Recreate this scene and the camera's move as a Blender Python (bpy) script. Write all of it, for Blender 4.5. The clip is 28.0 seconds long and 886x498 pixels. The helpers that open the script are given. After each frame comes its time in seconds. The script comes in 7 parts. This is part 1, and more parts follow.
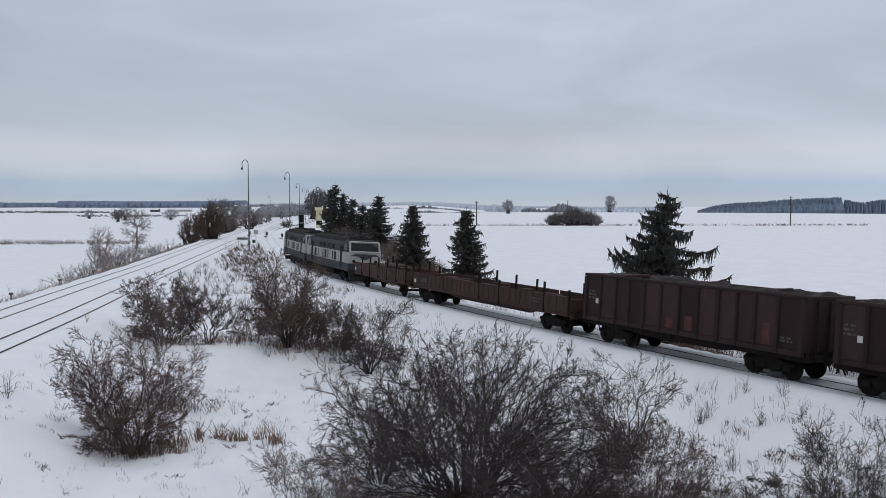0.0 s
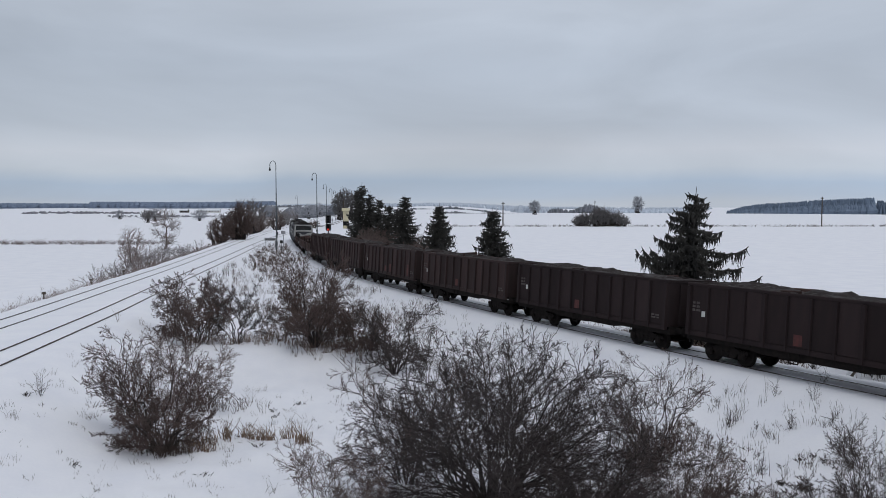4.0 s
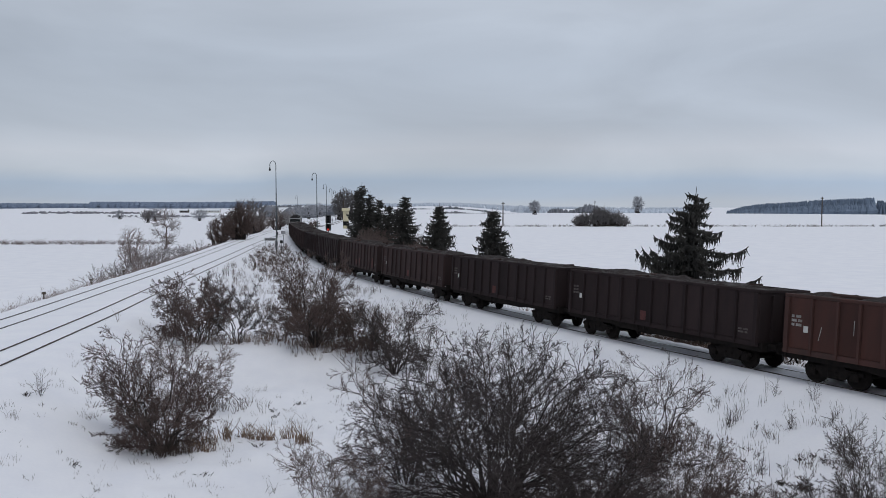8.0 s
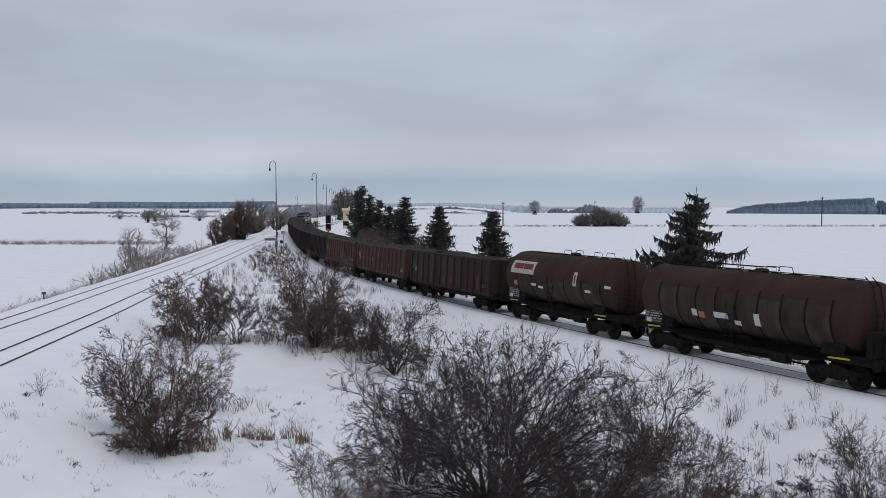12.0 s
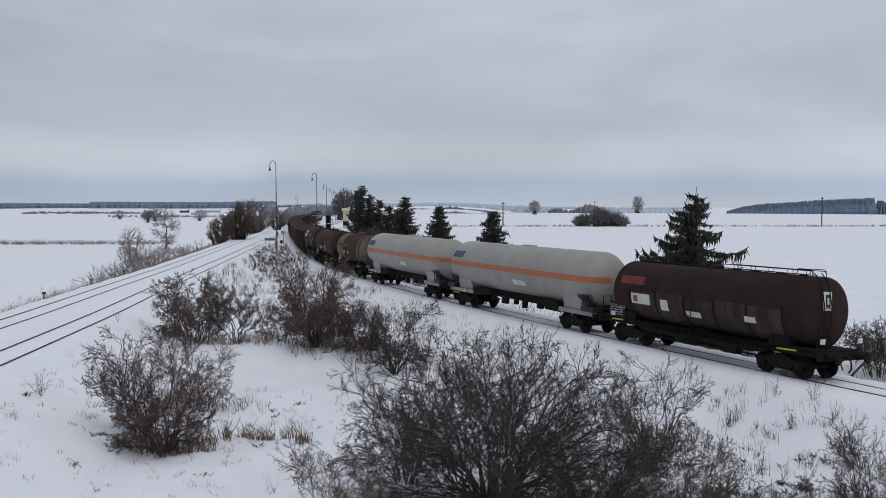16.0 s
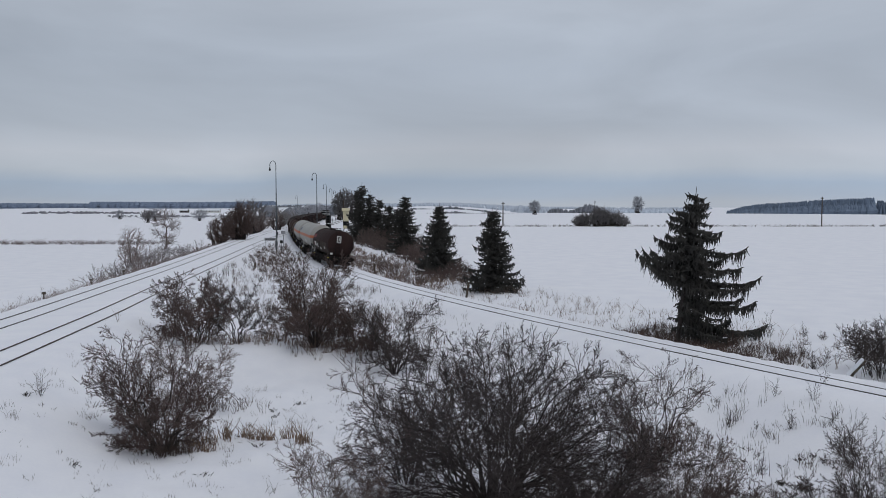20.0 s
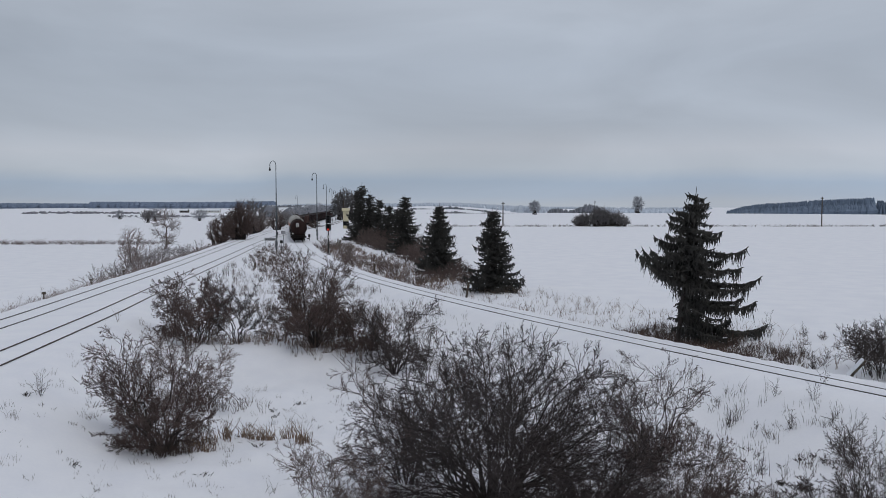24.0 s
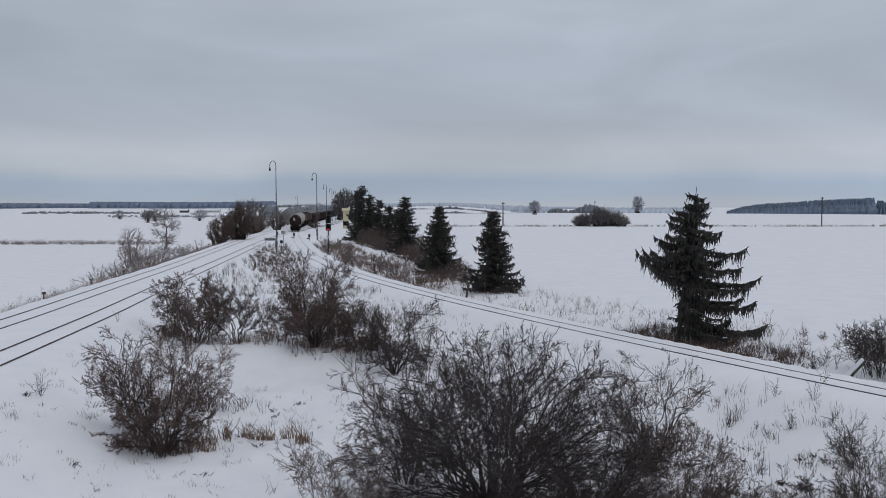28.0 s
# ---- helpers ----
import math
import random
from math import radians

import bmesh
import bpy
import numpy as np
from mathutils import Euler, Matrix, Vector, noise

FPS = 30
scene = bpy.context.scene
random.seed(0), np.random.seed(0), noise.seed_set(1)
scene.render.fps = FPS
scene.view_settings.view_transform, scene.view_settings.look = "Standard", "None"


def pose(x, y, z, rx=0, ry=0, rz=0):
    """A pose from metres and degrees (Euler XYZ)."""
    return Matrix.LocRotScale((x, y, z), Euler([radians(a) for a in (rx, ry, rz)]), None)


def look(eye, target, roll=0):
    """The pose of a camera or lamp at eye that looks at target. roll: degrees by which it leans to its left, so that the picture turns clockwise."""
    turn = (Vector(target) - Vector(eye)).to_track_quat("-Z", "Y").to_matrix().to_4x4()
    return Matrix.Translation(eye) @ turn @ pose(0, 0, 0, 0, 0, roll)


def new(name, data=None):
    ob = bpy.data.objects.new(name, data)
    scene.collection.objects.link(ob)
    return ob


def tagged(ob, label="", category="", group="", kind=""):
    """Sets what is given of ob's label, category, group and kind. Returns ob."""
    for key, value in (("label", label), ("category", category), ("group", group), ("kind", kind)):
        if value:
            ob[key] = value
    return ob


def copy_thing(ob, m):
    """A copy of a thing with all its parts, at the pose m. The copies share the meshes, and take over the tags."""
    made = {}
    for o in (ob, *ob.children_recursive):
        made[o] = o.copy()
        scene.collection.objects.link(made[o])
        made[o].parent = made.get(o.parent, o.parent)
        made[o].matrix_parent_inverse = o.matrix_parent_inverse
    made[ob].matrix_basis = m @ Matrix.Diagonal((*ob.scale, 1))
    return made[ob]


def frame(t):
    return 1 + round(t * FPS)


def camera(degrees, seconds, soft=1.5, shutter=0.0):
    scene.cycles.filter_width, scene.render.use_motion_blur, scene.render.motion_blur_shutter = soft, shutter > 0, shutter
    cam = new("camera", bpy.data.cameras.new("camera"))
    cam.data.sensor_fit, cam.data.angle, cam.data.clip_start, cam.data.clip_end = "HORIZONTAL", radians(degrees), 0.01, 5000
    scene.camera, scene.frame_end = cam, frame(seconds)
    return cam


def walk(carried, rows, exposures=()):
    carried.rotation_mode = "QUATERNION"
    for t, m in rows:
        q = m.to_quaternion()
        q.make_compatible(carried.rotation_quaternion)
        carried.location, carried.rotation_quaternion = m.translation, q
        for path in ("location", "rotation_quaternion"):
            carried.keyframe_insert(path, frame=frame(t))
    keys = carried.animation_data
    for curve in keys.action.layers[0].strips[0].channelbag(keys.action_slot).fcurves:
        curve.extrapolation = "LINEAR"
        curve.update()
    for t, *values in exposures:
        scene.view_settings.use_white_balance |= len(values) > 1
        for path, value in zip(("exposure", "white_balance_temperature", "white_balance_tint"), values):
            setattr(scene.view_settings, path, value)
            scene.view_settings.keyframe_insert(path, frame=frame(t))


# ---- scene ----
cam = camera(55.69, 28.0, soft=0.85)
EYE, TILT = (0.0, 0.0, 7.01), 90 - 3.05
# seconds, degrees of turn to the right, degrees of tilt up
TURNS = ((0, -1.80, -0.05), (0.1, -0.83, -0.03), (0.2, -0.42, -0.02), (0.3, -0.08, 0), (0.4, 0.20, 0), (0.5, 0.27, 0), (0.6, 0.20, 0),
         (0.7, 0.15, 0), (0.8, 0.11, 0), (0.9, 0.07, 0), (1.0, 0.06, 0), (1.6, 0.055, 0), (2.0, 0, 0), (12, 0, 0), (20, 0, 0), (28, 0, 0))
# the clip's camera closes its exposure a little as the dark train leaves
EXPOSURES = ((0, 0.04), (4, -0.01), (8, -0.03), (16, -0.03), (18, -0.05), (19, -0.12), (20, -0.19), (28, -0.21))
walk(cam, [(t, pose(*EYE, TILT + up, 0, turn)) for t, turn, up in TURNS], EXPOSURES)

# ---- light: an even winter overcast ----
world = bpy.data.worlds.new("world")
scene.world = world
world.use_nodes = True
wn, wl = world.node_tree.nodes, world.node_tree.links
wn.clear()
w_out = wn.new("ShaderNodeOutputWorld")
w_sky = wn.new("ShaderNodeTexSky")
w_sky.sky_type, w_sky.sun_disc = "NISHITA", False
w_sky.sun_elevation, w_sky.sun_rotation = radians(22), radians(150)
w_bg1 = wn.new("ShaderNodeBackground")
w_bg1.inputs["Strength"].default_value = 0.05
wl.new(w_sky.outputs[0], w_bg1.inputs[0])
w_co = wn.new("ShaderNodeTexCoord")
w_map = wn.new("ShaderNodeMapping")
w_map.inputs["Scale"].default_value = (1.0, 1.0, 3.4)
wl.new(w_co.outputs["Generated"], w_map.inputs[0])
w_noise = wn.new("ShaderNodeTexNoise")
w_noise.inputs["Scale"].default_value, w_noise.inputs["Detail"].default_value = 2.6, 5
w_noise.inputs["Roughness"].default_value, w_noise.inputs["Distortion"].default_value = 0.5, 0.5
wl.new(w_map.outputs[0], w_noise.inputs["Vector"])
w_sep = wn.new("ShaderNodeSeparateXYZ")
wl.new(w_co.outputs["Generated"], w_sep.inputs[0])


def w_math(kind, a, b, c=None):
    n = wn.new("ShaderNodeMath")
    n.operation = kind
    for k, v in enumerate((a, b, c)):
        if isinstance(v, (int, float)):
            n.inputs[k].default_value = v
        elif v is not None:
            wl.new(v, n.inputs[k])
    return n.outputs[0]


# colour by height over the horizon: a blue-grey gap under the cloud base, then the pale edge and the grey deck
w_wave = w_math("MULTIPLY_ADD", w_noise.outputs["Fac"], 0.034, w_sep.outputs["Z"])
w_high = w_math("MULTIPLY_ADD", w_wave, 2.0, -0.034)
w_deck = wn.new("ShaderNodeValToRGB")
els = w_deck.color_ramp.elements
els[0].position, els[0].color = 0.0, (0.47, 0.52, 0.60, 1)
els[1].position, els[1].color = 1.0, (0.56, 0.60, 0.67, 1)
for pos, col in ((0.022, (0.405, 0.48, 0.595)), (0.05, (0.384, 0.472, 0.603)), (0.082, (0.49, 0.545, 0.63)), (0.125, (0.52, 0.56, 0.64)), (0.18, (0.455, 0.505, 0.59)), (0.32, (0.46, 0.515, 0.605)), (0.6, (0.52, 0.57, 0.65))):
    els.new(pos).color = (*col, 1)
wl.new(w_high, w_deck.inputs[0])
w_gain = w_math("MULTIPLY_ADD", w_noise.outputs["Fac"], 0.62, 0.715)
w_gain = w_math("MULTIPLY_ADD", w_sep.outputs["X"], 0.15, w_gain)
w_mix = wn.new("ShaderNodeVectorMath")
w_mix.operation = "SCALE"
wl.new(w_deck.outputs[0], w_mix.inputs[0])
wl.new(w_gain, w_mix.inputs["Scale"])
w_bg2 = wn.new("ShaderNodeBackground")
w_bg2.inputs["Strength"].default_value = 1.03
wl.new(w_mix.outputs[0], w_bg2.inputs[0])
w_add = wn.new("ShaderNodeMixShader")
w_add.inputs[0].default_value = 0.9
wl.new(w_bg1.outputs[0], w_add.inputs[1])
wl.new(w_bg2.outputs[0], w_add.inputs[2])
wl.new(w_add.outputs[0], w_out.inputs[0])
sun = new("sun", bpy.data.lights.new("sun", "SUN"))
sun.data.energy, sun.data.angle, sun.data.color = 0.5, radians(25), (1, 0.96, 0.9)
sun.matrix_world = look((0, 0, 60), (-18, 32, 0))


# ---- materials ----
def mat(name, base, second=None, rough=0.8, metal=0.0, fine=30.0, coarse=2.0, mix=0.5, bump=0.15, streak=1.0, vary=0.0, spec=0.3):
    """A surface with two scales of variation between two colours, grain and relief."""
    m = bpy.data.materials.new(name)
    m.use_nodes = True
    n, l = m.node_tree.nodes, m.node_tree.links
    b = n["Principled BSDF"]
    second = second or tuple(c * 0.7 for c in base)
    co = n.new("ShaderNodeTexCoord")
    mp = n.new("ShaderNodeMapping")
    mp.inputs["Scale"].default_value = (1, 1, streak)
    l.new(co.outputs["Object"], mp.inputs[0])
    n1, n2 = n.new("ShaderNodeTexNoise"), n.new("ShaderNodeTexNoise")
    n1.inputs["Scale"].default_value, n1.inputs["Detail"].default_value = coarse, 5
    n2.inputs["Scale"].default_value, n2.inputs["Detail"].default_value = fine, 3
    l.new(mp.outputs[0], n1.inputs["Vector"])
    l.new(co.outputs["Object"], n2.inputs["Vector"])
    add = n.new("ShaderNodeMath")
    add.operation = "MULTIPLY_ADD"
    l.new(n2.outputs["Fac"], add.inputs[0])
    add.inputs[1].default_value = 0.35
    l.new(n1.outputs["Fac"], add.inputs[2])
    ramp = n.new("ShaderNodeValToRGB")
    mid = 0.68 - 0.36 * (mix - 0.5)
    ramp.color_ramp.elements[0].position, ramp.color_ramp.elements[0].color = max(0, mid - 0.18), (*base, 1)
    ramp.color_ramp.elements[1].position, ramp.color_ramp.elements[1].color = min(1, mid + 0.18), (*second, 1)
    l.new(add.outputs[0], ramp.inputs[0])
    out = ramp.outputs[0]
    if vary:
        info = n.new("ShaderNodeObjectInfo")
        hsv = n.new("ShaderNodeHueSaturation")
        rng = n.new("ShaderNodeMapRange")
        rng.inputs["To Min"].default_value, rng.inputs["To Max"].default_value = 1 - vary, 1 + vary
        l.new(info.outputs["Random"], rng.inputs["Value"])
        l.new(rng.outputs[0], hsv.inputs["Value"])
        l.new(out, hsv.inputs["Color"])
        out = hsv.outputs[0]
    l.new(out, b.inputs["Base Color"])
    b.inputs["Roughness"].default_value, b.inputs["Metallic"].default_value = rough, metal
    b.inputs["Specular IOR Level"].default_value = spec
    if bump:
        bp = n.new("ShaderNodeBump")
        bp.inputs["Strength"].default_value, bp.inputs["Distance"].default_value = bump, 0.03
        l.new(add.outputs[0], bp.inputs["Height"])
        l.new(bp.outputs[0], b.inputs["Normal"])
    return m


SNOW = mat("snow", (0.86, 0.865, 0.905), (0.80, 0.81, 0.865), 0.75, fine=9, coarse=0.5, bump=0.5, spec=0.2)
SNOW_CAP = mat("snow_cap", (0.80, 0.82, 0.86), (0.66, 0.68, 0.72), 0.8, fine=25, coarse=3, bump=0.4)
POLISHED = mat("polished_rail_top", (0.62, 0.63, 0.65), (0.45, 0.45, 0.46), 0.28, 1.0, fine=40, coarse=3, bump=0.02)
RAIL = mat("rail_steel", (0.045, 0.036, 0.034), (0.07, 0.05, 0.042), 0.6, 0.3, fine=40, coarse=3)
BARK = mat("bark", (0.048, 0.039, 0.036), (0.028, 0.023, 0.022), 0.9, fine=60, coarse=5, vary=0.2)
TWIG = mat("twig", (0.074, 0.060, 0.057), (0.046, 0.039, 0.038), 0.9, fine=50, coarse=2, bump=0, vary=0.15)
TWIG_WILLOW = mat("willow_twig", (0.078, 0.063, 0.061), (0.046, 0.038, 0.038), 0.9, fine=50, coarse=1.2, bump=0, vary=0.15)
TWIG_RED = mat("twig_red", (0.15, 0.112, 0.10), (0.10, 0.08, 0.074), 0.9, fine=50, coarse=1, bump=0, vary=0.15)
TWIG_DARK = mat("twig_red_brown", (0.125, 0.088, 0.080), (0.082, 0.062, 0.056), 0.9, fine=50, coarse=1, bump=0, vary=0.15)
TWIG_GREY = mat("twig_grey", (0.17, 0.16, 0.162), (0.115, 0.108, 0.11), 0.9, fine=30, coarse=0.7, bump=0, vary=0.1)
# twigs of the farthest trees, with the haze of distance put into their colour
TWIG_HAZE = mat("twig_haze", (0.40, 0.41, 0.44), (0.30, 0.31, 0.335), 0.9, fine=30, coarse=0.7, bump=0, vary=0.1)
TWIG_PALE = mat("twig_pale", (0.23, 0.185, 0.172), (0.15, 0.122, 0.115), 0.9, fine=50, coarse=1, bump=0, vary=0.2)
TWIG_FROST = mat("twig_frosted", (0.30, 0.285, 0.285), (0.20, 0.185, 0.185), 0.9, fine=30, coarse=0.7, bump=0, vary=0.1)
SPRUCE = mat("spruce_needles", (0.039, 0.0395, 0.037), (0.056, 0.052, 0.046), 0.75, fine=30, coarse=1.5, bump=0, vary=0.15)
FAR_GROVE = mat("far_grove", (0.20, 0.21, 0.24), (0.15, 0.16, 0.18), 0.95, fine=0.3, coarse=0.05, bump=0, vary=0.1)
# aerial haze is painted into the far woods' base colours: paler and bluer
HAZED_WOOD = mat("hazed_wood", (0.16, 0.205, 0.275), (0.13, 0.17, 0.23), 0.95, fine=0.3, coarse=0.05, bump=0, vary=0.1)
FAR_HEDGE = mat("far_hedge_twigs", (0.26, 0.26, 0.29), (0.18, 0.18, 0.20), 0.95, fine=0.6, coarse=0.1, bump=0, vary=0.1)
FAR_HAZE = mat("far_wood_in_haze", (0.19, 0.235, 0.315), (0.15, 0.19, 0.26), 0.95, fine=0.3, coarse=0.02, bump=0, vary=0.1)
HAZED_WOOD_PALE = mat("hazed_wood_pale", (0.56, 0.61, 0.68), (0.47, 0.52, 0.60), 0.95, fine=0.3, coarse=0.05, bump=0, vary=0.1)
DRY = mat("dry_grass", (0.235, 0.17, 0.135), (0.16, 0.12, 0.10), 0.9, fine=8, coarse=0.8, bump=0)
DRY_DARK = mat("dry_grass_brown", (0.135, 0.096, 0.080), (0.085, 0.064, 0.056), 0.9, fine=8, coarse=0.8, bump=0)
REED = mat("reed", (0.22, 0.15, 0.105), (0.15, 0.105, 0.08), 0.9, fine=8, coarse=0.8, bump=0)
WEED = mat("weed", (0.13, 0.10, 0.085), (0.085, 0.07, 0.062), 0.9, fine=8, coarse=0.8, bump=0)
GALV = mat("painted_pole", (0.10, 0.115, 0.125), (0.075, 0.085, 0.09), 0.5, 0.4, fine=30, coarse=3)
BLACK = mat("black_paint", (0.018, 0.018, 0.02), (0.03, 0.03, 0.03), 0.55, fine=30, coarse=3)
WHITE = mat("white_paint", (0.72, 0.73, 0.74), (0.58, 0.58, 0.58), 0.6, fine=40, coarse=3, bump=0.05)
WOOD_POST = mat("weathered_wood", (0.10, 0.08, 0.065), (0.06, 0.05, 0.04), 0.9, fine=40, coarse=4, streak=0.2)
GREY_SIGN = mat("sign_grey", (0.30, 0.31, 0.32), (0.22, 0.22, 0.23), 0.6, bump=0.05)
BOGIE = mat("bogie_grime", (0.012, 0.0105, 0.010), (0.020, 0.016, 0.0145), 0.9, spec=0.1, fine=40, coarse=5, bump=0.3)
DARK_SIDE = mat("dark_maroon_paint", (0.024, 0.016, 0.016), (0.040, 0.022, 0.020), 0.75, spec=0.2, fine=35, coarse=0.9, mix=0.45, streak=0.25, bump=0.25, vary=0.16)
NIGHT_SIDE = mat("sooty_brown_paint", (0.020, 0.0142, 0.0152), (0.030, 0.020, 0.0198), 0.8, spec=0.15, fine=35, coarse=0.9, streak=0.25, bump=0.25, vary=0.12)
NIGHT_PANEL = mat("sooty_brown_panel", (0.020, 0.0142, 0.0152), (0.034, 0.0225, 0.0218), 0.8, spec=0.15, fine=35, coarse=1.3, streak=0.2, bump=0.3, vary=0.3)
FAINT = mat("faint_lettering", (0.10, 0.085, 0.08), (0.05, 0.04, 0.038), 0.8, bump=0, fine=25)
DARK_PANEL = mat("dark_maroon_panel", (0.025, 0.0165, 0.0165), (0.046, 0.025, 0.0225), 0.75, spec=0.2, fine=35, coarse=1.3, mix=0.5, streak=0.2, bump=0.3, vary=0.38)
RED_PANEL = mat("red_oxide_panel", (0.070, 0.028, 0.0225), (0.042, 0.023, 0.020), 0.75, spec=0.2, fine=35, coarse=1.3, mix=0.5, streak=0.2, bump=0.3, vary=0.25)
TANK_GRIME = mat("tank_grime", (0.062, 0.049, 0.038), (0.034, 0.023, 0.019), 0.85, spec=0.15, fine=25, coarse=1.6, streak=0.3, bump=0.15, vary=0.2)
PATCH = mat("faded_red_patch", (0.10, 0.032, 0.030), (0.055, 0.025, 0.023), 0.8, bump=0.1, fine=12, coarse=5)
LOGO_RED = mat("faded_logo_red", (0.20, 0.035, 0.033), (0.12, 0.03, 0.03), 0.7, bump=0, fine=25)
RED_SIDE = mat("red_oxide_paint", (0.066, 0.027, 0.022), (0.040, 0.023, 0.020), 0.7, fine=35, coarse=0.9, mix=0.5, streak=0.25, bump=0.25, vary=0.1)
FLAT_RED = mat("faded_red_paint", (0.060, 0.026, 0.022), (0.038, 0.022, 0.020), 0.75, fine=35, coarse=1.1, streak=0.3, bump=0.25, vary=0.1)
SCRAP = mat("rusty_scrap", (0.034, 0.020, 0.018), (0.055, 0.030, 0.025), 0.85, fine=30, coarse=2.5, bump=0.4, vary=0.3)
ORE = mat("ore_load", (0.028, 0.022, 0.021), (0.09, 0.085, 0.088), 0.9, fine=14, coarse=1.4, mix=0.0, bump=0.6)
TANK_BROWN = mat("grimy_brown_tank", (0.034, 0.020, 0.017), (0.060, 0.033, 0.025), 0.85, spec=0.15, fine=25, coarse=0.8, streak=0.35, bump=0.1, vary=0.1)
TANK_DARK = mat("dark_maroon_tank", (0.022, 0.0125, 0.0125), (0.036, 0.021, 0.018), 0.85, spec=0.15, fine=25, coarse=0.8, streak=0.35, bump=0.1)
TANK_OLIVE = mat("olive_grey_tank", (0.105, 0.088, 0.062), (0.15, 0.13, 0.095), 0.8, spec=0.2, fine=25, coarse=0.9, streak=0.4, bump=0.1)
TANK_GREY = mat("grey_gas_tank", (0.33, 0.32, 0.295), (0.25, 0.24, 0.22), 0.5, fine=20, coarse=0.6, streak=0.4, mix=0.4, bump=0.05)
ORANGE = mat("orange_band", (0.46, 0.145, 0.07), (0.38, 0.135, 0.075), 0.55, fine=20, coarse=1, bump=0.05)
LABEL = mat("label_white", (0.62, 0.62, 0.60), (0.50, 0.50, 0.47), 0.6, bump=0.03, fine=20)
CREAM = mat("cream_board", (0.50, 0.46, 0.39), (0.40, 0.36, 0.30), 0.6, bump=0.03, fine=20)
LETTER = mat("faded_lettering", (0.34, 0.33, 0.32), (0.16, 0.14, 0.13), 0.7, bump=0, fine=25)
BLUE = mat("logo_navy", (0.03, 0.045, 0.12), (0.025, 0.035, 0.09), 0.6, bump=0)
SIGNRED = mat("sign_red", (0.40, 0.05, 0.035), (0.30, 0.05, 0.04), 0.6, bump=0)
YELLOW = mat("yellow_paint", (0.50, 0.42, 0.05), (0.38, 0.32, 0.06), 0.6, bump=0)
LOCO_WHITE = mat("loco_cream", (0.40, 0.40, 0.39), (0.27, 0.265, 0.26), 0.6, spec=0.2, fine=20, coarse=0.9, streak=0.4, bump=0.05)
LOCO_GREY = mat("loco_grey", (0.062, 0.064, 0.074), (0.040, 0.041, 0.046), 0.75, spec=0.15, fine=20, coarse=0.9, streak=0.4, bump=0.05)
LOCO_DARK = mat("loco_dark", (0.022, 0.021, 0.022), (0.034, 0.030, 0.029), 0.9, spec=0.1, fine=20, coarse=0.9, bump=0.1)
GLASS = mat("dark_glass", (0.010, 0.011, 0.012), (0.014, 0.015, 0.016), 0.2, bump=0, spec=0.2)
RED_LIGHT = bpy.data.materials.new("red_signal_light")
RED_LIGHT.use_nodes = True
RED_LIGHT.node_tree.nodes["Principled BSDF"].inputs["Base Color"].default_value = (0.3, 0.01, 0.01, 1)
RED_LIGHT.node_tree.nodes["Principled BSDF"].inputs["Emission Color"].default_value = (1, 0.05, 0.03, 1)
RED_LIGHT.node_tree.nodes["Principled BSDF"].inputs["Emission Strength"].default_value = 0.6
PLASTER = mat("cream_plaster", (0.56, 0.50, 0.33), (0.46, 0.42, 0.30), 0.9, fine=20, coarse=0.8)
ROOF = mat("roof_dark", (0.10, 0.085, 0.08), (0.07, 0.06, 0.06), 0.8, fine=10, coarse=1)


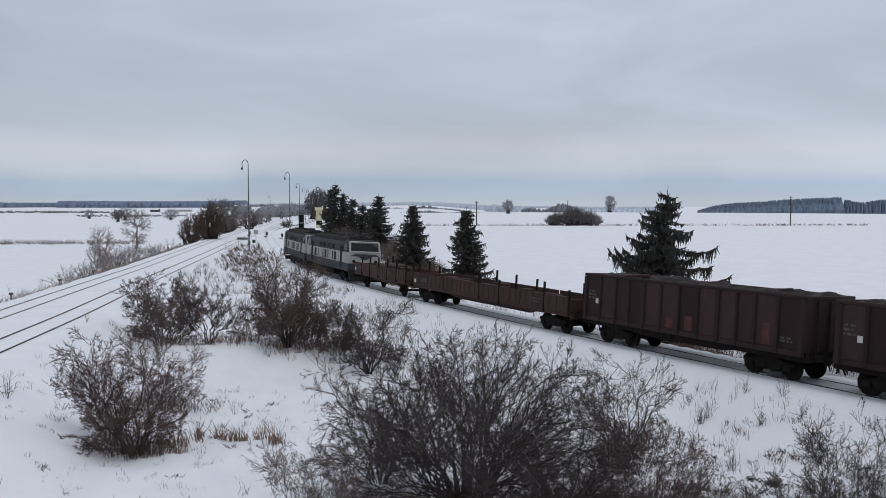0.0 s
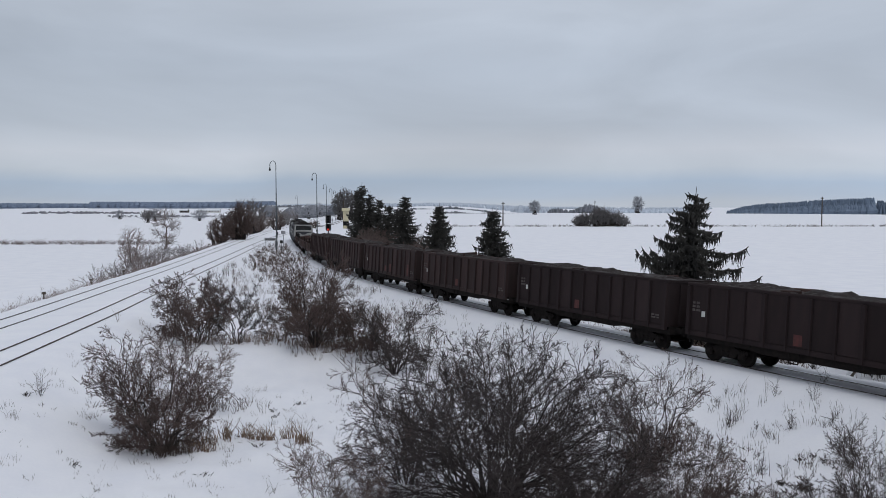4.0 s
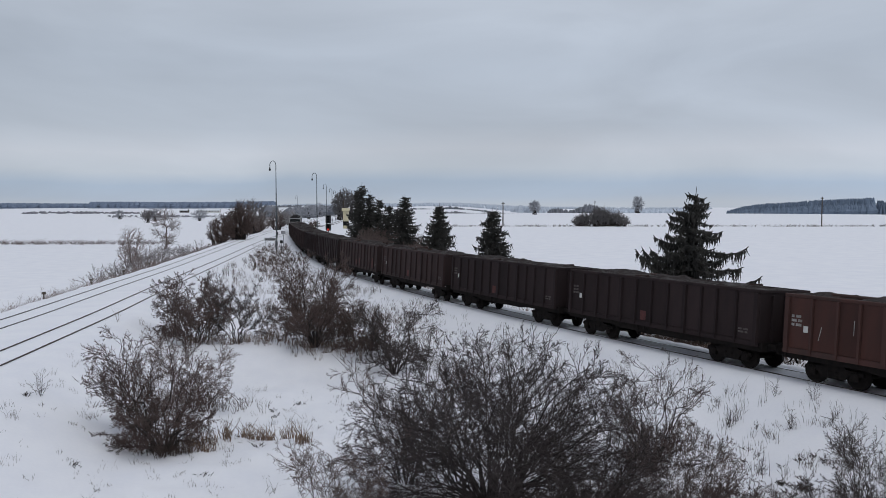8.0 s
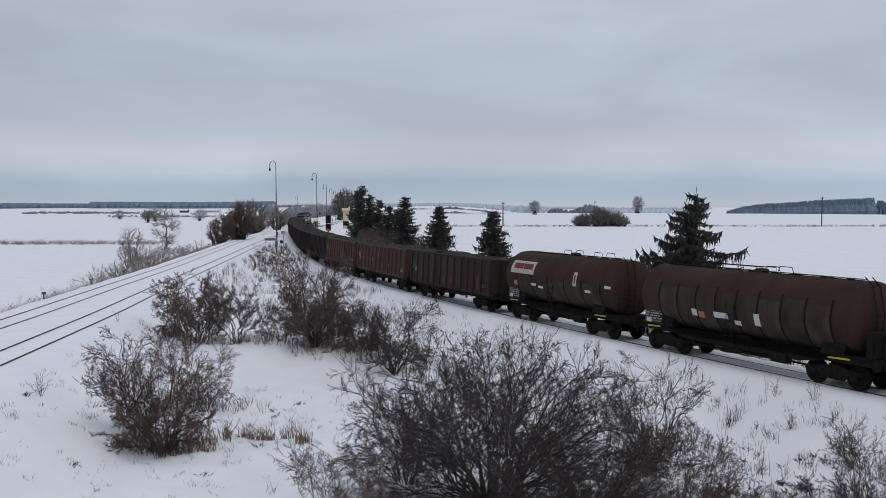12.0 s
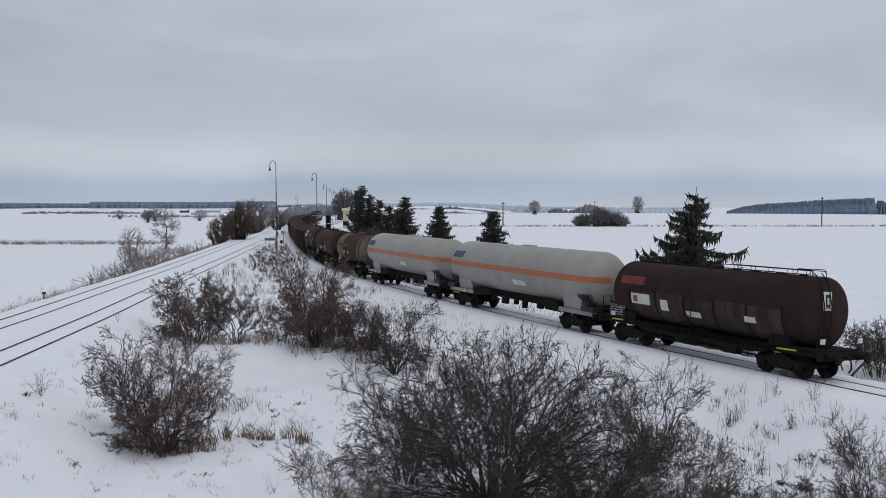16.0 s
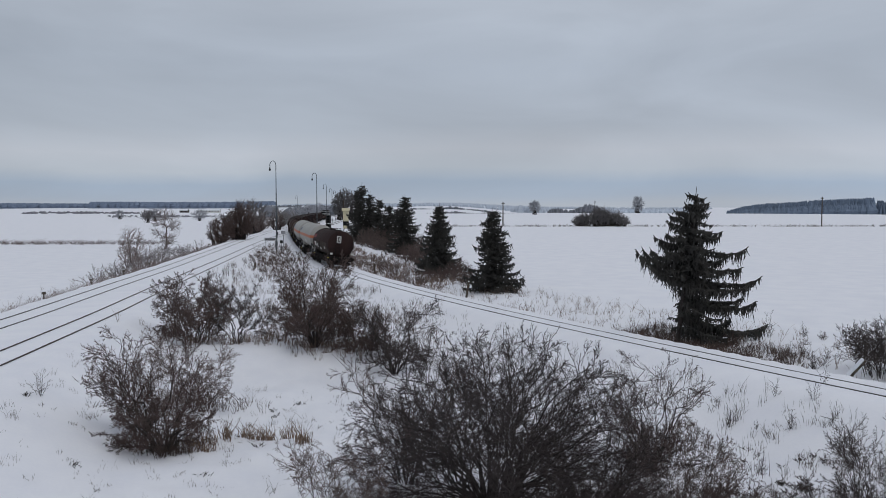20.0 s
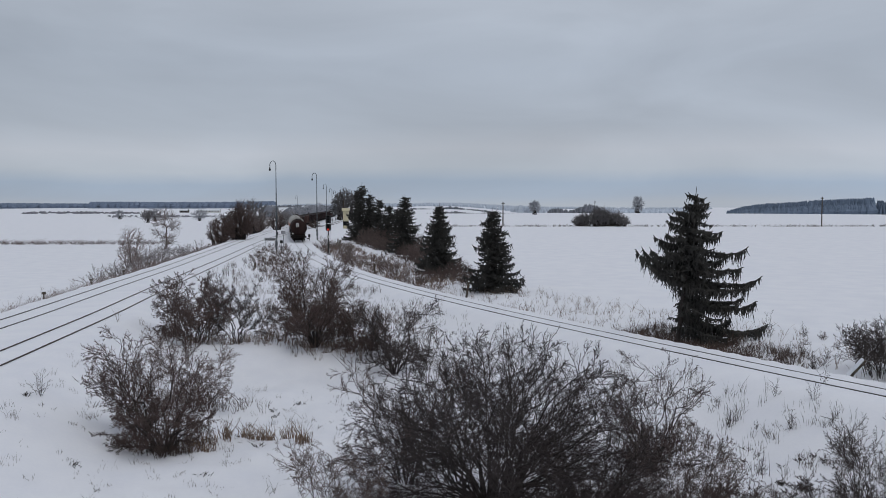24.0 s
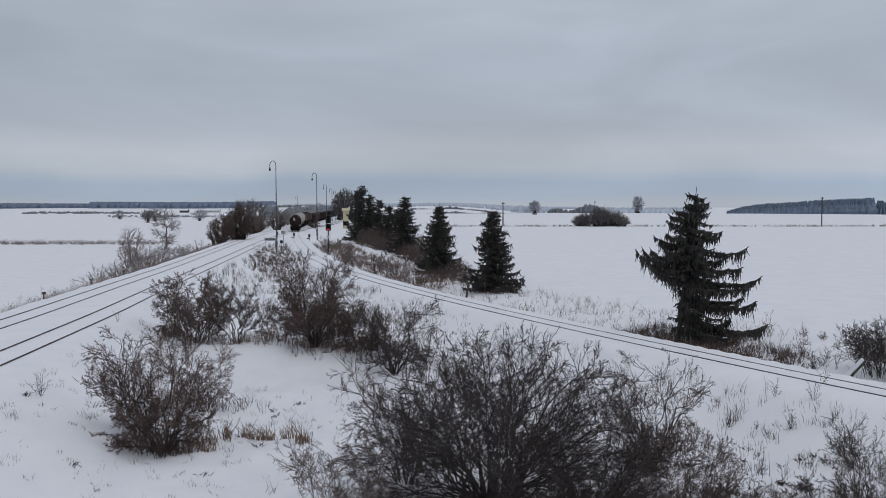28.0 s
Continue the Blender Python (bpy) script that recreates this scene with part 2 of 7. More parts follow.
# ---- mesh building ----
class Geo:
    """Gathers plain polygons into one mesh."""

    def __init__(self):
        self.v, self.f, self.s = [], [], []

    def add(self, verts, faces, smooth=False):
        k = len(self.v)
        self.v += [tuple(p) for p in verts]
        self.f += [tuple(i + k for i in f) for f in faces]
        self.s += [smooth] * len(faces)
        return self

    def box(self, x0, x1, y0, y1, z0, z1, c=0.0):
        """A box; c: the width of its chamfered edges."""
        if not c:
            v = [(x, y, z) for x in (x0, x1) for y in (y0, y1) for z in (z0, z1)]
            return self.add(v, [(0, 1, 3, 2), (4, 6, 7, 5), (0, 4, 5, 1), (2, 3, 7, 6), (0, 2, 6, 4), (1, 5, 7, 3)])
        bm = bmesh.new()
        bmesh.ops.create_cube(bm, size=1)
        for p in bm.verts:
            p.co = ((x0 + x1) / 2 + p.co.x * (x1 - x0), (y0 + y1) / 2 + p.co.y * (y1 - y0), (z0 + z1) / 2 + p.co.z * (z1 - z0))
        bmesh.ops.bevel(bm, geom=bm.edges[:], offset=c, segments=1, affect="EDGES")
        bm.verts.index_update()
        self.add([p.co[:] for p in bm.verts], [[p.index for p in f.verts] for f in bm.faces])
        bm.free()
        return self

    def prism(self, profile, axis, a, b, smooth=False):
        """A closed profile of (u, w) pairs, pushed from a to b along the axis 'x', 'y' or 'z'."""
        put = {"x": lambda t, u, w: (t, u, w), "y": lambda t, u, w: (u, t, w), "z": lambda t, u, w: (u, w, t)}[axis]
        n = len(profile)
        v = [put(t, u, w) for t in (a, b) for u, w in profile]
        self.add(v, [(i, (i + 1) % n, n + (i + 1) % n, n + i) for i in range(n)], smooth)
        return self.add(v, [tuple(range(n))[::-1], tuple(range(n, 2 * n))])

    def rod(self, p, q, r, r2=None, n=6):
        """A round bar from p to q."""
        p, q = Vector(p), Vector(q)
        r2 = r if r2 is None else r2
        t = (q - p).to_track_quat("Z", "Y").to_matrix()
        v = []
        for c, rad in ((p, r), (q, r2)):
            v += [c + t @ Vector((rad * math.cos(6.2832 * i / n), rad * math.sin(6.2832 * i / n), 0)) for i in range(n)]
        self.add(v, [(i, (i + 1) % n, n + (i + 1) % n, n + i) for i in range(n)], n > 4)
        return self.add(v, [tuple(range(n))[::-1], tuple(range(n, 2 * n))])

    def bar(self, points, r, n=5):
        for p, q in zip(points, points[1:]):
            self.rod(p, q, r, n=n)
        return self

    def lathe(self, profile, axis, n=32, z=0.0, a0=0.0, a1=360.0):
        """Turns a profile of (along, radius) about an axis 'x' or 'y' at height z, or about 'z'."""
        full = abs(a1 - a0) >= 360
        m = n if full else n + 1
        v = []
        for t, r in profile:
            for i in range(m):
                a = radians(a0 + (a1 - a0) * i / n)
                c, s = r * math.cos(a), r * math.sin(a)
                v.append({"x": (t, c, z + s), "y": (c, t, z + s), "z": (c, s, t)}[axis])
        f = [(j * m + i, j * m + (i + 1) % m, (j + 1) * m + (i + 1) % m, (j + 1) * m + i) for j in range(len(profile) - 1) for i in range(n)]
        return self.add(v, f, True)

    def mesh(self, name, *mats):
        me = bpy.data.meshes.new(name)
        me.from_pydata(self.v, [], self.f)
        me.polygons.foreach_set("use_smooth", self.s)
        bm = bmesh.new()
        bm.from_mesh(me)
        bmesh.ops.recalc_face_normals(bm, faces=bm.faces)
        bm.to_mesh(me)
        bm.free()
        for m in mats:
            me.materials.append(m)
        return me


def part(name, geo, material, parent, label="", at=None):
    """Links a Geo (or a ready mesh) as one mesh object under a thing or a part."""
    ob = new(name, geo.mesh(name, material) if isinstance(geo, Geo) else geo)
    ob.parent = parent
    if at is not None:
        ob.matrix_basis = at
    return tagged(ob, label)


def thing(name, label, category, group="", m=None, kind=""):
    ob = new(name)
    ob.empty_display_size = 0.3
    if m is not None:
        ob.matrix_basis = m
    return tagged(ob, label, category, group, kind)


def array_mesh(name, verts, faces, material, smooth=False):
    """A mesh out of number arrays: verts (n, 3), faces (m, 3 or 4)."""
    me = bpy.data.meshes.new(name)
    verts, faces = np.asarray(verts, np.float32), np.asarray(faces, np.int32)
    k = faces.shape[1]
    me.vertices.add(len(verts))
    me.vertices.foreach_set("co", verts.ravel())
    me.loops.add(faces.size)
    me.loops.foreach_set("vertex_index", faces.ravel())
    me.polygons.add(len(faces))
    me.polygons.foreach_set("loop_start", np.arange(0, faces.size, k, dtype=np.int32))
    me.polygons.foreach_set("use_smooth", np.full(len(faces), smooth))
    me.update(calc_edges=True)
    me.validate()
    me.materials.append(material)
    return me


def tubes(p, q, r, r2, sides=3):
    """Many thin tapered sticks from p to q: verts and faces as arrays."""
    p, q, r, r2 = (np.asarray(a, float) for a in (p, q, r, r2))
    d = q - p
    d /= np.linalg.norm(d, axis=1, keepdims=True) + 1e-9
    up = np.where(abs(d[:, 2:3]) > 0.9, [[1.0, 0, 0]], [[0, 0, 1.0]])
    u = np.cross(d, up)
    u /= np.linalg.norm(u, axis=1, keepdims=True) + 1e-9
    w = np.cross(d, u)
    rings = []
    for c, rad in ((p, r), (q, r2)):
        for i in range(sides):
            a = 6.28318 * i / sides
            rings.append(c + rad[:, None] * (np.cos(a) * u + np.sin(a) * w))
    v = np.stack(rings, 1).reshape(-1, 3)
    base = (np.arange(len(p)) * 2 * sides)[:, None, None]
    f = np.array([(i, (i + 1) % sides, sides + (i + 1) % sides, sides + i) for i in range(sides)])[None]
    return v, (base + f).reshape(-1, 4)


def strips(p, q, r, r2):
    """Many fine twigs or stalks as narrow tapered blades: verts and faces as arrays."""
    p, q, r, r2 = (np.asarray(a, float) for a in (p, q, r, r2))
    d = q - p
    d /= np.linalg.norm(d, axis=1, keepdims=True) + 1e-9
    turn = np.arange(len(p)) * 2.399
    u = np.cross(d, np.stack([np.cos(turn), np.sin(turn), 0.3 + 0 * turn], 1))
    u /= np.linalg.norm(u, axis=1, keepdims=True) + 1e-9
    v = np.stack([p - u * r[:, None], p + u * r[:, None], q + u * r2[:, None], q - u * r2[:, None]], 1).reshape(-1, 3)
    return v, np.arange(len(v)).reshape(-1, 4)


# ---- the plan of the railway: x to the right, y ahead, z = 0 on the rails ----
# the curved branch: bend (1/m) along its length s, which grows towards the camera
BEND_S = (-900, -285, -250, -215, -180, -140, -100, -50, 0, 40, 70, 400)
BEND_K = (0.0, 0.0, 0.0007, 0.0012, 0.0009, 0.0004, 0.00068, 0.00418, 0.00225, 0.0043, 0.0, 0.0)
S = np.arange(-900, 400, 1.0)
HEAD = np.cumsum(np.interp(S, BEND_S, BEND_K))
I0 = 900
HEAD += -1.07496 - HEAD[I0]
PX, PY = np.cumsum(np.cos(HEAD)), np.cumsum(np.sin(HEAD))
PX += 11.08 - PX[I0]
PY += 41.11 - PY[I0]


def on_branch(s):
    """Place and heading of the branch at s."""
    return float(np.interp(s, S, PX)), float(np.interp(s, S, PY)), float(np.interp(s, S, HEAD))


# the curve is canted: its far rail lies lower than the one on the outside of the bend
CANT = 0.088


def cant_at(s):
    return CANT * np.interp(s, (-140, -70), (0, 1))


def through_points(points, step=1.5):
    """A smooth line through plan points."""
    pts = np.array(points, float)
    pts = np.vstack([2 * pts[0] - pts[1], pts, 2 * pts[-1] - pts[-2]])
    out = []
    for a, b, c, d in zip(pts, pts[1:], pts[2:], pts[3:]):
        n = max(2, int(np.linalg.norm(c - b) / step))
        for t in np.arange(n) / n:
            out.append(0.5 * (2 * b + (c - a) * t + (2 * a - 5 * b + 4 * c - d) * t * t + (3 * b - a - 3 * c + d) * t ** 3))
    return np.array(out + [pts[-2]])


def left_level(y):
    return 0.35 * np.clip((125 - np.asarray(y)) / 80, 0, 1)


TRACK_B = through_points([(-13.5, -40), (-16.3, 0), (-18.0, 22), (-19.45, 37.9), (-20.8, 50.8), (-23.2, 69), (-27.4, 103.5), (-31.5, 136.7), (-34.4, 163), (-37.3, 195), (-40.6, 235), (-44.2, 270)])
TRACK_A = through_points([(-18.5, -40), (-21.4, 0), (-23.3, 30), (-25.0, 48.7), (-26.1, 57.9), (-27.7, 70.9), (-30.6, 95.6), (-33.8, 119), (-39.7, 167), (-46.5, 235), (-55, 330), (-70, 500)])
BRANCH = np.stack([PX, PY], 1)[(S > -620) & (S < 330)]


def side_of(line, x, y):
    """Distance from a plan line; positive on its right-hand side, looking along it."""
    best, sign = np.full(x.shape, 1e9), np.zeros(x.shape)
    for a, b in zip(line[:-1:3], line[3::3]):
        d = b - a
        t = np.clip(((x - a[0]) * d[0] + (y - a[1]) * d[1]) / (d @ d), 0, 1)
        dx, dy = x - a[0] - t * d[0], y - a[1] - t * d[1]
        r = np.hypot(dx, dy)
        near = r < best
        best[near] = r[near]
        sign[near] = np.sign(d[0] * dy - d[1] * dx)[near]
    return -best * np.where(sign == 0, 1, sign)


def waves(x, y, size, seed, n=7):
    """A soft random relief between about -1 and 1."""
    g = np.random.RandomState(seed)
    out = np.zeros_like(x)
    for _ in range(n):
        a, k, ph = g.uniform(0, 6.28), 6.28 / size * g.uniform(0.6, 1.7), g.uniform(0, 6.28)
        out += np.sin((x * np.cos(a) + y * np.sin(a)) * k + ph)
    return out / n ** 0.5 / 1.4


def smooth(a, b, v):
    t = np.clip((v - a) / (b - a), 0, 1)
    return t * t * (3 - 2 * t)


def ground_z(x, y):
    """The height of the snow."""
    x, y = np.atleast_1d(np.asarray(x, float)), np.atleast_1d(np.asarray(y, float))
    r = np.hypot(x, y)
    near = r < 700
    z = np.full(x.shape, -2.0)
    dm, da, db = (np.full(x.shape, 400.0) for _ in range(3))
    if near.any():
        dm[near] = side_of(BRANCH, x[near], y[near])
        da[near] = side_of(TRACK_A, x[near], y[near])
        db[near] = side_of(TRACK_B, x[near], y[near])
    dm[~near], da[~near] = np.where(x[~near] > -40, -400, 400), np.where(x[~near] > -60, 400, -400)
    # fields: level on the right of the branch, a little lower on the left, low between the tracks
    right, left = smooth(0, 9, -dm), smooth(0, 10, -da)
    hollow = -1.95 + 0.85 * smooth(44.6, 47.6, y + 0.5 * waves(x, y, 6, 21)) - 0.3 * smooth(1.0, 0.85, np.hypot((x + 6.3) / 4.6, (y - 38.5) / 7.0))
    field = -0.5 * right + -2.2 * left + hollow * (1 - np.clip(right + left, 0, 1))
    relief = waves(x, y, 9, 1) * 0.10 + waves(x, y, 3.1, 2) * 0.05 + waves(x, y, 1.2, 3) * 0.03
    field = field + relief * np.where(np.maximum(right, left) > 0.9, 0.5, 1.7)
    # far land: it falls away behind the crest and rises to low hills
    ang = np.degrees(np.arctan2(x, np.maximum(y, 1)))
    field += -9 * smooth(730, 930, r) * smooth(0.5, 6, ang)
    field += 6 * smooth(1100, 2300, r) * smooth(16, 2, abs(ang + 2)) + waves(x, y, 420, 5) * 1.1 * smooth(450, 1200, r)
    bank_m = -0.032 - np.clip(abs(dm) - 2.0, 0, 99) * 0.50 - CANT * smooth(170, 105, y) * np.clip((0.7535 - dm) / 1.507, 0, 1)
    inside = np.where((da > 0) & (db < 0), 0, np.minimum(abs(da), abs(db)))
    bank_l = left_level(y) - 0.05 - np.clip(inside - 2.2, 0, 99) * 0.42
    bank = np.maximum(bank_m, bank_l)
    flat = np.minimum(abs(dm), inside)
    z = np.maximum(field, bank)
    rounding = np.exp(-((field - bank) / 0.35) ** 2) * 0.10
    z = z + np.where(flat > 3.0, rounding, 0) + np.where((flat > 2.2) & (bank > field), relief * 0.5, 0)
    return z


def gz(x, y):
    return float(ground_z(x, y)[0])


# ---- ground: one sheet to the horizon ----
def build_ground():
    ang = np.concatenate([np.arange(-33, 33.01, 0.3), np.arange(36, 327, 4.0)])
    rad = 3.0 * np.exp(np.arange(0, 7.32, 0.018))
    a, r = np.meshgrid(np.radians(ang), rad)
    x, y = (r * np.sin(a)).ravel(), (r * np.cos(a)).ravel()
    z = ground_z(x, y)
    n, m = len(ang), len(rad)
    i = np.arange(m - 1)[:, None] * n
    j = np.arange(n)[None]
    k = (j + 1) % n
    f = np.stack([i + j, i + n + j, i + n + k, i + k], -1).reshape(-1, 4)
    v = np.vstack([np.stack([x, y, z], 1), [[0, 0, gz(0.0, 0.1)]]])
    ob = new("ground", array_mesh("ground", v, f[:, ::-1], SNOW, True))
    tagged(ob, "snow-covered fields, railway banks and low ground", "ground", kind="structure")
    hub = new("ground_patch", array_mesh("ground_patch", v[list(range(n)) + [-1]], [(t, (t + 1) % n, n) for t in range(n)], SNOW, True))
    hub.parent = ob


build_ground()


# ---- tracks ----
RAIL_PROFILE = ((-0.036, 0), (0.036, 0), (0.036, -0.035), (0.010, -0.05), (0.010, -0.13), (0.07, -0.15), (-0.07, -0.15), (-0.010, -0.13), (-0.010, -0.05), (-0.036, -0.035))


def sweep_rail(line, level, off):
    d = np.gradient(line, axis=0)
    d /= np.linalg.norm(d, axis=1, keepdims=True)
    nrm = np.stack([d[:, 1], -d[:, 0]], 1)
    n = len(RAIL_PROFILE)
    v = []
    for u, w in RAIL_PROFILE:
        c = line + nrm * (off + u)
        v.append(np.stack([c[:, 0], c[:, 1], level + w], 1))
    v = np.stack(v, 1).reshape(-1, 3)
    i = np.arange(len(line) - 1)[:, None] * n
    j = np.arange(n)[None]
    f = np.stack([i + j, i + (j + 1) % n, i + n + (j + 1) % n, i + n + j], -1).reshape(-1, 4)
    return v, f


def railway_track(line, level, label, polished=True, cant=0.0):
    t = thing("railway_track", label, "railway track", "tracks", kind="structure")
    for off in (-0.7535, 0.7535):
        me = array_mesh("rail", *sweep_rail(line, level - (cant if off < 0 else 0.0), off), RAIL)
        if polished:
            # the running surface shines
            me.materials.append(POLISHED)
            me.polygons.foreach_set("material_index", np.tile([1] + [0] * (len(RAIL_PROFILE) - 1), len(me.polygons) // len(RAIL_PROFILE)).astype(np.int32))
        part("rail", me, None, t)
    return t


railway_track(BRANCH, np.zeros(len(BRANCH)), "curved branch track with dark rails in fresh snow", cant=cant_at(S[(S > -620) & (S < 330)]))
railway_track(TRACK_B, left_level(TRACK_B[:, 1]), "main track with dark rails in fresh snow", False)
railway_track(TRACK_A, left_level(TRACK_A[:, 1]), "second main track with grey rails in fresh snow")
STATION = through_points([(-38.2, 222), (-40.2, 250), (-39.5, 285), (-41.5, 330), (-52, 480)])
railway_track(STATION, np.zeros(len(STATION)), "station siding with dark rails in snow")


# ---- rolling stock: x grows towards the rear, -y faces the camera ----
def shared(cache={}):
    return cache


def bogie(parent, x):
    """A two-axle freight bogie, 1.8 m between its axles."""
    c = shared()
    b = new("bogie", None)
    if "frame" not in c:
        g = Geo()
        for y in (-1.0, 1.0):
            prof = [(-1.25, 0.52), (-1.2, 0.68), (-0.55, 0.72), (-0.42, 0.80), (0.42, 0.80), (0.55, 0.72), (1.2, 0.68), (1.25, 0.52), (0.65, 0.50), (0.5, 0.30), (-0.5, 0.30), (-0.65, 0.50)]
            g.prism(prof, "y", y - 0.05, y + 0.05)
        g.box(-0.25, 0.25, -0.98, 0.98, 0.55, 0.86)
        c["frame"] = g.mesh("bogie_frame", BOGIE)
        c["spring"] = Geo().lathe([(0.30, 0.0), (0.30, 0.085), (0.58, 0.085), (0.58, 0.0)], "z", 10).mesh("spring", BOGIE)
        g = Geo()
        for y in (-0.76, 0.76):
            s = 1 if y > 0 else -1
            g.lathe([(y + 0.07 * s, 0.10), (y + 0.055 * s, 0.30), (y + 0.065 * s, 0.40), (y + 0.065 * s, 0.46), (y - 0.055 * s, 0.462), (y - 0.06 * s, 0.49), (y - 0.085 * s, 0.485), (y - 0.08 * s, 0.39), (y - 0.02 * s, 0.3), (y - 0.08 * s, 0.10)], "y", 28)
        g.rod((0, -1.05, 0), (0, 1.05, 0), 0.08, n=10)
        c["wheelset"] = g.mesh("wheelset", BOGIE)
        g = Geo()
        g.box(-0.17, 0.17, -0.08, 0.08, -0.16, 0.18, 0.03).rod((0, -0.10, 0), (0, 0.10, 0), 0.12, n=12)
        c["axle_box"] = g.mesh("axle_box", BOGIE)
    b = part("bogie", c["frame"], None, parent, at=pose(x, 0, 0))
    for y in (-1.0, 1.0):
        for dx in (-0.16, 0.16):
            part("spring", c["spring"], None, b, at=pose(dx, y, 0))
    for dx in (-0.9, 0.9):
        part("wheelset", c["wheelset"], None, b, at=pose(dx, 0, 0.46))
        for y in (-1.03, 1.03):
            part("axle_box", c["axle_box"], None, b, at=pose(dx, y, 0.47))
    return b


def buffers(parent, half):
    """Buffers and a screw coupling at both ends; half: half the length over the buffers."""
    c = shared()
    if "buffer" not in c:
        c["buffer"] = Geo().lathe([(0.0, 0.0), (0.005, 0.14), (0.02, 0.23), (0.05, 0.23), (0.06, 0.10), (0.34, 0.10), (0.35, 0.13), (0.62, 0.14), (0.62, 0.0)], "x", 18).mesh("buffer", BOGIE)
        g = Geo().box(0.25, 0.62, -0.06, 0.06, 0.98, 1.10, 0.02).bar([(0.25, 0, 1.04), (0.12, 0, 0.9), (0.1, 0, 0.62), (0.2, 0, 0.45)], 0.035)
        c["coupling"] = g.mesh("coupling", BOGIE)
        c["brake_hose"] = Geo().bar([(0.5, 0.3, 0.95), (0.3, 0.32, 0.72), (0.22, 0.34, 0.55)], 0.03).mesh("brake_hose", BLACK)
    for e, turn in ((-half, 0), (half, 180)):
        for y in (-0.875, 0.875):
            part("buffer", c["buffer"], None, parent, at=pose(e, y, 1.05, 0, 0, turn))
        part("coupling", c["coupling"], None, parent, at=pose(e, 0, 0, 0, 0, turn))
        part("brake_hose", c["brake_hose"], None, parent, at=pose(e, 0, 0, 0, 0, turn))


def lettering(parent, x, z, w, h, y, rows=2, material=None, seed=0):
    """Unreadable stencilled writing as plain bars on a side wall."""
    g, rnd = Geo(), random.Random(seed)
    for i in range(rows):
        zz = z - i * h / rows
        xx = x
        while xx < x + w - 0.1:
            n = rnd.uniform(0.08, 0.3)
            g.box(xx, min(xx + n, x + w), y - 0.004, y + 0.004, zz - h / rows * 0.62, zz)
            xx += n + 0.07
    part("lettering", g, material or LETTER, parent)


def gondola(label, side, seed):
    """A four-axle open bogie wagon, 14.04 m over the buffers, heaped with ore."""
    t = thing("gondola_wagon", label, "freight wagon", "train")
    L, W, z0, z1 = 6.40, 1.46, 1.22, 3.30
    walls = {s: part("side_wall", Geo().box(-L, L, s * W - 0.03, s * W + 0.03, z0, z1), side, t) for s in (-1, 1)}
    part("floor_plate", Geo().box(-L, L, -W + 0.03, W - 0.03, z0, z0 + 0.06), side, t)
    for x in (-L + 0.03, L - 0.03):
        s = 1 if x > 0 else -1
        e = part("end_wall", Geo().box(x - 0.03, x + 0.03, -W + 0.03, W - 0.03, z0 + 0.06, z1), side, t)
        for y in (-0.75, 0, 0.75):
            part("end_post", Geo().box(x + 0.03 * s, x + 0.13 * s, y - 0.06, y + 0.06, z0 - 0.1, z1 - 0.1), side, e)
    rail = Geo()
    for y in (-W, W):
        rail.prism([(y - 0.07, z1), (y - 0.07, z1 + 0.10), (y - 0.04, z1 + 0.13), (y + 0.04, z1 + 0.13), (y + 0.07, z1 + 0.10), (y + 0.07, z1)], "x", -L - 0.05, L + 0.05)
    for x in (-L, L):
        rail.box(x - 0.05, x + 0.05, -W + 0.07, W - 0.07, z1 + 0.004, z1 + 0.12)
    part("top_rail", rail, side, t)
    # pressed posts on the sides, wider at the doors
    post = Geo().prism([(-0.065, 0), (-0.045, -0.11), (0.045, -0.11), (0.065, 0)], "z", z0 - 0.12, z1 - 0.02)
    wide = Geo().prism([(-0.11, 0), (-0.09, -0.13), (0.09, -0.13), (0.11, 0)], "z", z0 - 0.14, z1 - 0.02)
    pm, wm = post.mesh("side_post", side), wide.mesh("side_post", side)
    for k, x in enumerate((-6.28, -5.2, -4.1, -3.2, -2.2, -1.1, 0, 1.1, 2.2, 3.2, 4.1, 5.2, 6.28)):
        me = wm if k in (0, 4, 8, 12) else pm
        part("side_post", me, None, walls[-1], at=pose(x, -W - 0.03, 0))
        part("side_post", me, None, walls[1], at=pose(x, W + 0.03, 0, 0, 0, 180))
    # sheet panels between the posts, dented and repainted one by one
    xs = (-6.28, -5.2, -4.1, -3.2, -2.2, -1.1, 0, 1.1, 2.2, 3.2, 4.1, 5.2, 6.28)
    for k in range(12):
        w = (xs[k + 1] - xs[k]) / 2 - 0.075
        sheet = {RED_SIDE: RED_PANEL, NIGHT_SIDE: NIGHT_PANEL}.get(side, DARK_PANEL)
        for s in (-1, 1):
            g = Geo().box(-w, w, -0.008, 0.008, z0 + 0.06, z1 - 0.01, 0.006)
            part("panel", g, sheet, walls[s], at=pose((xs[k] + xs[k + 1]) / 2, s * (W + 0.042), 0))
    # ribbed panels at the low doors and a sill along the side
    sill = Geo()
    for y in (-1, 1):
        sill.box(-L, L, y * (W + 0.035) - 0.05, y * (W + 0.035) + 0.05, z0 - 0.16, z0 + 0.05)
    part("sill", sill, side, t)
    u = Geo().box(-6.45, 6.45, -0.28, 0.28, 0.92, 1.20).box(-6.5, -6.38, -1.35, 1.35, 0.85, 1.22).box(6.38, 6.5, -1.35, 1.35, 0.85, 1.22)
    for x in (-3.0, -1.0, 1.0, 3.0):
        u.box(x - 0.07, x + 0.07, -1.38, 1.38, 0.98, 1.20)
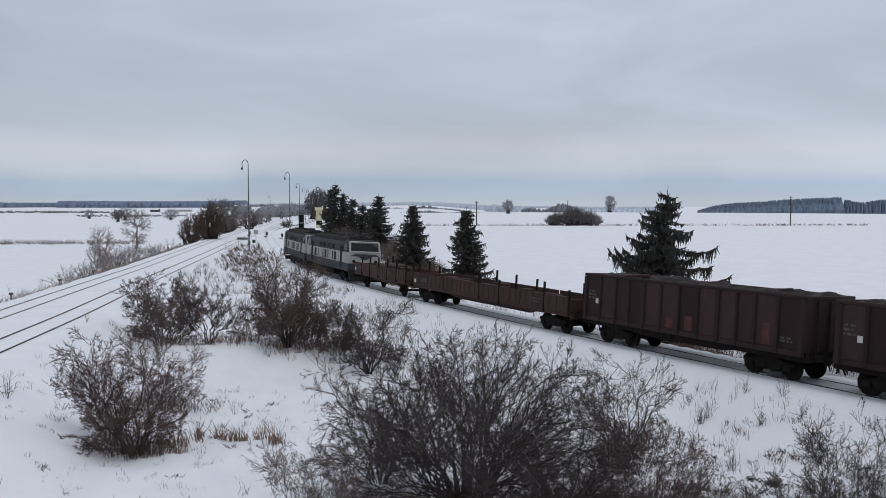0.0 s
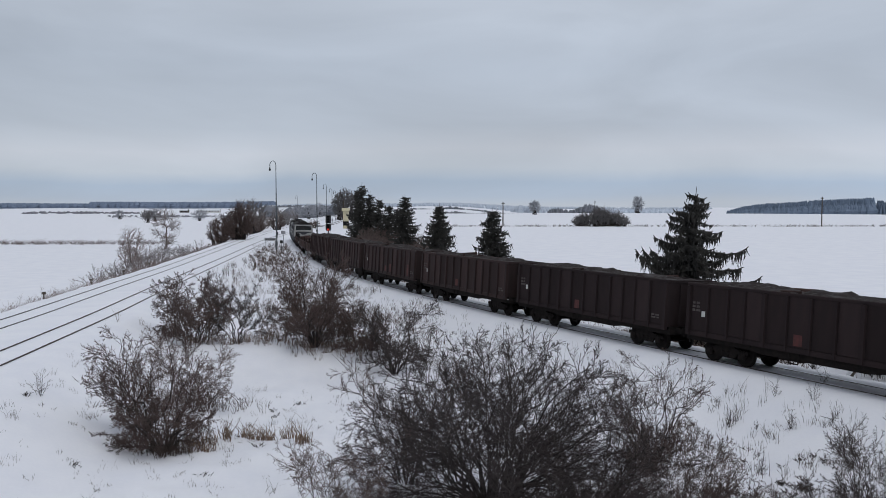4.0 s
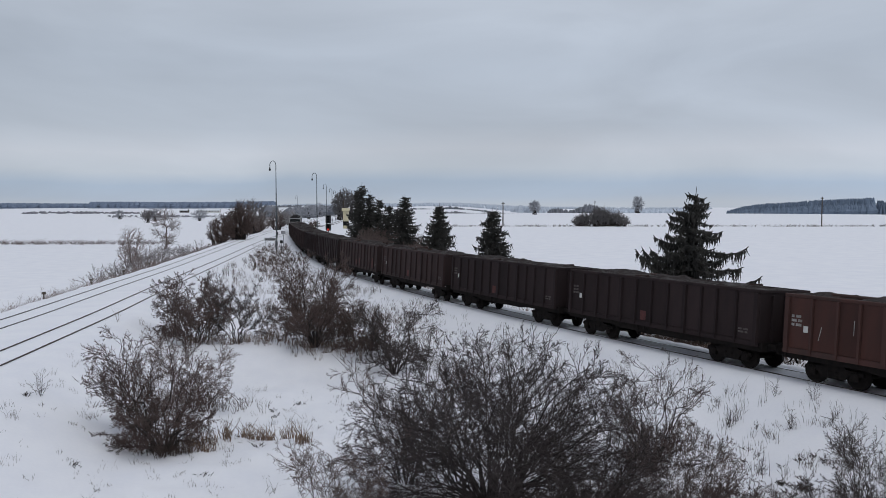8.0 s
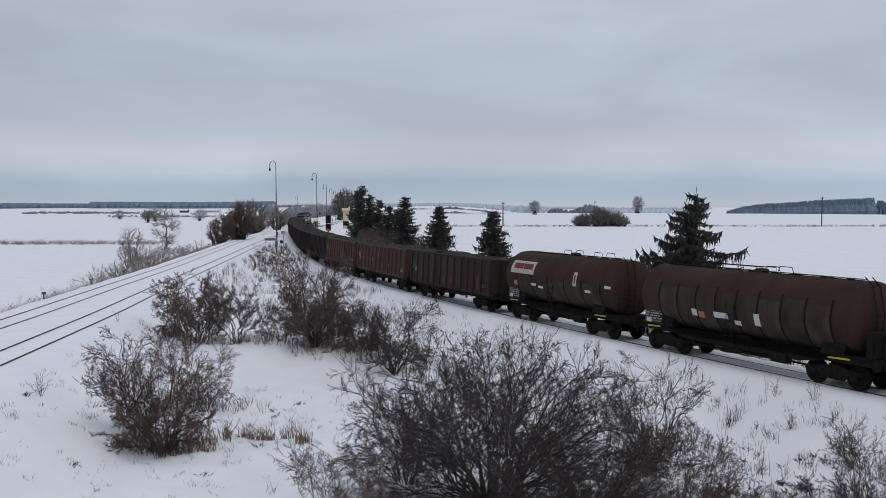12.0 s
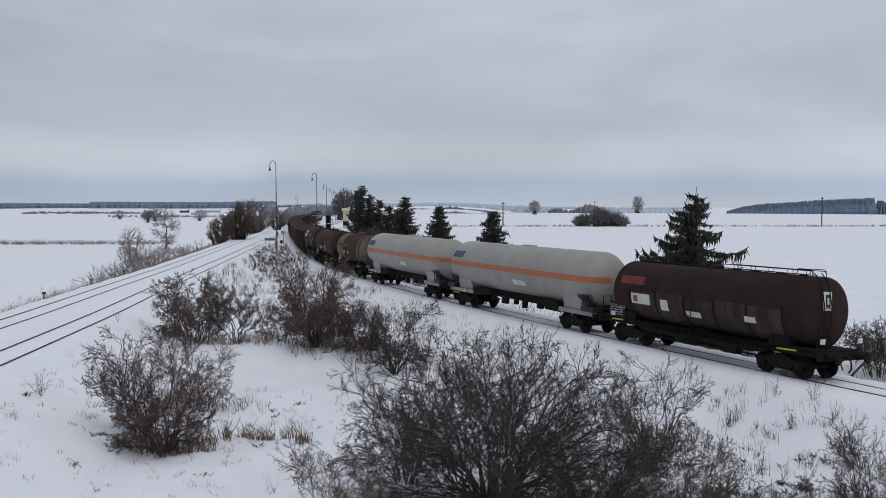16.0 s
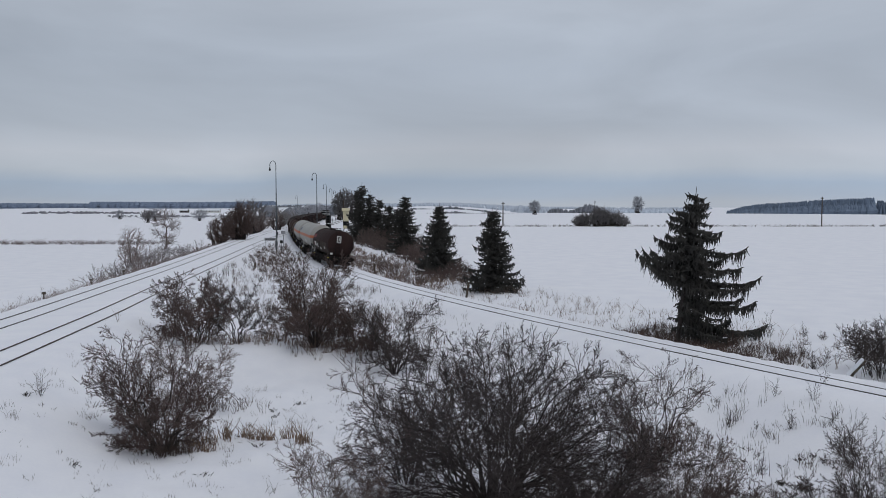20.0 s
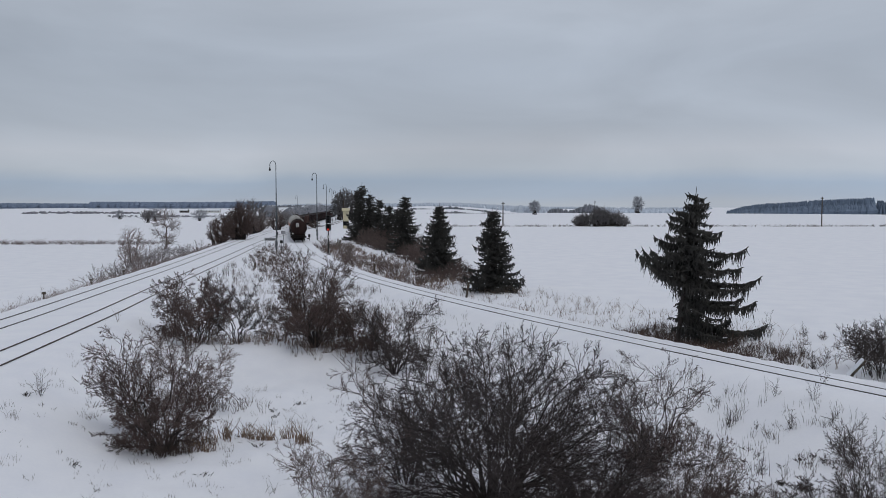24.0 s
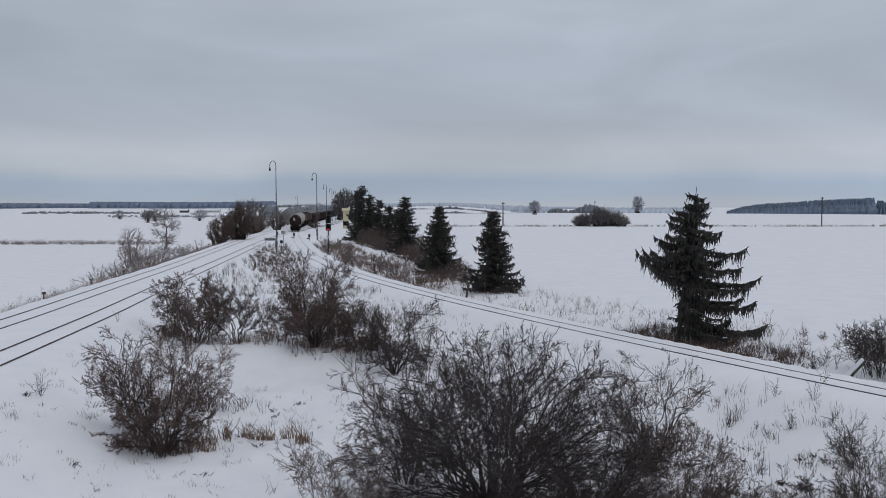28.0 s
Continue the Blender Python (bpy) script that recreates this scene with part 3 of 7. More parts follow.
    u.box(-2.2, -1.0, -0.5, 0.5, 0.55, 0.92, 0.05).rod((-0.5, 0.3, 0.72), (0.7, 0.3, 0.72), 0.18, n=12)
    for y in (-1.28, 1.28):
        u.prism([(-6.4, 1.06), (6.4, 1.06), (6.4, 0.84), (3.0, 0.84), (2.4, 0.74), (-2.4, 0.74), (-3.0, 0.84), (-6.4, 0.84)], "y", y - 0.05, y + 0.05)
    part("underframe", u, BOGIE, t)
    for y in (-1.42, 1.42):
        part("brake_step", Geo().bar([(-1.0, y, 1.08), (-0.95, y, 0.62), (-0.55, y, 0.62), (-0.5, y, 1.08)], 0.03), BOGIE, t)
    # the load
    rnd = np.random.RandomState(seed)
    nx, ny = 58, 13
    X, Y = np.meshgrid(np.linspace(-L + 0.06, L - 0.06, nx), np.linspace(-W + 0.04, W - 0.04, ny), indexing="ij")
    heap = 0.04 + 0.10 * np.cos(Y / W * 1.5) + 0.10 * waves(X, Y, 3.5, seed) + 0.06 * waves(X, Y, 1.0, seed + 9) + rnd.uniform(-0.06, 0.07, X.shape)
    heap[[0, -1], :] = 0.03
    heap[:, [0, -1]] = np.minimum(heap[:, [0, -1]], 0.05)
    v = np.stack([X, Y, z1 + heap], -1).reshape(-1, 3)
    i, j = np.meshgrid(np.arange(nx - 1) * ny, np.arange(ny - 1), indexing="ij")
    f = np.stack([i + j, i + ny + j, i + ny + j + 1, i + j + 1], -1).reshape(-1, 4)
    part("load", array_mesh("load", v, f, ORE), None, t, "dark heaped ore dusted with snow")
    for k in range(4):
        x, y, ln, a = rnd.uniform(-L + 1.6, L - 1.6), rnd.uniform(-0.9, 0.9), rnd.uniform(0.7, 1.5), rnd.uniform(-0.35, 0.35)
        z = z1 + rnd.uniform(0.04, 0.14)
        g = Geo().rod((x - ln * math.cos(a), y - ln * math.sin(a), z - rnd.uniform(0, 0.12)), (x + ln * math.cos(a), y + ln * math.sin(a), z + rnd.uniform(-0.05, 0.16)), rnd.uniform(0.07, 0.13), n=7)
        part("scrap_timber", g, SCRAP, t)
    part("label_plate", Geo().box(-5.55, -5.35, -W - 0.064, -W - 0.052, 1.95, 2.2), LABEL, t, "small white plate")
    for k, x in enumerate(((-0.75, -0.35), (0.35, 0.8), (4.5, 4.85))[:3 if seed % 2 else 1]):
        part("paint_patch", Geo().box(*x, -W - 0.058, -W - 0.050, 1.35, 1.8 + 0.2 * k, 0.003), PATCH, t, "faded red paint patch")
    ink = LETTER if side is RED_SIDE else FAINT
    lettering(t, -6.1, 2.6, 0.55, 0.5, -W - 0.056, 3, ink, seed)
    lettering(t, 5.35, 1.75, 0.6, 0.25, -W - 0.056, 2, ink, seed + 1)
    if side is RED_SIDE:
        for k in range(7):
            x, z = -4.9 + 1.45 * k, 1.7 + 0.13 * (k * 3 % 5)
            part("chalk_streak", Geo().prism([(x, z), (x + 0.03, z), (x + 0.03 - 0.12 * (k % 3 - 1), z + 0.55), (x - 0.12 * (k % 3 - 1), z + 0.55)], "y", -W - 0.056, -W - 0.051), LETTER, t)
    buffers(t, 7.02)
    for x in (-4.5, 4.5):
        bogie(t, x)
    return t


def stake_wagon(label, seed, half=9.95, two_axle=False, paint=None):
    """A flat wagon with low drop sides and steel stakes, on two bogies or on two single axles."""
    t = thing("stake_wagon", label, "freight wagon", "train")
    paint = paint or FLAT_RED
    L, W, z0, z1 = half - 0.65, 1.38, 1.22, 2.02
    part("deck", Geo().box(-L, L, -W + 0.03, W - 0.03, z0 - 0.05, z0 + 0.02), paint, t)
    n = 8 if not two_axle else 6
    step = 2 * L / n
    for k in range(n):
        for s in (-1, 1):
            x0, x1 = -L + k * step + 0.06, -L + (k + 1) * step - 0.06
            fl = part("side_flap", Geo().box(x0, x1, s * W - 0.03, s * W + 0.03, z0 - 0.02, z1, 0.01), paint, t)
            for q in (0.2, 0.5, 0.8):
                xx = x0 + (x1 - x0) * q
                part("flap_rib", Geo().box(xx - 0.05, xx + 0.05, s * (W + 0.03) - 0.03, s * (W + 0.03) + 0.03, z0, z1 - 0.04), paint, fl)
    rnd = random.Random(seed)
    for k in range(n + 1):
        for s in (-1, 1):
            if rnd.random() < 0.72:
                x = max(-L + 0.06, min(L - 0.06, -L + k * step))
                part("stake", Geo().prism([(x - 0.05, s * W - 0.05), (x + 0.05, s * W - 0.05), (x + 0.04, s * W + 0.06), (x - 0.04, s * W + 0.06)], "z", z0 - 0.2, 2.55 + rnd.uniform(-0.15, 0.2)), BOGIE, t)
    for x in (-L, L):
        part("end_flap", Geo().box(x - 0.03, x + 0.03, -W + 0.03, W - 0.03, z0 + 0.02, z1 - 0.1), paint, t)
    for k in range(26):
        x, y, w = rnd.uniform(-L + 1.2, L - 1.2) * (0.45 if two_axle else 1.0), rnd.uniform(-0.75, 0.75), rnd.uniform(0.3, 0.8)
        g = Geo().box(-w, w, -0.3, 0.3, 0, rnd.uniform(0.45, 0.95 if two_axle else 0.72), 0.05)
        part("scrap_piece", g, SCRAP, t, "" if k else "rusty brown steel scrap lying on the deck", at=pose(x, y, z0 + 0.024 + 0.002 * k, 0, 0, rnd.uniform(-14, 14)))
    for y in (-0.5, 0.5):
        part("main_beam", Geo().prism([(-L, 1.2), (L, 1.2), (L, 0.95), (L * 0.6, 0.92), (L * 0.48, 0.66), (-L * 0.48, 0.66), (-L * 0.6, 0.92), (-L, 0.95)], "y", y - 0.06, y + 0.06), paint, t)
    for y in (-1.3, 1.3):
        part("side_beam", Geo().box(-L, L, y - 0.05, y + 0.05, 0.98, 1.17), paint, t)
    for x in (-L, L):
        part("headstock", Geo().box(x - 0.06, x + 0.06, -1.24, 1.24, 0.86, 1.165), paint, t)
    part("brake_cylinder_box", Geo().box(-2, -0.8, 0.6, 1.1, 0.5, 0.9, 0.04), BOGIE, t)
    part("label_plate", Geo().box(-L + 0.4, -L + 0.65, -W - 0.08, -W - 0.06, 1.35, 1.6), LABEL, t)
    lettering(t, -L + 1.4, 1.72, 1.0, 0.3, -W - 0.07, 2, FAINT, seed)
    lettering(t, L - 3.5, 1.72, 1.0, 0.3, -W - 0.07, 2, FAINT, seed + 4)
    buffers(t, half)
    if two_axle:
        c = shared()
        for x in (-4.0, 4.0):
            part("wheelset", c["wheelset"], None, t, at=pose(x, 0, 0.46))
            for y in (-1.03, 1.03):
                part("axle_box", c["axle_box"], None, t, at=pose(x, y, 0.47))
                part("leaf_spring", Geo().prism([(-0.6, 0.86), (0, 0.64), (0.6, 0.86), (0.6, 0.92), (0, 0.74), (-0.6, 0.92)], "y", y - 0.06, y + 0.06), BOGIE, t, at=pose(x, 0, 0))
    else:
        for x in (-half + 2.52, half - 2.52):
            bogie(t, x)
    return t


def shell_profile(half, r, dome):
    """A tank's outline from end to end: (along, radius)."""
    out = [(-half + dome * (1 - math.cos(a)), r * math.sin(a)) for a in [math.pi / 2 * i / 8 for i in range(9)]]
    return out + [(-x, rr) for x, rr in out[::-1]]


def panel_on_shell(parent, name, x0, x1, z0, z1, r, zc, material, lift=0.006, label="", side=-1):
    """A thin sheet that hugs the tank's side between two heights."""
    a0, a1 = math.asin(max(-1, min(1, (z0 - zc) / r))), math.asin(max(-1, min(1, (z1 - zc) / r)))
    g = Geo()
    n = max(2, int(abs(a1 - a0) / 0.12))
    rr = r + lift
    v = []
    for x in (x0, x1):
        for k in range(n + 1):
            a = a0 + (a1 - a0) * k / n
            v.append((x, side * rr * math.cos(a), zc + rr * math.sin(a)))
    g.add(v, [(k, k + 1, n + 2 + k, n + 1 + k) for k in range(n)])
    return part(name, g, material, parent, label)


def tank_wagon(label, half, tank, pivot, belt=None, dia=2.92, top=4.18, seed=0, shift=0.0, ribs=0, inset=0.85, hoops=(), long_rail=()):
    """A bogie tank wagon; half: half its length over the buffers, belt: stretches (x0, x1, material) of another colour, inset: from the buffers to the shell."""
    t = thing("tank_wagon", label, "tank wagon", "train")
    r = dia / 2
    zc = top - 0.05 - r
    hl = half - inset - abs(shift)
    a, b = shift - hl, shift + hl
    part("tank_shell", Geo().lathe([(x + shift, rr) for x, rr in shell_profile(hl, r, 0.36)], "x", 44, zc), tank, t)
    for x0, x1, m in belt or ():
        part("tank_band", Geo().lathe([(x0, r + 0.004), (x1, r + 0.004)], "x", 44, zc), m, t)
    # weld seams and saddle straps
    for k, x in enumerate(np.linspace(a + 0.55, b - 0.55, 7)):
        part("seam_ring", Geo().lathe([(x - 0.03, r + 0.002), (x - 0.02, r + 0.012), (x + 0.02, r + 0.012), (x + 0.03, r + 0.002)], "x", 44, zc), TANK_BROWN if belt else tank, t)
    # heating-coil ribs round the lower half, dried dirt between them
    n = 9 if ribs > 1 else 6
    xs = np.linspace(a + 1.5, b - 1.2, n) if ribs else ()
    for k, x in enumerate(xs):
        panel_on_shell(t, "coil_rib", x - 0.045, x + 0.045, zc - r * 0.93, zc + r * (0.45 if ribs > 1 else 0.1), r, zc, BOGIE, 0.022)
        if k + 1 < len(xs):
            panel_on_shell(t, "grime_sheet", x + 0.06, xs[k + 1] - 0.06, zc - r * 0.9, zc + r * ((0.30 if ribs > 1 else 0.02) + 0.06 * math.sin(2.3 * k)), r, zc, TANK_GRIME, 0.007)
    # walkway, dome lid and hand rails on top
    w = Geo().box(a + 0.9, b - 0.9, -0.24, 0.24, top - 0.03, top - 0.005)
    for x in np.arange(a + 0.8, b - 0.7, 1.2):
        w.box(x - 0.03, x + 0.03, -0.22, 0.22, top - 0.1, top - 0.03)
    part("walkway", w, BOGIE, t)
    rail = Geo()
    for y in (-0.42, 0.42):
        for x in (hoops or (-1.3, 1.3)):
            rail.bar([(x - 0.42, y, top - 0.05), (x - 0.3, y, top + 0.22), (x + 0.3, y, top + 0.22), (x + 0.42, y, top - 0.05)], 0.018, 4)
        if long_rail:
            rail.bar([(long_rail[0], y, top + 0.16), (long_rail[1], y, top + 0.16)], 0.016, 4)
            for x in np.linspace(long_rail[0], long_rail[1], 6):
                rail.bar([(x, y, top - 0.06), (x, y, top + 0.16)], 0.014, 4)
    part("handrail", rail, BOGIE, t)
    part("dome_lid", Geo().lathe([(top - 0.1, 0.30), (top + 0.05, 0.30), (top + 0.10, 0.22), (top + 0.12, 0.0)], "z", 18), tank, t)
    # frame
    f = Geo()
    for y in (-1.0, 1.0):
        f.box(-half + 0.62, half - 0.62, y - 0.06, y + 0.06, 0.95, 1.22)
    for e in (-1, 1):
        f.box(e * (half - 0.62) - 0.06, e * (half - 0.62) + 0.06, -1.35, 1.35, 0.88, 1.22)
        f.prism([(-1.2, 1.22), (1.2, 1.22), (1.05, zc - r * 0.62), (-1.05, zc - r * 0.62)], "x", e * pivot / 2 - 0.5, e * pivot / 2 + 0.5)
        f.box(e * (half - 1.5) - 0.85, e * (half - 1.5) + 0.85, -1.15, 1.15, 1.22, 1.28)
    f.box(-pivot / 2, pivot / 2, -0.25, 0.25, 0.92, 1.15)
    part("underframe", f, BOGIE, t)
    part("valve_box", Geo().box(-1.1, -0.3, -1.0, -0.3, 0.5, 0.95, 0.05), BOGIE, t)
    part("air_tank", Geo().rod((0.2, -0.6, 0.72), (1.5, -0.6, 0.72), 0.21, n=12), BOGIE, t)
    part("outlet_pipe", Geo().rod((0, -1.25, 0.72), (0, 1.25, 0.72), 0.1, n=10), BOGIE, t)
    part("brake_rod", Geo().bar([(-pivot / 2 + 1.0, -0.95, 0.62), (-0.4, -0.95, 0.6), (1.9, -1.05, 0.66), (pivot / 2 - 1.0, -0.95, 0.62)], 0.045), BOGIE, t)
    part("drain_valve", Geo().box(-0.35, 0.35, -0.95, 0.95, 0.62, zc - r + 0.12, 0.06), BOGIE, t)
    part("frame_skirt", Geo().prism([(-pivot / 2, 1.22), (pivot / 2, 1.22), (pivot / 2 - 0.8, 0.86), (pivot / 2 - 1.6, 0.74), (-pivot / 2 + 1.6, 0.74), (-pivot / 2 + 0.8, 0.86)], "y", -1.06, -0.96), BOGIE, t)
    part("tool_box", Geo().box(1.7, 2.4, -1.2, -0.75, 0.52, 0.93, 0.03), BOGIE, t)
    part("step_iron", Geo().bar([(-2.5, -1.2, 0.95), (-2.5, -1.3, 0.4), (-2.05, -1.3, 0.4), (-2.05, -1.2, 0.95)], 0.03), BOGIE, t)
    # side ladder and rear platform rail
    lad = Geo()
    lx = -0.35
    for x in (lx - 0.22, lx + 0.22):
        lad.bar([(x, -1.42, 0.6), (x, -1.42, zc - 0.3), (x, -r - 0.06, zc)], 0.02, 4)
    for z in np.arange(0.7, zc, 0.3):
        lad.bar([(lx - 0.22, -1.42, z), (lx + 0.22, -1.42, z)], 0.016, 4)
    part("ladder", lad, BOGIE, t)
    for e in (-1, 1):
        g = Geo()
        x = e * (half - 0.72)
        for y in (-1.25, -0.7):
            g.bar([(x, y, 1.2), (x, y, 2.2)], 0.022, 5)
        g.bar([(x, -1.25, 2.2), (x, -0.7, 2.2)], 0.022, 5).bar([(x, -1.25, 1.7), (x, -0.7, 1.7)], 0.018, 5)
        part("platform_rail", g, BOGIE, t)
    # end ladder up the rear dome
    g = Geo()
    for y in (-0.62, -0.18):
        g.bar([(b + 0.12, y, 1.28), (b + 0.12, y, zc + 0.3), (b - 0.1, y, top - 0.25), (b - 0.45, y, top + 0.1)], 0.024, 4)
    for z in np.arange(1.5, zc + 0.3, 0.28):
        g.bar([(b + 0.12, -0.62, z), (b + 0.12, -0.18, z)], 0.016, 4)
    part("end_ladder", g, BOGIE, t)
    # plates and warning signs on the side
    rnd = random.Random(seed)
    solebar = Geo().box(-half + 1.2, -half + 2.4, -1.2, -1.17, 1.25, 2.0)
    part("data_panel", solebar, LOCO_DARK, t, "dark panel with white writing")
    lettering(t, -half + 1.25, 1.9, 1.1, 0.6, -1.205, 5, seed=seed)
    part("label_plate", Geo().box(-half + 1.35, -half + 1.65, -1.215, -1.20, 1.3, 1.5), LABEL, t)
    for y in (-1.08,):
        part("handle", Geo().bar([(-half + 1.5, -1.25, 1.12), (-half + 2.3, -1.25, 1.15)], 0.04), YELLOW, t, "yellow brake handle")
        part("handle", Geo().bar([(half - 2.6, -1.25, 1.12), (half - 1.7, -1.25, 1.15)], 0.04), YELLOW, t, "yellow brake handle")
    buffers(t, half)
    for x in (-pivot / 2, pivot / 2):
        bogie(t, x)
    t["shell_radius"], t["shell_height"] = r, zc
    return t


def sign_on_tank(t, name, x0, x1, z0, z1, material, label="", lift=0.012):
    return panel_on_shell(t, name, x0, x1, z0, z1, t["shell_radius"], t["shell_height"], material, lift, label)


def gas_wagon(label, half=9.15, pivot=12.6, seed=0):
    """A long pressure-gas tank wagon with an orange belt."""
    t = thing("gas_tank_wagon", label, "tank wagon", "train")
    r, zc = 1.53, 2.93
    hl = half - 0.7
    part("tank_shell", Geo().lathe(shell_profile(hl, r, 0.95), "x", 72, zc), TANK_GREY, t)
    for side in (-1, 1):
        # the belt keeps its height and runs on round both domes
        v, rows = [], [(x * 1.0015, rr + 0.008) for x, rr in shell_profile(hl, r, 0.95) if rr > 0.001] + [(hl * 1.0015, 0.14)]
        rows = [(-hl * 1.0015, 0.14)] + rows
        for x, rr in rows:
            for q in (-0.165, -0.06, 0.06, 0.165):
                an = math.asin(max(-1, min(1, (q + 0.02) / rr)))
                v.append((x, side * rr * math.cos(an), zc + rr * math.sin(an)))
        part("orange_belt", Geo().add(v, [(4 * i + j, 4 * i + j + 1, 4 * i + j + 5, 4 * i + j + 4) for i in range(len(rows) - 1) for j in range(3)], True), ORANGE, t)
    for x in np.linspace(-hl + 0.95, hl - 0.95, 6):
        part("seam_ring", Geo().lathe([(x - 0.03, r + 0.001), (x - 0.02, r + 0.004), (x + 0.02, r + 0.004), (x + 0.03, r + 0.001)], "x", 48, zc), TANK_GREY, t)
    sunshade = Geo().box(-0.5, 0.5, -0.25, 0.25, zc + r - 0.05, zc + r + 0.06, 0.03)
    part("manhole", sunshade, TANK_GREY, t)
    # logo as slanted navy blocks
    for k in range(4):
        x = -hl + 0.95 + k * 0.36
        g = Geo()
        for j in range(4):
            a0, a1 = (math.asin((0.42 + 0.43 * q) / r) for q in (j / 4, (j + 1) / 4))
            v = [(x + 0.16 * q + e, -(r + 0.012) * math.cos(an), zc + (r + 0.012) * math.sin(an)) for q, an in ((j / 4, a0), ((j + 1) / 4, a1)) for e in (0, 0.27)]
            g.add(v, [(0, 1, 3, 2)])
        part("logo_block", g, BLUE, t, "plain navy logo block")
    for e in (-1, 1):
        f = Geo().box(e * (half - 0.62) - 0.06, e * (half - 0.62) + 0.06, -1.3, 1.3, 0.88, 1.2)
        f.box(e * pivot / 2 - 1.2, e * pivot / 2 + 1.2, -0.9, 0.9, 0.88, 1.3)
        part("underframe", f, BOGIE, t)
        part("saddle", Geo().prism([(-0.95, 1.21), (0.95, 1.21), (1.12, 1.9), (-1.12, 1.9)], "x", e * pivot / 2 - 0.9, e * pivot / 2 + 0.9), TANK_GREY, t)
        for y in (-1.02, 1.02):
            # pale solebar over the bogie, then a dark one that tapers up under the tank
            a, b = sorted((e * (half - 0.69), e * (pivot / 2 - 1.3)))
            part("solebar", Geo().box(a, b, y - 0.05, y + 0.05, 0.97, 1.21, 0.01), GREY_SIGN, t, "pale grey solebar")
            q = [(e * (pivot / 2 - 1.31), 0.92), (e * (pivot / 2 - 1.31), 1.5), (e * (pivot / 2 - 3.6), 1.45), (e * (pivot / 2 - 3.6), 1.12)]
            part("frame_wedge", Geo().prism(q, "y", y - 0.09, y + 0.03), BOGIE, t)
        # black cradle round the tank's end, with hoops on the platform
        x0 = e * (hl - 0.95)
        cr = Geo()
        for rr in (1.53,):
            cr.lathe([(x0 - 0.45, rr - 0.03), (x0 - 0.45, rr + 0.05), (x0 + 0.45, rr + 0.05), (x0 + 0.45, rr - 0.03)], "x", 14, zc, 212, 328)
        part("end_cradle", cr, BLACK, t)
        hoop = Geo()
        for dx in (0.0, 0.55):
            xx = e * (half - 0.78 - dx)
            hoop.bar([(xx, -1.28, 1.2), (xx, -1.28, 1.95), (xx - e * 0.08, -1.28, 2.12), (xx - e * 0.26, -1.28, 2.16), (xx - e * 0.34, -1.28, 1.95), (xx - e * 0.34, -1.28, 1.2)], 0.024)
        part("platform_rail", hoop, BLACK, t)
        part("platform", Geo().box(*sorted((e * (half - 0.7), e * (half - 1.75))), -1.3, -0.7, 1.23, 1.48), BLACK, t)
    part("centre_sill", Geo().box(-pivot / 2 + 1.2, pivot / 2 - 1.2, -0.5, 0.5, 1.1, 1.5), BOGIE, t)
    for y in (-0.98, 0.98):
        part("brake_pipe", Geo().bar([(-pivot / 2 + 3.4, y, 1.14), (pivot / 2 - 3.4, y, 1.14)], 0.045, 6), BOGIE, t)
    for x, w, h in ((-2.5, 0.35, 0.28), (-1.1, 0.55, 0.38), (0.2, 0.22, 0.3), (1.2, 0.3, 0.42), (2.9, 0.45, 0.26)):
        part("valve_box", Geo().box(x - w / 2, x + w / 2, -1.05, -0.75, 1.1 - h, 1.1, 0.04), BOGIE, t)
    part("air_tank", Geo().rod((1.8, 0.3, 0.86), (3.2, 0.3, 0.86), 0.19, n=12), BOGIE, t)
    part("step_iron", Geo().bar([(-3.3, -1.15, 1.1), (-3.3, -1.2, 0.5), (-2.95, -1.2, 0.5), (-2.95, -1.15, 1.1)], 0.025), BOGIE, t)
    part("spare_ring", Geo().bar([(hl - 0.55 + 0.3 * math.cos(k * 0.5236), -1.30, zc - 0.25 + 0.3 * math.sin(k * 0.5236)) for k in range(13)], 0.02, 4), GREY_SIGN, t)
    part("data_panel", Geo().box(-half + 1.3, -half + 3.2, -1.105, -1.08, 0.985, 1.195), GREY_SIGN, t)
    lettering(t, -half + 1.4, 1.18, 1.2, 0.2, -1.125, 2, LABEL, seed)
    part("label_plate", Geo().box(-half + 2.8, -half + 3.1, -1.14, -1.125, 0.98, 1.2), LABEL, t)
    panel_on_shell(t, "label_plate", 0.4, 1.8, zc - 0.85, zc - 0.55, r, zc, LABEL, 0.012)
    part("handle", Geo().bar([(-half + 1.6, -1.25, 0.88), (-half + 2.4, -1.25, 0.9)], 0.04), YELLOW, t, "yellow brake handle")
    buffers(t, half)
    for x in (-pivot / 2, pivot / 2):
        bogie(t, x)
    return t


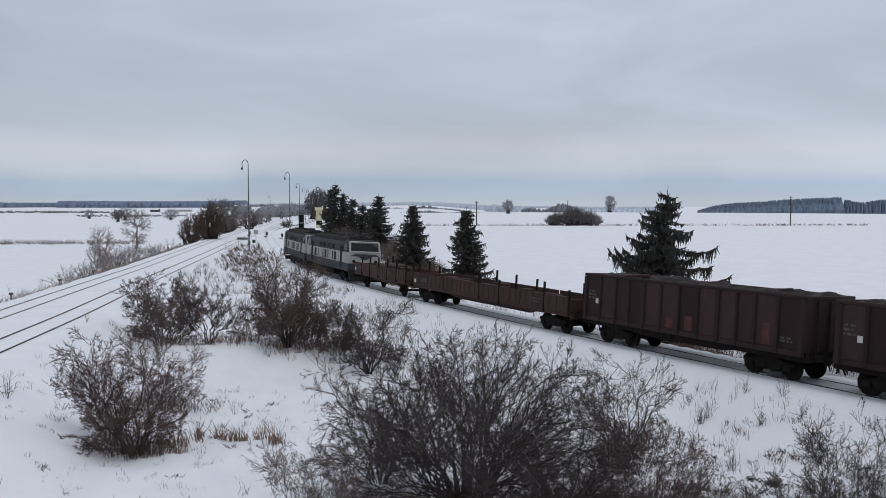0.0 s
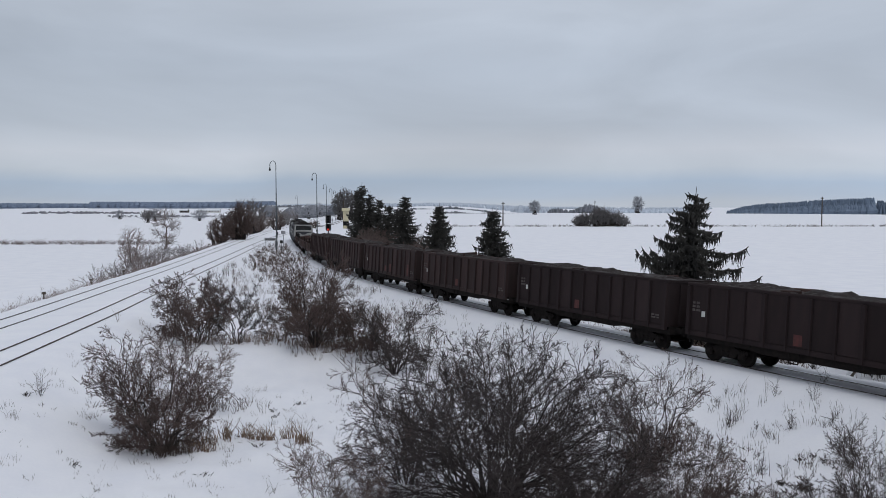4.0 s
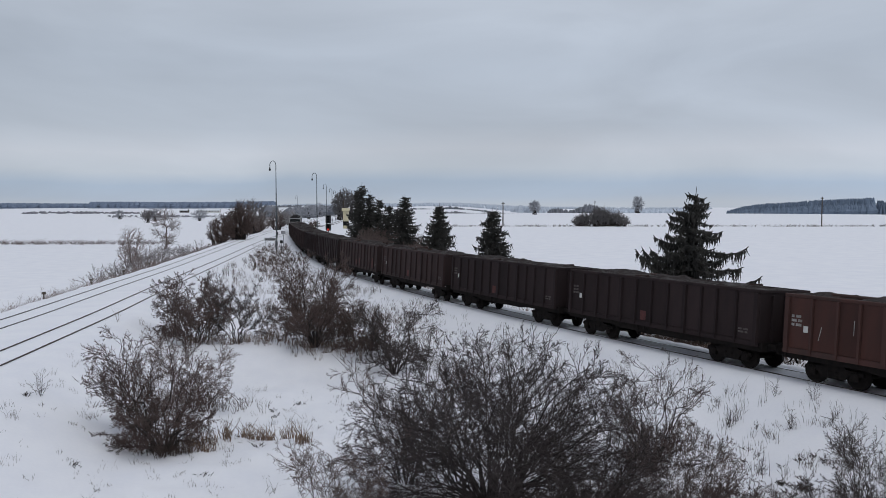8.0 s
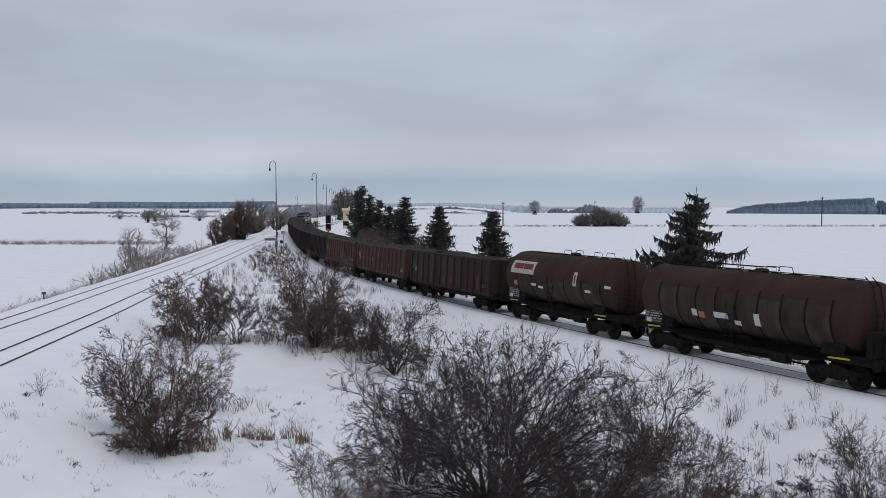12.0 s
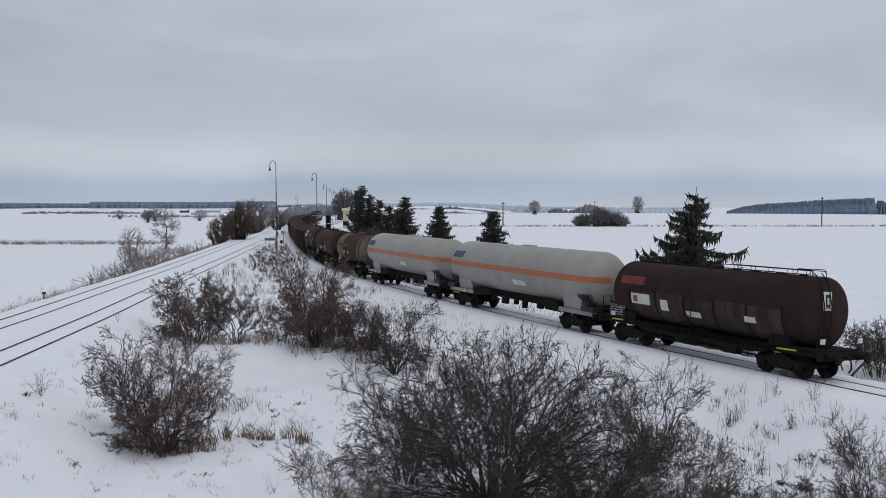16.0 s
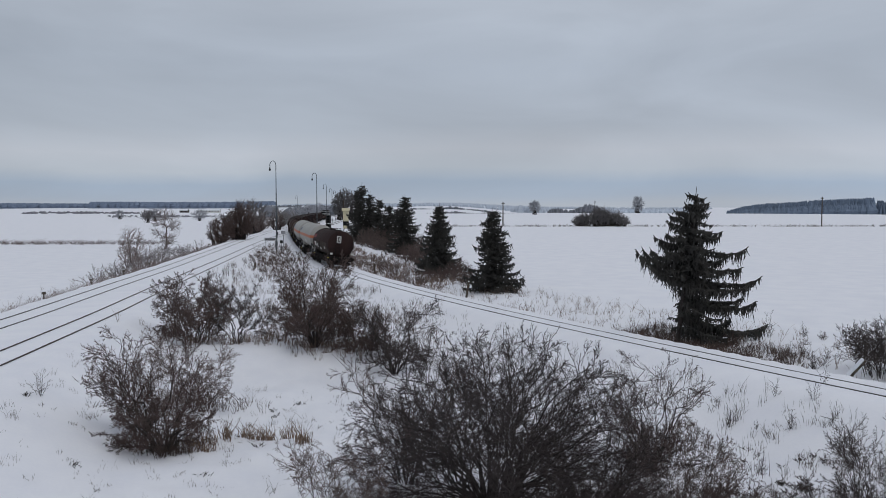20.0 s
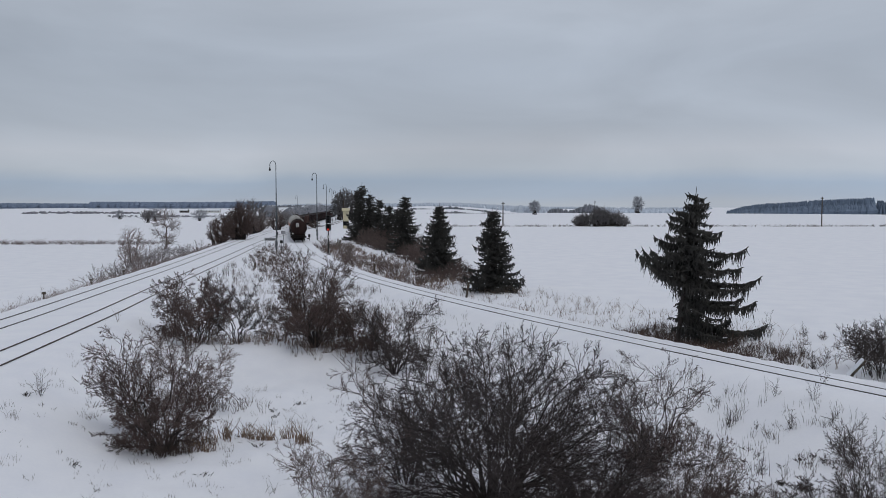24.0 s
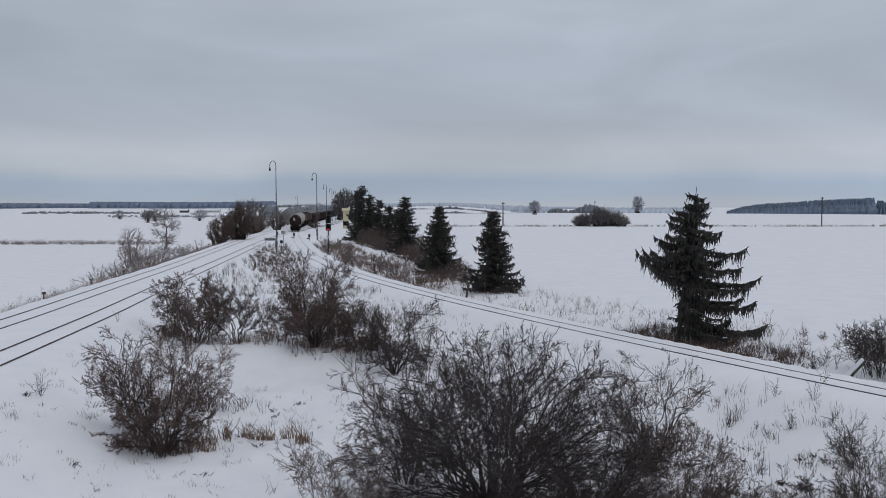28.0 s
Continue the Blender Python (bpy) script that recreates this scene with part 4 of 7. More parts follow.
def locomotive(label):
    """A two-cab diesel locomotive, 16.5 m long, with framed cab windows that wrap the corners."""
    t = thing("diesel_locomotive", label, "locomotive", "train")
    H = 7.75
    # body, seen along its length: sides lean in above the waist, roof rounded
    part("lower_body", Geo().box(-H + 0.1, H - 0.1, -1.50, 1.50, 1.05, 1.75, 0.04), LOCO_GREY, t)
    part("waist", Geo().box(-H + 0.05, H - 0.05, -1.51, 1.51, 1.754, 2.72, 0.04), LOCO_WHITE, t, "cream side panels")
    upper = [(-1.49, 2.724), (-1.47, 3.35), (-1.30, 3.62), (1.30, 3.62), (1.47, 3.35), (1.49, 2.724)]
    part("upper_body", Geo().prism(upper, "x", -H + 1.9, H - 1.9), LOCO_GREY, t)
    roof = [(-1.28, 3.624), (-1.05, 3.92), (-0.5, 4.08), (0.5, 4.08), (1.05, 3.92), (1.28, 3.624)]
    part("roof", Geo().prism(roof, "x", -H + 1.7, H - 1.7), LOCO_DARK, t)
    for e in (-1, 1):
        def ends(x0, x1, y, z0, z1):
            a, b = sorted((e * x0, e * x1))
            return a, b, -y, y, z0, z1
        cab = Geo()
        x0, x1, x2 = e * (H - 1.896), e * (H - 0.1), e * (H - 0.45)
        ring = [(-1.46, 2.724), (-1.40, 3.55), (-1.15, 3.80), (1.15, 3.80), (1.40, 3.55), (1.46, 2.724)]
        n = len(ring)
        v = [(x0, y, z) for y, z in ring] + [(x1 if z < 2.8 else x2, y * 0.97, z) for y, z in ring]
        cab.add(v, [(i, (i + 1) % n, n + (i + 1) % n, n + i) for i in range(n)] + [tuple(range(n)), tuple(range(n, 2 * n))])
        c = part("cab", cab, LOCO_GREY, t)
        nose = e * (H - 0.02)
        # framed windscreens, tilted like the cab's end
        for ya, yb in ((-1.30, -0.012), (0.012, 1.30)):
            z0, z1 = 2.80, 3.56
            xa, xb = e * (H - 0.125 + 0.02), e * (H - 0.45 + 0.055)
            v = [(xa - k, y, z) for k in (0, e * 0.03) for y, z in ((ya, z0), (yb, z0))] + [(xb - k, y, z) for k in (0, e * 0.03) for y, z in ((ya, z1), (yb, z1))]
            part("windscreen", Geo().add(v, [(0, 1, 5, 4), (2, 3, 7, 6), (0, 1, 3, 2), (4, 5, 7, 6), (0, 2, 6, 4), (1, 3, 7, 5)]), GLASS, c)
        rim = Geo()
        xa, xb = e * (H - 0.09), e * (H - 0.39)
        rim.bar([(xa, -1.36, 2.76), (xa, 1.36, 2.76), (xb, 1.33, 3.62), (xb, -1.33, 3.62), (xa, -1.36, 2.76)], 0.10, 6)
        part("window_frame", rim, LOCO_WHITE, c)
        for s in (-1, 1):
            a, b = sorted((e * (H - 1.55), e * (H - 0.62)))
            part("side_window", Geo().box(a, b, s * 1.455 - 0.02, s * 1.455 + 0.02, 2.85, 3.45), GLASS, c)
        part("grey_chevron", Geo().prism([(-1.35, 2.45), (-0.9, 2.6), (0.9, 2.6), (1.35, 2.45), (0.6, 2.38), (0.2, 2.12), (-0.2, 2.12), (-0.6, 2.38)], "x", min(nose, nose + e * 0.02), max(nose, nose + e * 0.02)), LOCO_GREY, c)
        for y in (-1.0, 1.0):
            part("headlight", Geo().rod((nose - e * 0.03, y, 1.95), (nose + e * 0.06, y, 1.95), 0.13, n=14), GLASS, c)
        part("buffer_beam", Geo().box(*ends(H - 0.12, H, 1.45, 0.75, 1.25), 0.02), LOCO_DARK, t)
        part("plough", Geo().prism([(-1.35, 0.72), (1.35, 0.72), (1.2, 0.2), (-1.2, 0.2)], "x", *sorted((e * (H - 0.25), e * (H - 0.12)))), BLACK, t)
        for s in (-1, 1):
            a, b = sorted((e * (H - 2.7), e * (H - 2.05)))
            part("cab_door", Geo().box(a, b, s * 1.515 - 0.01, s * 1.515 + 0.01, 1.4, 3.2), LOCO_DARK, t)
        for s in (-1, 1):
            part("hand_rail", Geo().bar([(e * (H - 1.95), s * 1.56, 1.2), (e * (H - 1.95), s * 1.56, 3.0)], 0.02), GALV, t)
    # portholes, grilles, roof fans and exhaust
    for x in (-2.6, -1.2, 0.4, 2.0):
        for s in (-1, 1):
            part("side_grille", Geo().box(x, x + 1.0, s * 1.478 - 0.02, s * 1.478 + 0.02, 2.85, 3.25), LOCO_DARK, t)
    for s in (-1, 1):
        for x, w in ((-4.3, 0.7), (-2.9, 0.16), (-1.2, 0.22), (-0.75, 0.14), (-0.4, 0.6), (0.42, 0.14), (0.75, 0.22), (2.3, 0.3), (3.0, 0.7)):
            part("stripe_block", Geo().box(x, x + w, s * 1.513 - 0.006, s * 1.513 + 0.006, 1.85, 2.6), LOCO_DARK, t, "plain dark logo block")
    for x in (-3.4, -1.2, 1.3):
        part("roof_fan", Geo().lathe([(4.06, 0.62), (4.2, 0.62), (4.22, 0.5), (4.16, 0.0)], "z", 20), LOCO_DARK, t, at=pose(x, 0, 0))
    part("exhaust", Geo().box(2.4, 3.2, -0.35, 0.35, 4.06, 4.32, 0.03), BLACK, t)
    for x in (-5.4, 4.2):
        part("roof_hatch", Geo().box(x, x + 1.2, -0.6, 0.6, 4.0, 4.16, 0.03), LOCO_DARK, t)
    part("fuel_tank", Geo().box(-2.3, 2.3, -1.3, 1.3, 0.45, 1.05, 0.08), BOGIE, t)
    for x in (-4.5, 4.5):
        b = bogie(t, x)
    buffers(t, 8.25)
    return t


# ---- the train, from the front: (thing, distance of its middle behind the leading point) ----
TRAIN = []
lead = locomotive("grey and cream diesel locomotive on snowy track")
TRAIN.append((lead, -61.9))
TRAIN.append((copy_thing(lead, pose(0, 0, 0)), -45.4))
tagged(TRAIN[-1][0], "second grey and cream diesel locomotive of the train")
TRAIN.append((stake_wagon("short red two-axle flat wagon loaded with scrap", 6, 6.3, True, RED_SIDE), -30.85))
TRAIN.append((stake_wagon("red-brown flat wagon with low sides and steel stakes", 5), -14.6))
dark = [gondola("dark maroon open wagon heaped with snow-dusted ore", DARK_SIDE, 11 + k) for k in range(2)]
sooty = gondola("sooty brown-black open wagon heaped with ore", NIGHT_SIDE, 16)
red = gondola("rust-red open wagon heaped with snow-dusted ore", RED_SIDE, 21)
for k in range(13):
    if k in (4, 5, 8, 9):
        w = sooty if k == 4 else copy_thing(sooty, pose(0, 0, 0))
    elif k in (10, 11):
        w = red if k == 10 else copy_thing(red, pose(0, 0, 0))
    else:
        w = dark[k % 2] if k < 2 else copy_thing(dark[k % 2], pose(0, 0, 0))
    TRAIN.append((w, 2.35 + 14.04 * k))
t1 = tank_wagon("grimy brown tank wagon with a white sign board", 6.25, TANK_BROWN, 7.6, seed=1, ribs=1, hoops=(-0.2, 2.6))
sign_on_tank(t1, "sign_board", -4.6, -2.1, 2.82, 3.56, CREAM, "white board with plain dark red logo blocks")
sign_on_tank(t1, "logo_block", -4.3, -3.32, 3.1, 3.42, LOGO_RED, "", 0.02)
sign_on_tank(t1, "logo_block", -3.28, -2.3, 3.1, 3.42, LOGO_RED, "", 0.02)
sign_on_tank(t1, "hazard_plate", -4.2, -3.85, 2.1, 2.38, ORANGE, "orange hazard plate", 0.028)
sign_on_tank(t1, "emblem_board", 1.8, 2.12, 2.5, 3.25, CREAM, "upright white board with a dark emblem")
sign_on_tank(t1, "emblem", 1.9, 2.02, 2.65, 3.1, BLACK, "", 0.02)
for x, z in ((-2.3, 2.2), (-1.6, 2.1), (2.9, 2.25), (4.6, 2.6)):
    sign_on_tank(t1, "label_plate", x, x + 0.5, z, z + 0.14, LABEL, "", 0.028)
TRAIN.append((t1, 184.1))
t2 = tank_wagon("grimy brown tank wagon with ribbed shell", 6.98, TANK_BROWN, 8.95, seed=2, shift=-0.2, ribs=2, hoops=(-4.6, 0.9), long_rail=(-4.8, 0.4))
for x, z, w, h, m in ((-2.6, 1.95, 0.3, 0.3, LABEL), (-2.2, 1.9, 0.35, 0.28, ORANGE), (-1.3, 2.0, 0.8, 0.25, LABEL), (0.9, 1.9, 0.3, 0.5, LABEL), (-0.2, 1.8, 0.35, 0.2, LABEL)):
    sign_on_tank(t2, "label_plate", x, x + w, z, z + h, m, "", 0.028)
part("end_box", Geo().box(5.95, 6.2, -1.3, 0.2, 1.29, 2.3, 0.03), BOGIE, t2)
TRAIN.append((t2, 197.33))
t3 = tank_wagon("olive and brown banded tank wagon", 5.8, TANK_OLIVE, 6.8, [(-2.3, 3.4, TANK_BROWN), (3.9, 4.5, TANK_BROWN)], seed=3)
sign_on_tank(t3, "logo_block", -4.0, -3.5, 2.75, 3.15, FLAT_RED, "plain faded red logo block")
sign_on_tank(t3, "lettering", -3.35, -2.5, 2.85, 3.05, TANK_BROWN)
sign_on_tank(t3, "paint_patch", -2.1, -0.2, 2.8, 3.05, PATCH, "faded red paint patch")
for x, m in ((-2.2, LABEL), (-1.6, ORANGE), (-0.2, LABEL)):
    sign_on_tank(t3, "hazard_plate", x, x + 0.35, 2.1, 2.4, m)
TRAIN.append((t3, 210.15))
g1 = gas_wagon("long grey gas tank wagon with an orange belt")
TRAIN += [(g1, 225.35), (copy_thing(g1, pose(0, 0, 0)), 243.6)]
t4 = tank_wagon("dark maroon tank wagon at the train's end", 7.15, TANK_DARK, 9.1, seed=4, shift=0.15, ribs=1, inset=1.1, hoops=(5.0,), long_rail=(0.6, 5.4))
sign_on_tank(t4, "logo_block", -5.0, -3.3, 3.02, 3.42, LOGO_RED, "faded red logo block")
for x, z, w, h, m in ((-4.1, 2.1, 1.3, 0.5, LABEL), (-3.95, 2.2, 0.3, 0.3, SIGNRED), (-2.1, 1.95, 0.5, 0.5, LABEL), (-0.5, 1.85, 0.9, 0.25, LABEL), (2.9, 2.0, 0.6, 0.25, LABEL)):
    sign_on_tank(t4, "label_plate", x, x + w, z, z + h, m, "", 0.028 if m is LABEL else 0.034)
part("emblem_board", Geo().prism([(6.045, 2.82), (6.08, 2.82), (6.025, 3.56), (5.99, 3.56)], "y", -0.52, -0.04), LABEL, t4, "upright white board with a dark emblem")
part("emblem", Geo().prism([(6.06, 2.93), (6.08, 2.93), (6.042, 3.45), (6.02, 3.45)], "y", -0.42, -0.14), BLACK, t4)
part("emblem_centre", Geo().prism([(6.07, 3.06), (6.079, 3.06), (6.06, 3.32), (6.05, 3.32)], "y", -0.33, -0.23), LABEL, t4)
for y in (-1.15, 1.15):
    part("tail_plate", Geo().box(6.55, 6.58, y - 0.14, y + 0.14, 1.55, 1.75), LABEL, t4, "red and white tail plate")
TRAIN.append((t4, 259.2))


RUN_T = (0, 8, 11.5, 15, 16.5, 20, 21.5, 24, 26, 28)
RUN_D = (-1.5, 128.4, 183.9, 240.1, 264.4, 320.5, 344.5, 385.5, 416.5, 446.0)


def run(t):
    """How far the train has gone at t seconds."""
    return float(np.interp(t, RUN_T, RUN_D))


def motions():
    for ob, behind in TRAIN:
        rows = []
        for k in range(57):
            t = k * 0.5
            s = behind - run(t)
            (ax, ay, _), (bx, by, _) = on_branch(s - 4.5), on_branch(s + 4.5)
            c = float(cant_at(s))
            rows.append((t, pose((ax + bx) / 2, (ay + by) / 2, -c / 2, -math.degrees(c / 1.507), 0, math.degrees(math.atan2(by - ay, bx - ax)))))
        walk(ob, rows)
    # the wheels roll: one row for each thirtieth of a second
    turn = [(k / 30, math.degrees(run(k / 30) / 0.46)) for k in range(28 * 30 + 1)]
    for ob, _ in TRAIN:
        for w in ob.children_recursive:
            if w.name.startswith("wheelset"):
                x, y, z = w.matrix_basis.translation
                walk(w, [(t, pose(x, y, z, 0, -a % 360, 0)) for t, a in turn])


# ---- plants ----
def grow(rnd, start, aim, length, radius, level, out, top_level, wander=0.22, kids=5):
    """One branch as short sticks, with its side branches: rows of (p, q, r, r2, level)."""
    n = 4 if level < 2 else 3 if level == 2 and top_level > 2 else 2
    p, d = Vector(start), Vector(aim).normalized()
    pts = [p]
    for i in range(n):
        d = (d + Vector((rnd.uniform(-1, 1), rnd.uniform(-1, 1), rnd.uniform(-0.85, 0.95))) * wander).normalized()
        q = p + d * (length / n)
        out.append((p[:], q[:], radius * (1 - 0.75 * i / n), radius * (1 - 0.75 * (i + 1) / n), level))
        p = q
        pts.append(p)
    if level < top_level:
        for k in range(kids):
            f = (k + rnd.uniform(0.3, 1.0)) / kids * (n - 0.01)
            c = pts[int(f)].lerp(pts[int(f) + 1], f % 1)
            a = rnd.uniform(0, 6.283)
            side = d.cross(Vector((math.cos(a), math.sin(a), 0.3))).normalized()
            grow(rnd, c, d + side * rnd.uniform(0.5, 1.05) + Vector((0, 0, 0.05)), length * rnd.uniform(0.3, 0.55), radius * 0.5, level + 1, out, top_level, wander * 1.1, max(2, kids - 2))


def wood_mesh(name, segs, material, sides=3, least=0.004, fine=9):
    """Sticks as one mesh; those of the level fine or deeper become narrow blades."""
    p, q, r, r2, level = (np.array(c, float) for c in zip(*segs))
    r, r2 = np.maximum(r, least), np.maximum(r2, least * 0.7)
    a, b = level < fine, level >= fine
    v, f = tubes(p[a], q[a], r[a], r2[a], sides)
    if b.any():
        v2, f2 = strips(p[b], q[b], r[b] * 1.2, r2[b] * 1.2)
        v, f = np.vstack([v, v2]), np.vstack([f, f2 + len(v)])
    return array_mesh(name, v, f, material)


def shrub(name, label, x, y, height, spread, stems, seed, material, top_level=2, lean=(0, 0), least=0.006, thick=0.035, group="", kids=5, foot=0.22, split=False):
    """A many-stemmed bare bush: stems arch out from a broad stool to a rounded, ragged crown of fine twigs."""
    rnd = random.Random(seed)
    segs = []
    for k in range(stems):
        a = 2.399 * k + rnd.uniform(-0.5, 0.5)
        u = math.sqrt((k + 0.5) / stems)
        rise = radians(88 - 70 * u ** 1.3)
        full = rnd.uniform(0.72, 1.04)
        reach, top = spread * math.cos(rise) * full, height * math.sin(rise) * full
        out = Vector((math.cos(a), math.sin(a), 0))
        p0 = out * spread * foot * u * rnd.uniform(0.2, 1.0)
        p2 = out * reach + Vector((lean[0] * top, lean[1] * top, top))
        p1 = p0.lerp(p2, 0.5) + Vector((rnd.uniform(-0.12, 0.12) * spread, rnd.uniform(-0.12, 0.12) * spread, rnd.uniform(-0.02, 0.14) * height)) - out * reach * 0.06
        n = 7
        r0 = thick * rnd.uniform(0.45, 1.0)
        last, ln = p0, (p2 - p0).length
        for i in range(n):
            g = (i + 1) / n
            q = p0.lerp(p1, g).lerp(p1.lerp(p2, g), g) + Vector((rnd.uniform(-1, 1), rnd.uniform(-1, 1), rnd.uniform(-1, 1))) * 0.022 * ln
            segs.append((last[:], q[:], r0 * (1 - 0.8 * i / n), r0 * (1 - 0.8 * g), 0))
            d = (q - last).normalized()
            if i >= 1:
                for _ in range(rnd.randint(max(1, kids // 3), kids - 2)):
                    b = rnd.uniform(0, 6.283)
                    aim = d + Vector((math.cos(b), math.sin(b), rnd.uniform(-0.35, 0.75))) * rnd.uniform(0.6, 1.3)
                    grow(rnd, last.lerp(q, rnd.random()), aim, ln * rnd.uniform(0.2, 0.42) * (1.1 - 0.45 * g), r0 * 0.4 * (1.1 - 0.8 * g) + 0.002, 1, segs, top_level, 0.26, 5 if top_level > 2 else 4)
            last = q
    t = thing(name, label, "bush", group, pose(x, y, gz(x, y) - 0.06))
    main = [s for s in segs if s[4] == 0]
    if split:
        for k in range(0, len(main), 7):
            part("stem", wood_mesh("stem", main[k:k + 7], BARK, 5, least), None, t)
    else:
        part("trunk", wood_mesh("trunk", main, BARK, 4, least), None, t)
    part("crown", wood_mesh("crown", [s for s in segs if s[4] > 0], material, 3, least, top_level), None, t)
    return t


def bare_tree(label, x, y, height, spread, seed, material=None, trunk=0.14, least=0.02, limbs=16, top_level=2, clear=0.25):
    """A leafless tree: a tapered trunk, limbs and fine twigs."""
    rnd = random.Random(seed)
    segs, base = [], []
    p, d, n = Vector((0, 0, 0)), Vector((0, 0, 1)), 9
    spine = [p]
    for i in range(n):
        d = (d + Vector((rnd.uniform(-1, 1), rnd.uniform(-1, 1), 1)) * 0.12).normalized()
        q = p + d * height * 0.88 / n
        base.append((p[:], q[:], trunk * (1 - 0.85 * i / n), trunk * (1 - 0.85 * (i + 1) / n), 0))
        p = q
        spine.append(p)
    for k in range(limbs):
        f = clear + (0.98 - clear) * (k + rnd.random()) / limbs
        i = min(n - 1, int(f * n))
        c = spine[i].lerp(spine[i + 1], f * n - i)
        a = rnd.uniform(0, 6.283)
        aim = Vector((math.cos(a), math.sin(a), rnd.uniform(0.5, 1.2)))
        grow(rnd, c, aim, spread * rnd.uniform(0.7, 1.2) * (1.15 - 0.6 * f), trunk * 0.4, 1, segs, top_level, 0.2, 5)
    t = thing("bare_tree", label, "tree", "bare trees", pose(x, y, gz(x, y) - 0.1))
    part("trunk", wood_mesh("trunk", base, BARK, 6, least), None, t)
    part("crown", wood_mesh("crown", segs, material or TWIG, 3, least, top_level), None, t)
    return t


def dome_tips(rnd, n, w, h, low, inner=0.35, lobes=0.14):
    """Twig ends spread through a rounded crown w wide to each side and h high, its middle at low * h."""
    d = rnd.normal(0, 1, (n * 3, 3))
    d /= np.linalg.norm(d, axis=1)[:, None]
    r = inner + (1 - inner) * rnd.uniform(0, 1, n * 3) ** 0.55
    a = np.arctan2(d[:, 1], d[:, 0])
    k = rnd.uniform(0, 6.283, 3)
    r *= 1 + lobes * (np.sin(3 * a + k[0] + 2 * d[:, 2]) + np.sin(5 * a + k[1] - 4 * d[:, 2]) + np.sin(8 * a + k[2])) / 1.8
    p = d * r[:, None] * np.array([w, w, h * (1 - low)])
    p[p[:, 2] < 0, 2] *= low / (1 - low)
    p[:, 2] += h * low
    p = p[p[:, 2] > 0.04 * h]
    return p[:n]


def ramify(rnd, p, d, tips, radius, out, level, share):
    """A stem that parts in two again and again until each twig reaches its own end."""
    n = len(tips)
    c = tips.mean(0)
    q = c if n == 1 else p + (c - p) * share * rnd.uniform(0.75, 1.25)
    ln = np.linalg.norm(q - p) + 1e-6
    mid = p + d * ln * 0.5 + rnd.normal(0, 0.05, 3) * ln
    r = radius * (n ** 0.42)
    r2 = r * 0.86
    m, last, k = 3 if n > 6 else 2, p, 0
    for i in range(m):
        g = (i + 1) / m
        x = (1 - g) ** 2 * p + 2 * g * (1 - g) * mid + g * g * q
        if i < m - 1:
            x = x + rnd.normal(0, 0.03, 3) * ln
        out.append((last, x, r + (r2 - r) * i / m, r + (r2 - r) * g, level))
        last, step = x, x - last
    d = step / (np.linalg.norm(step) + 1e-6)
    if n == 1:
        return
    f = tips - c
    axis = rnd.normal(0, 0.35, 3)
    spread = np.abs(f).sum(0)
    axis[int(spread.argmax())] += 1.0
    v = f @ axis
    cut = np.sort(v)[int((n - 1) * rnd.uniform(0.32, 0.66))]
    a = v <= cut
    if a.all() or not a.any():
        a = np.arange(n) < n // 2
    for g in (a, ~a):
        ramify(rnd, q, d, tips[g], radius, out, level + 1, share)


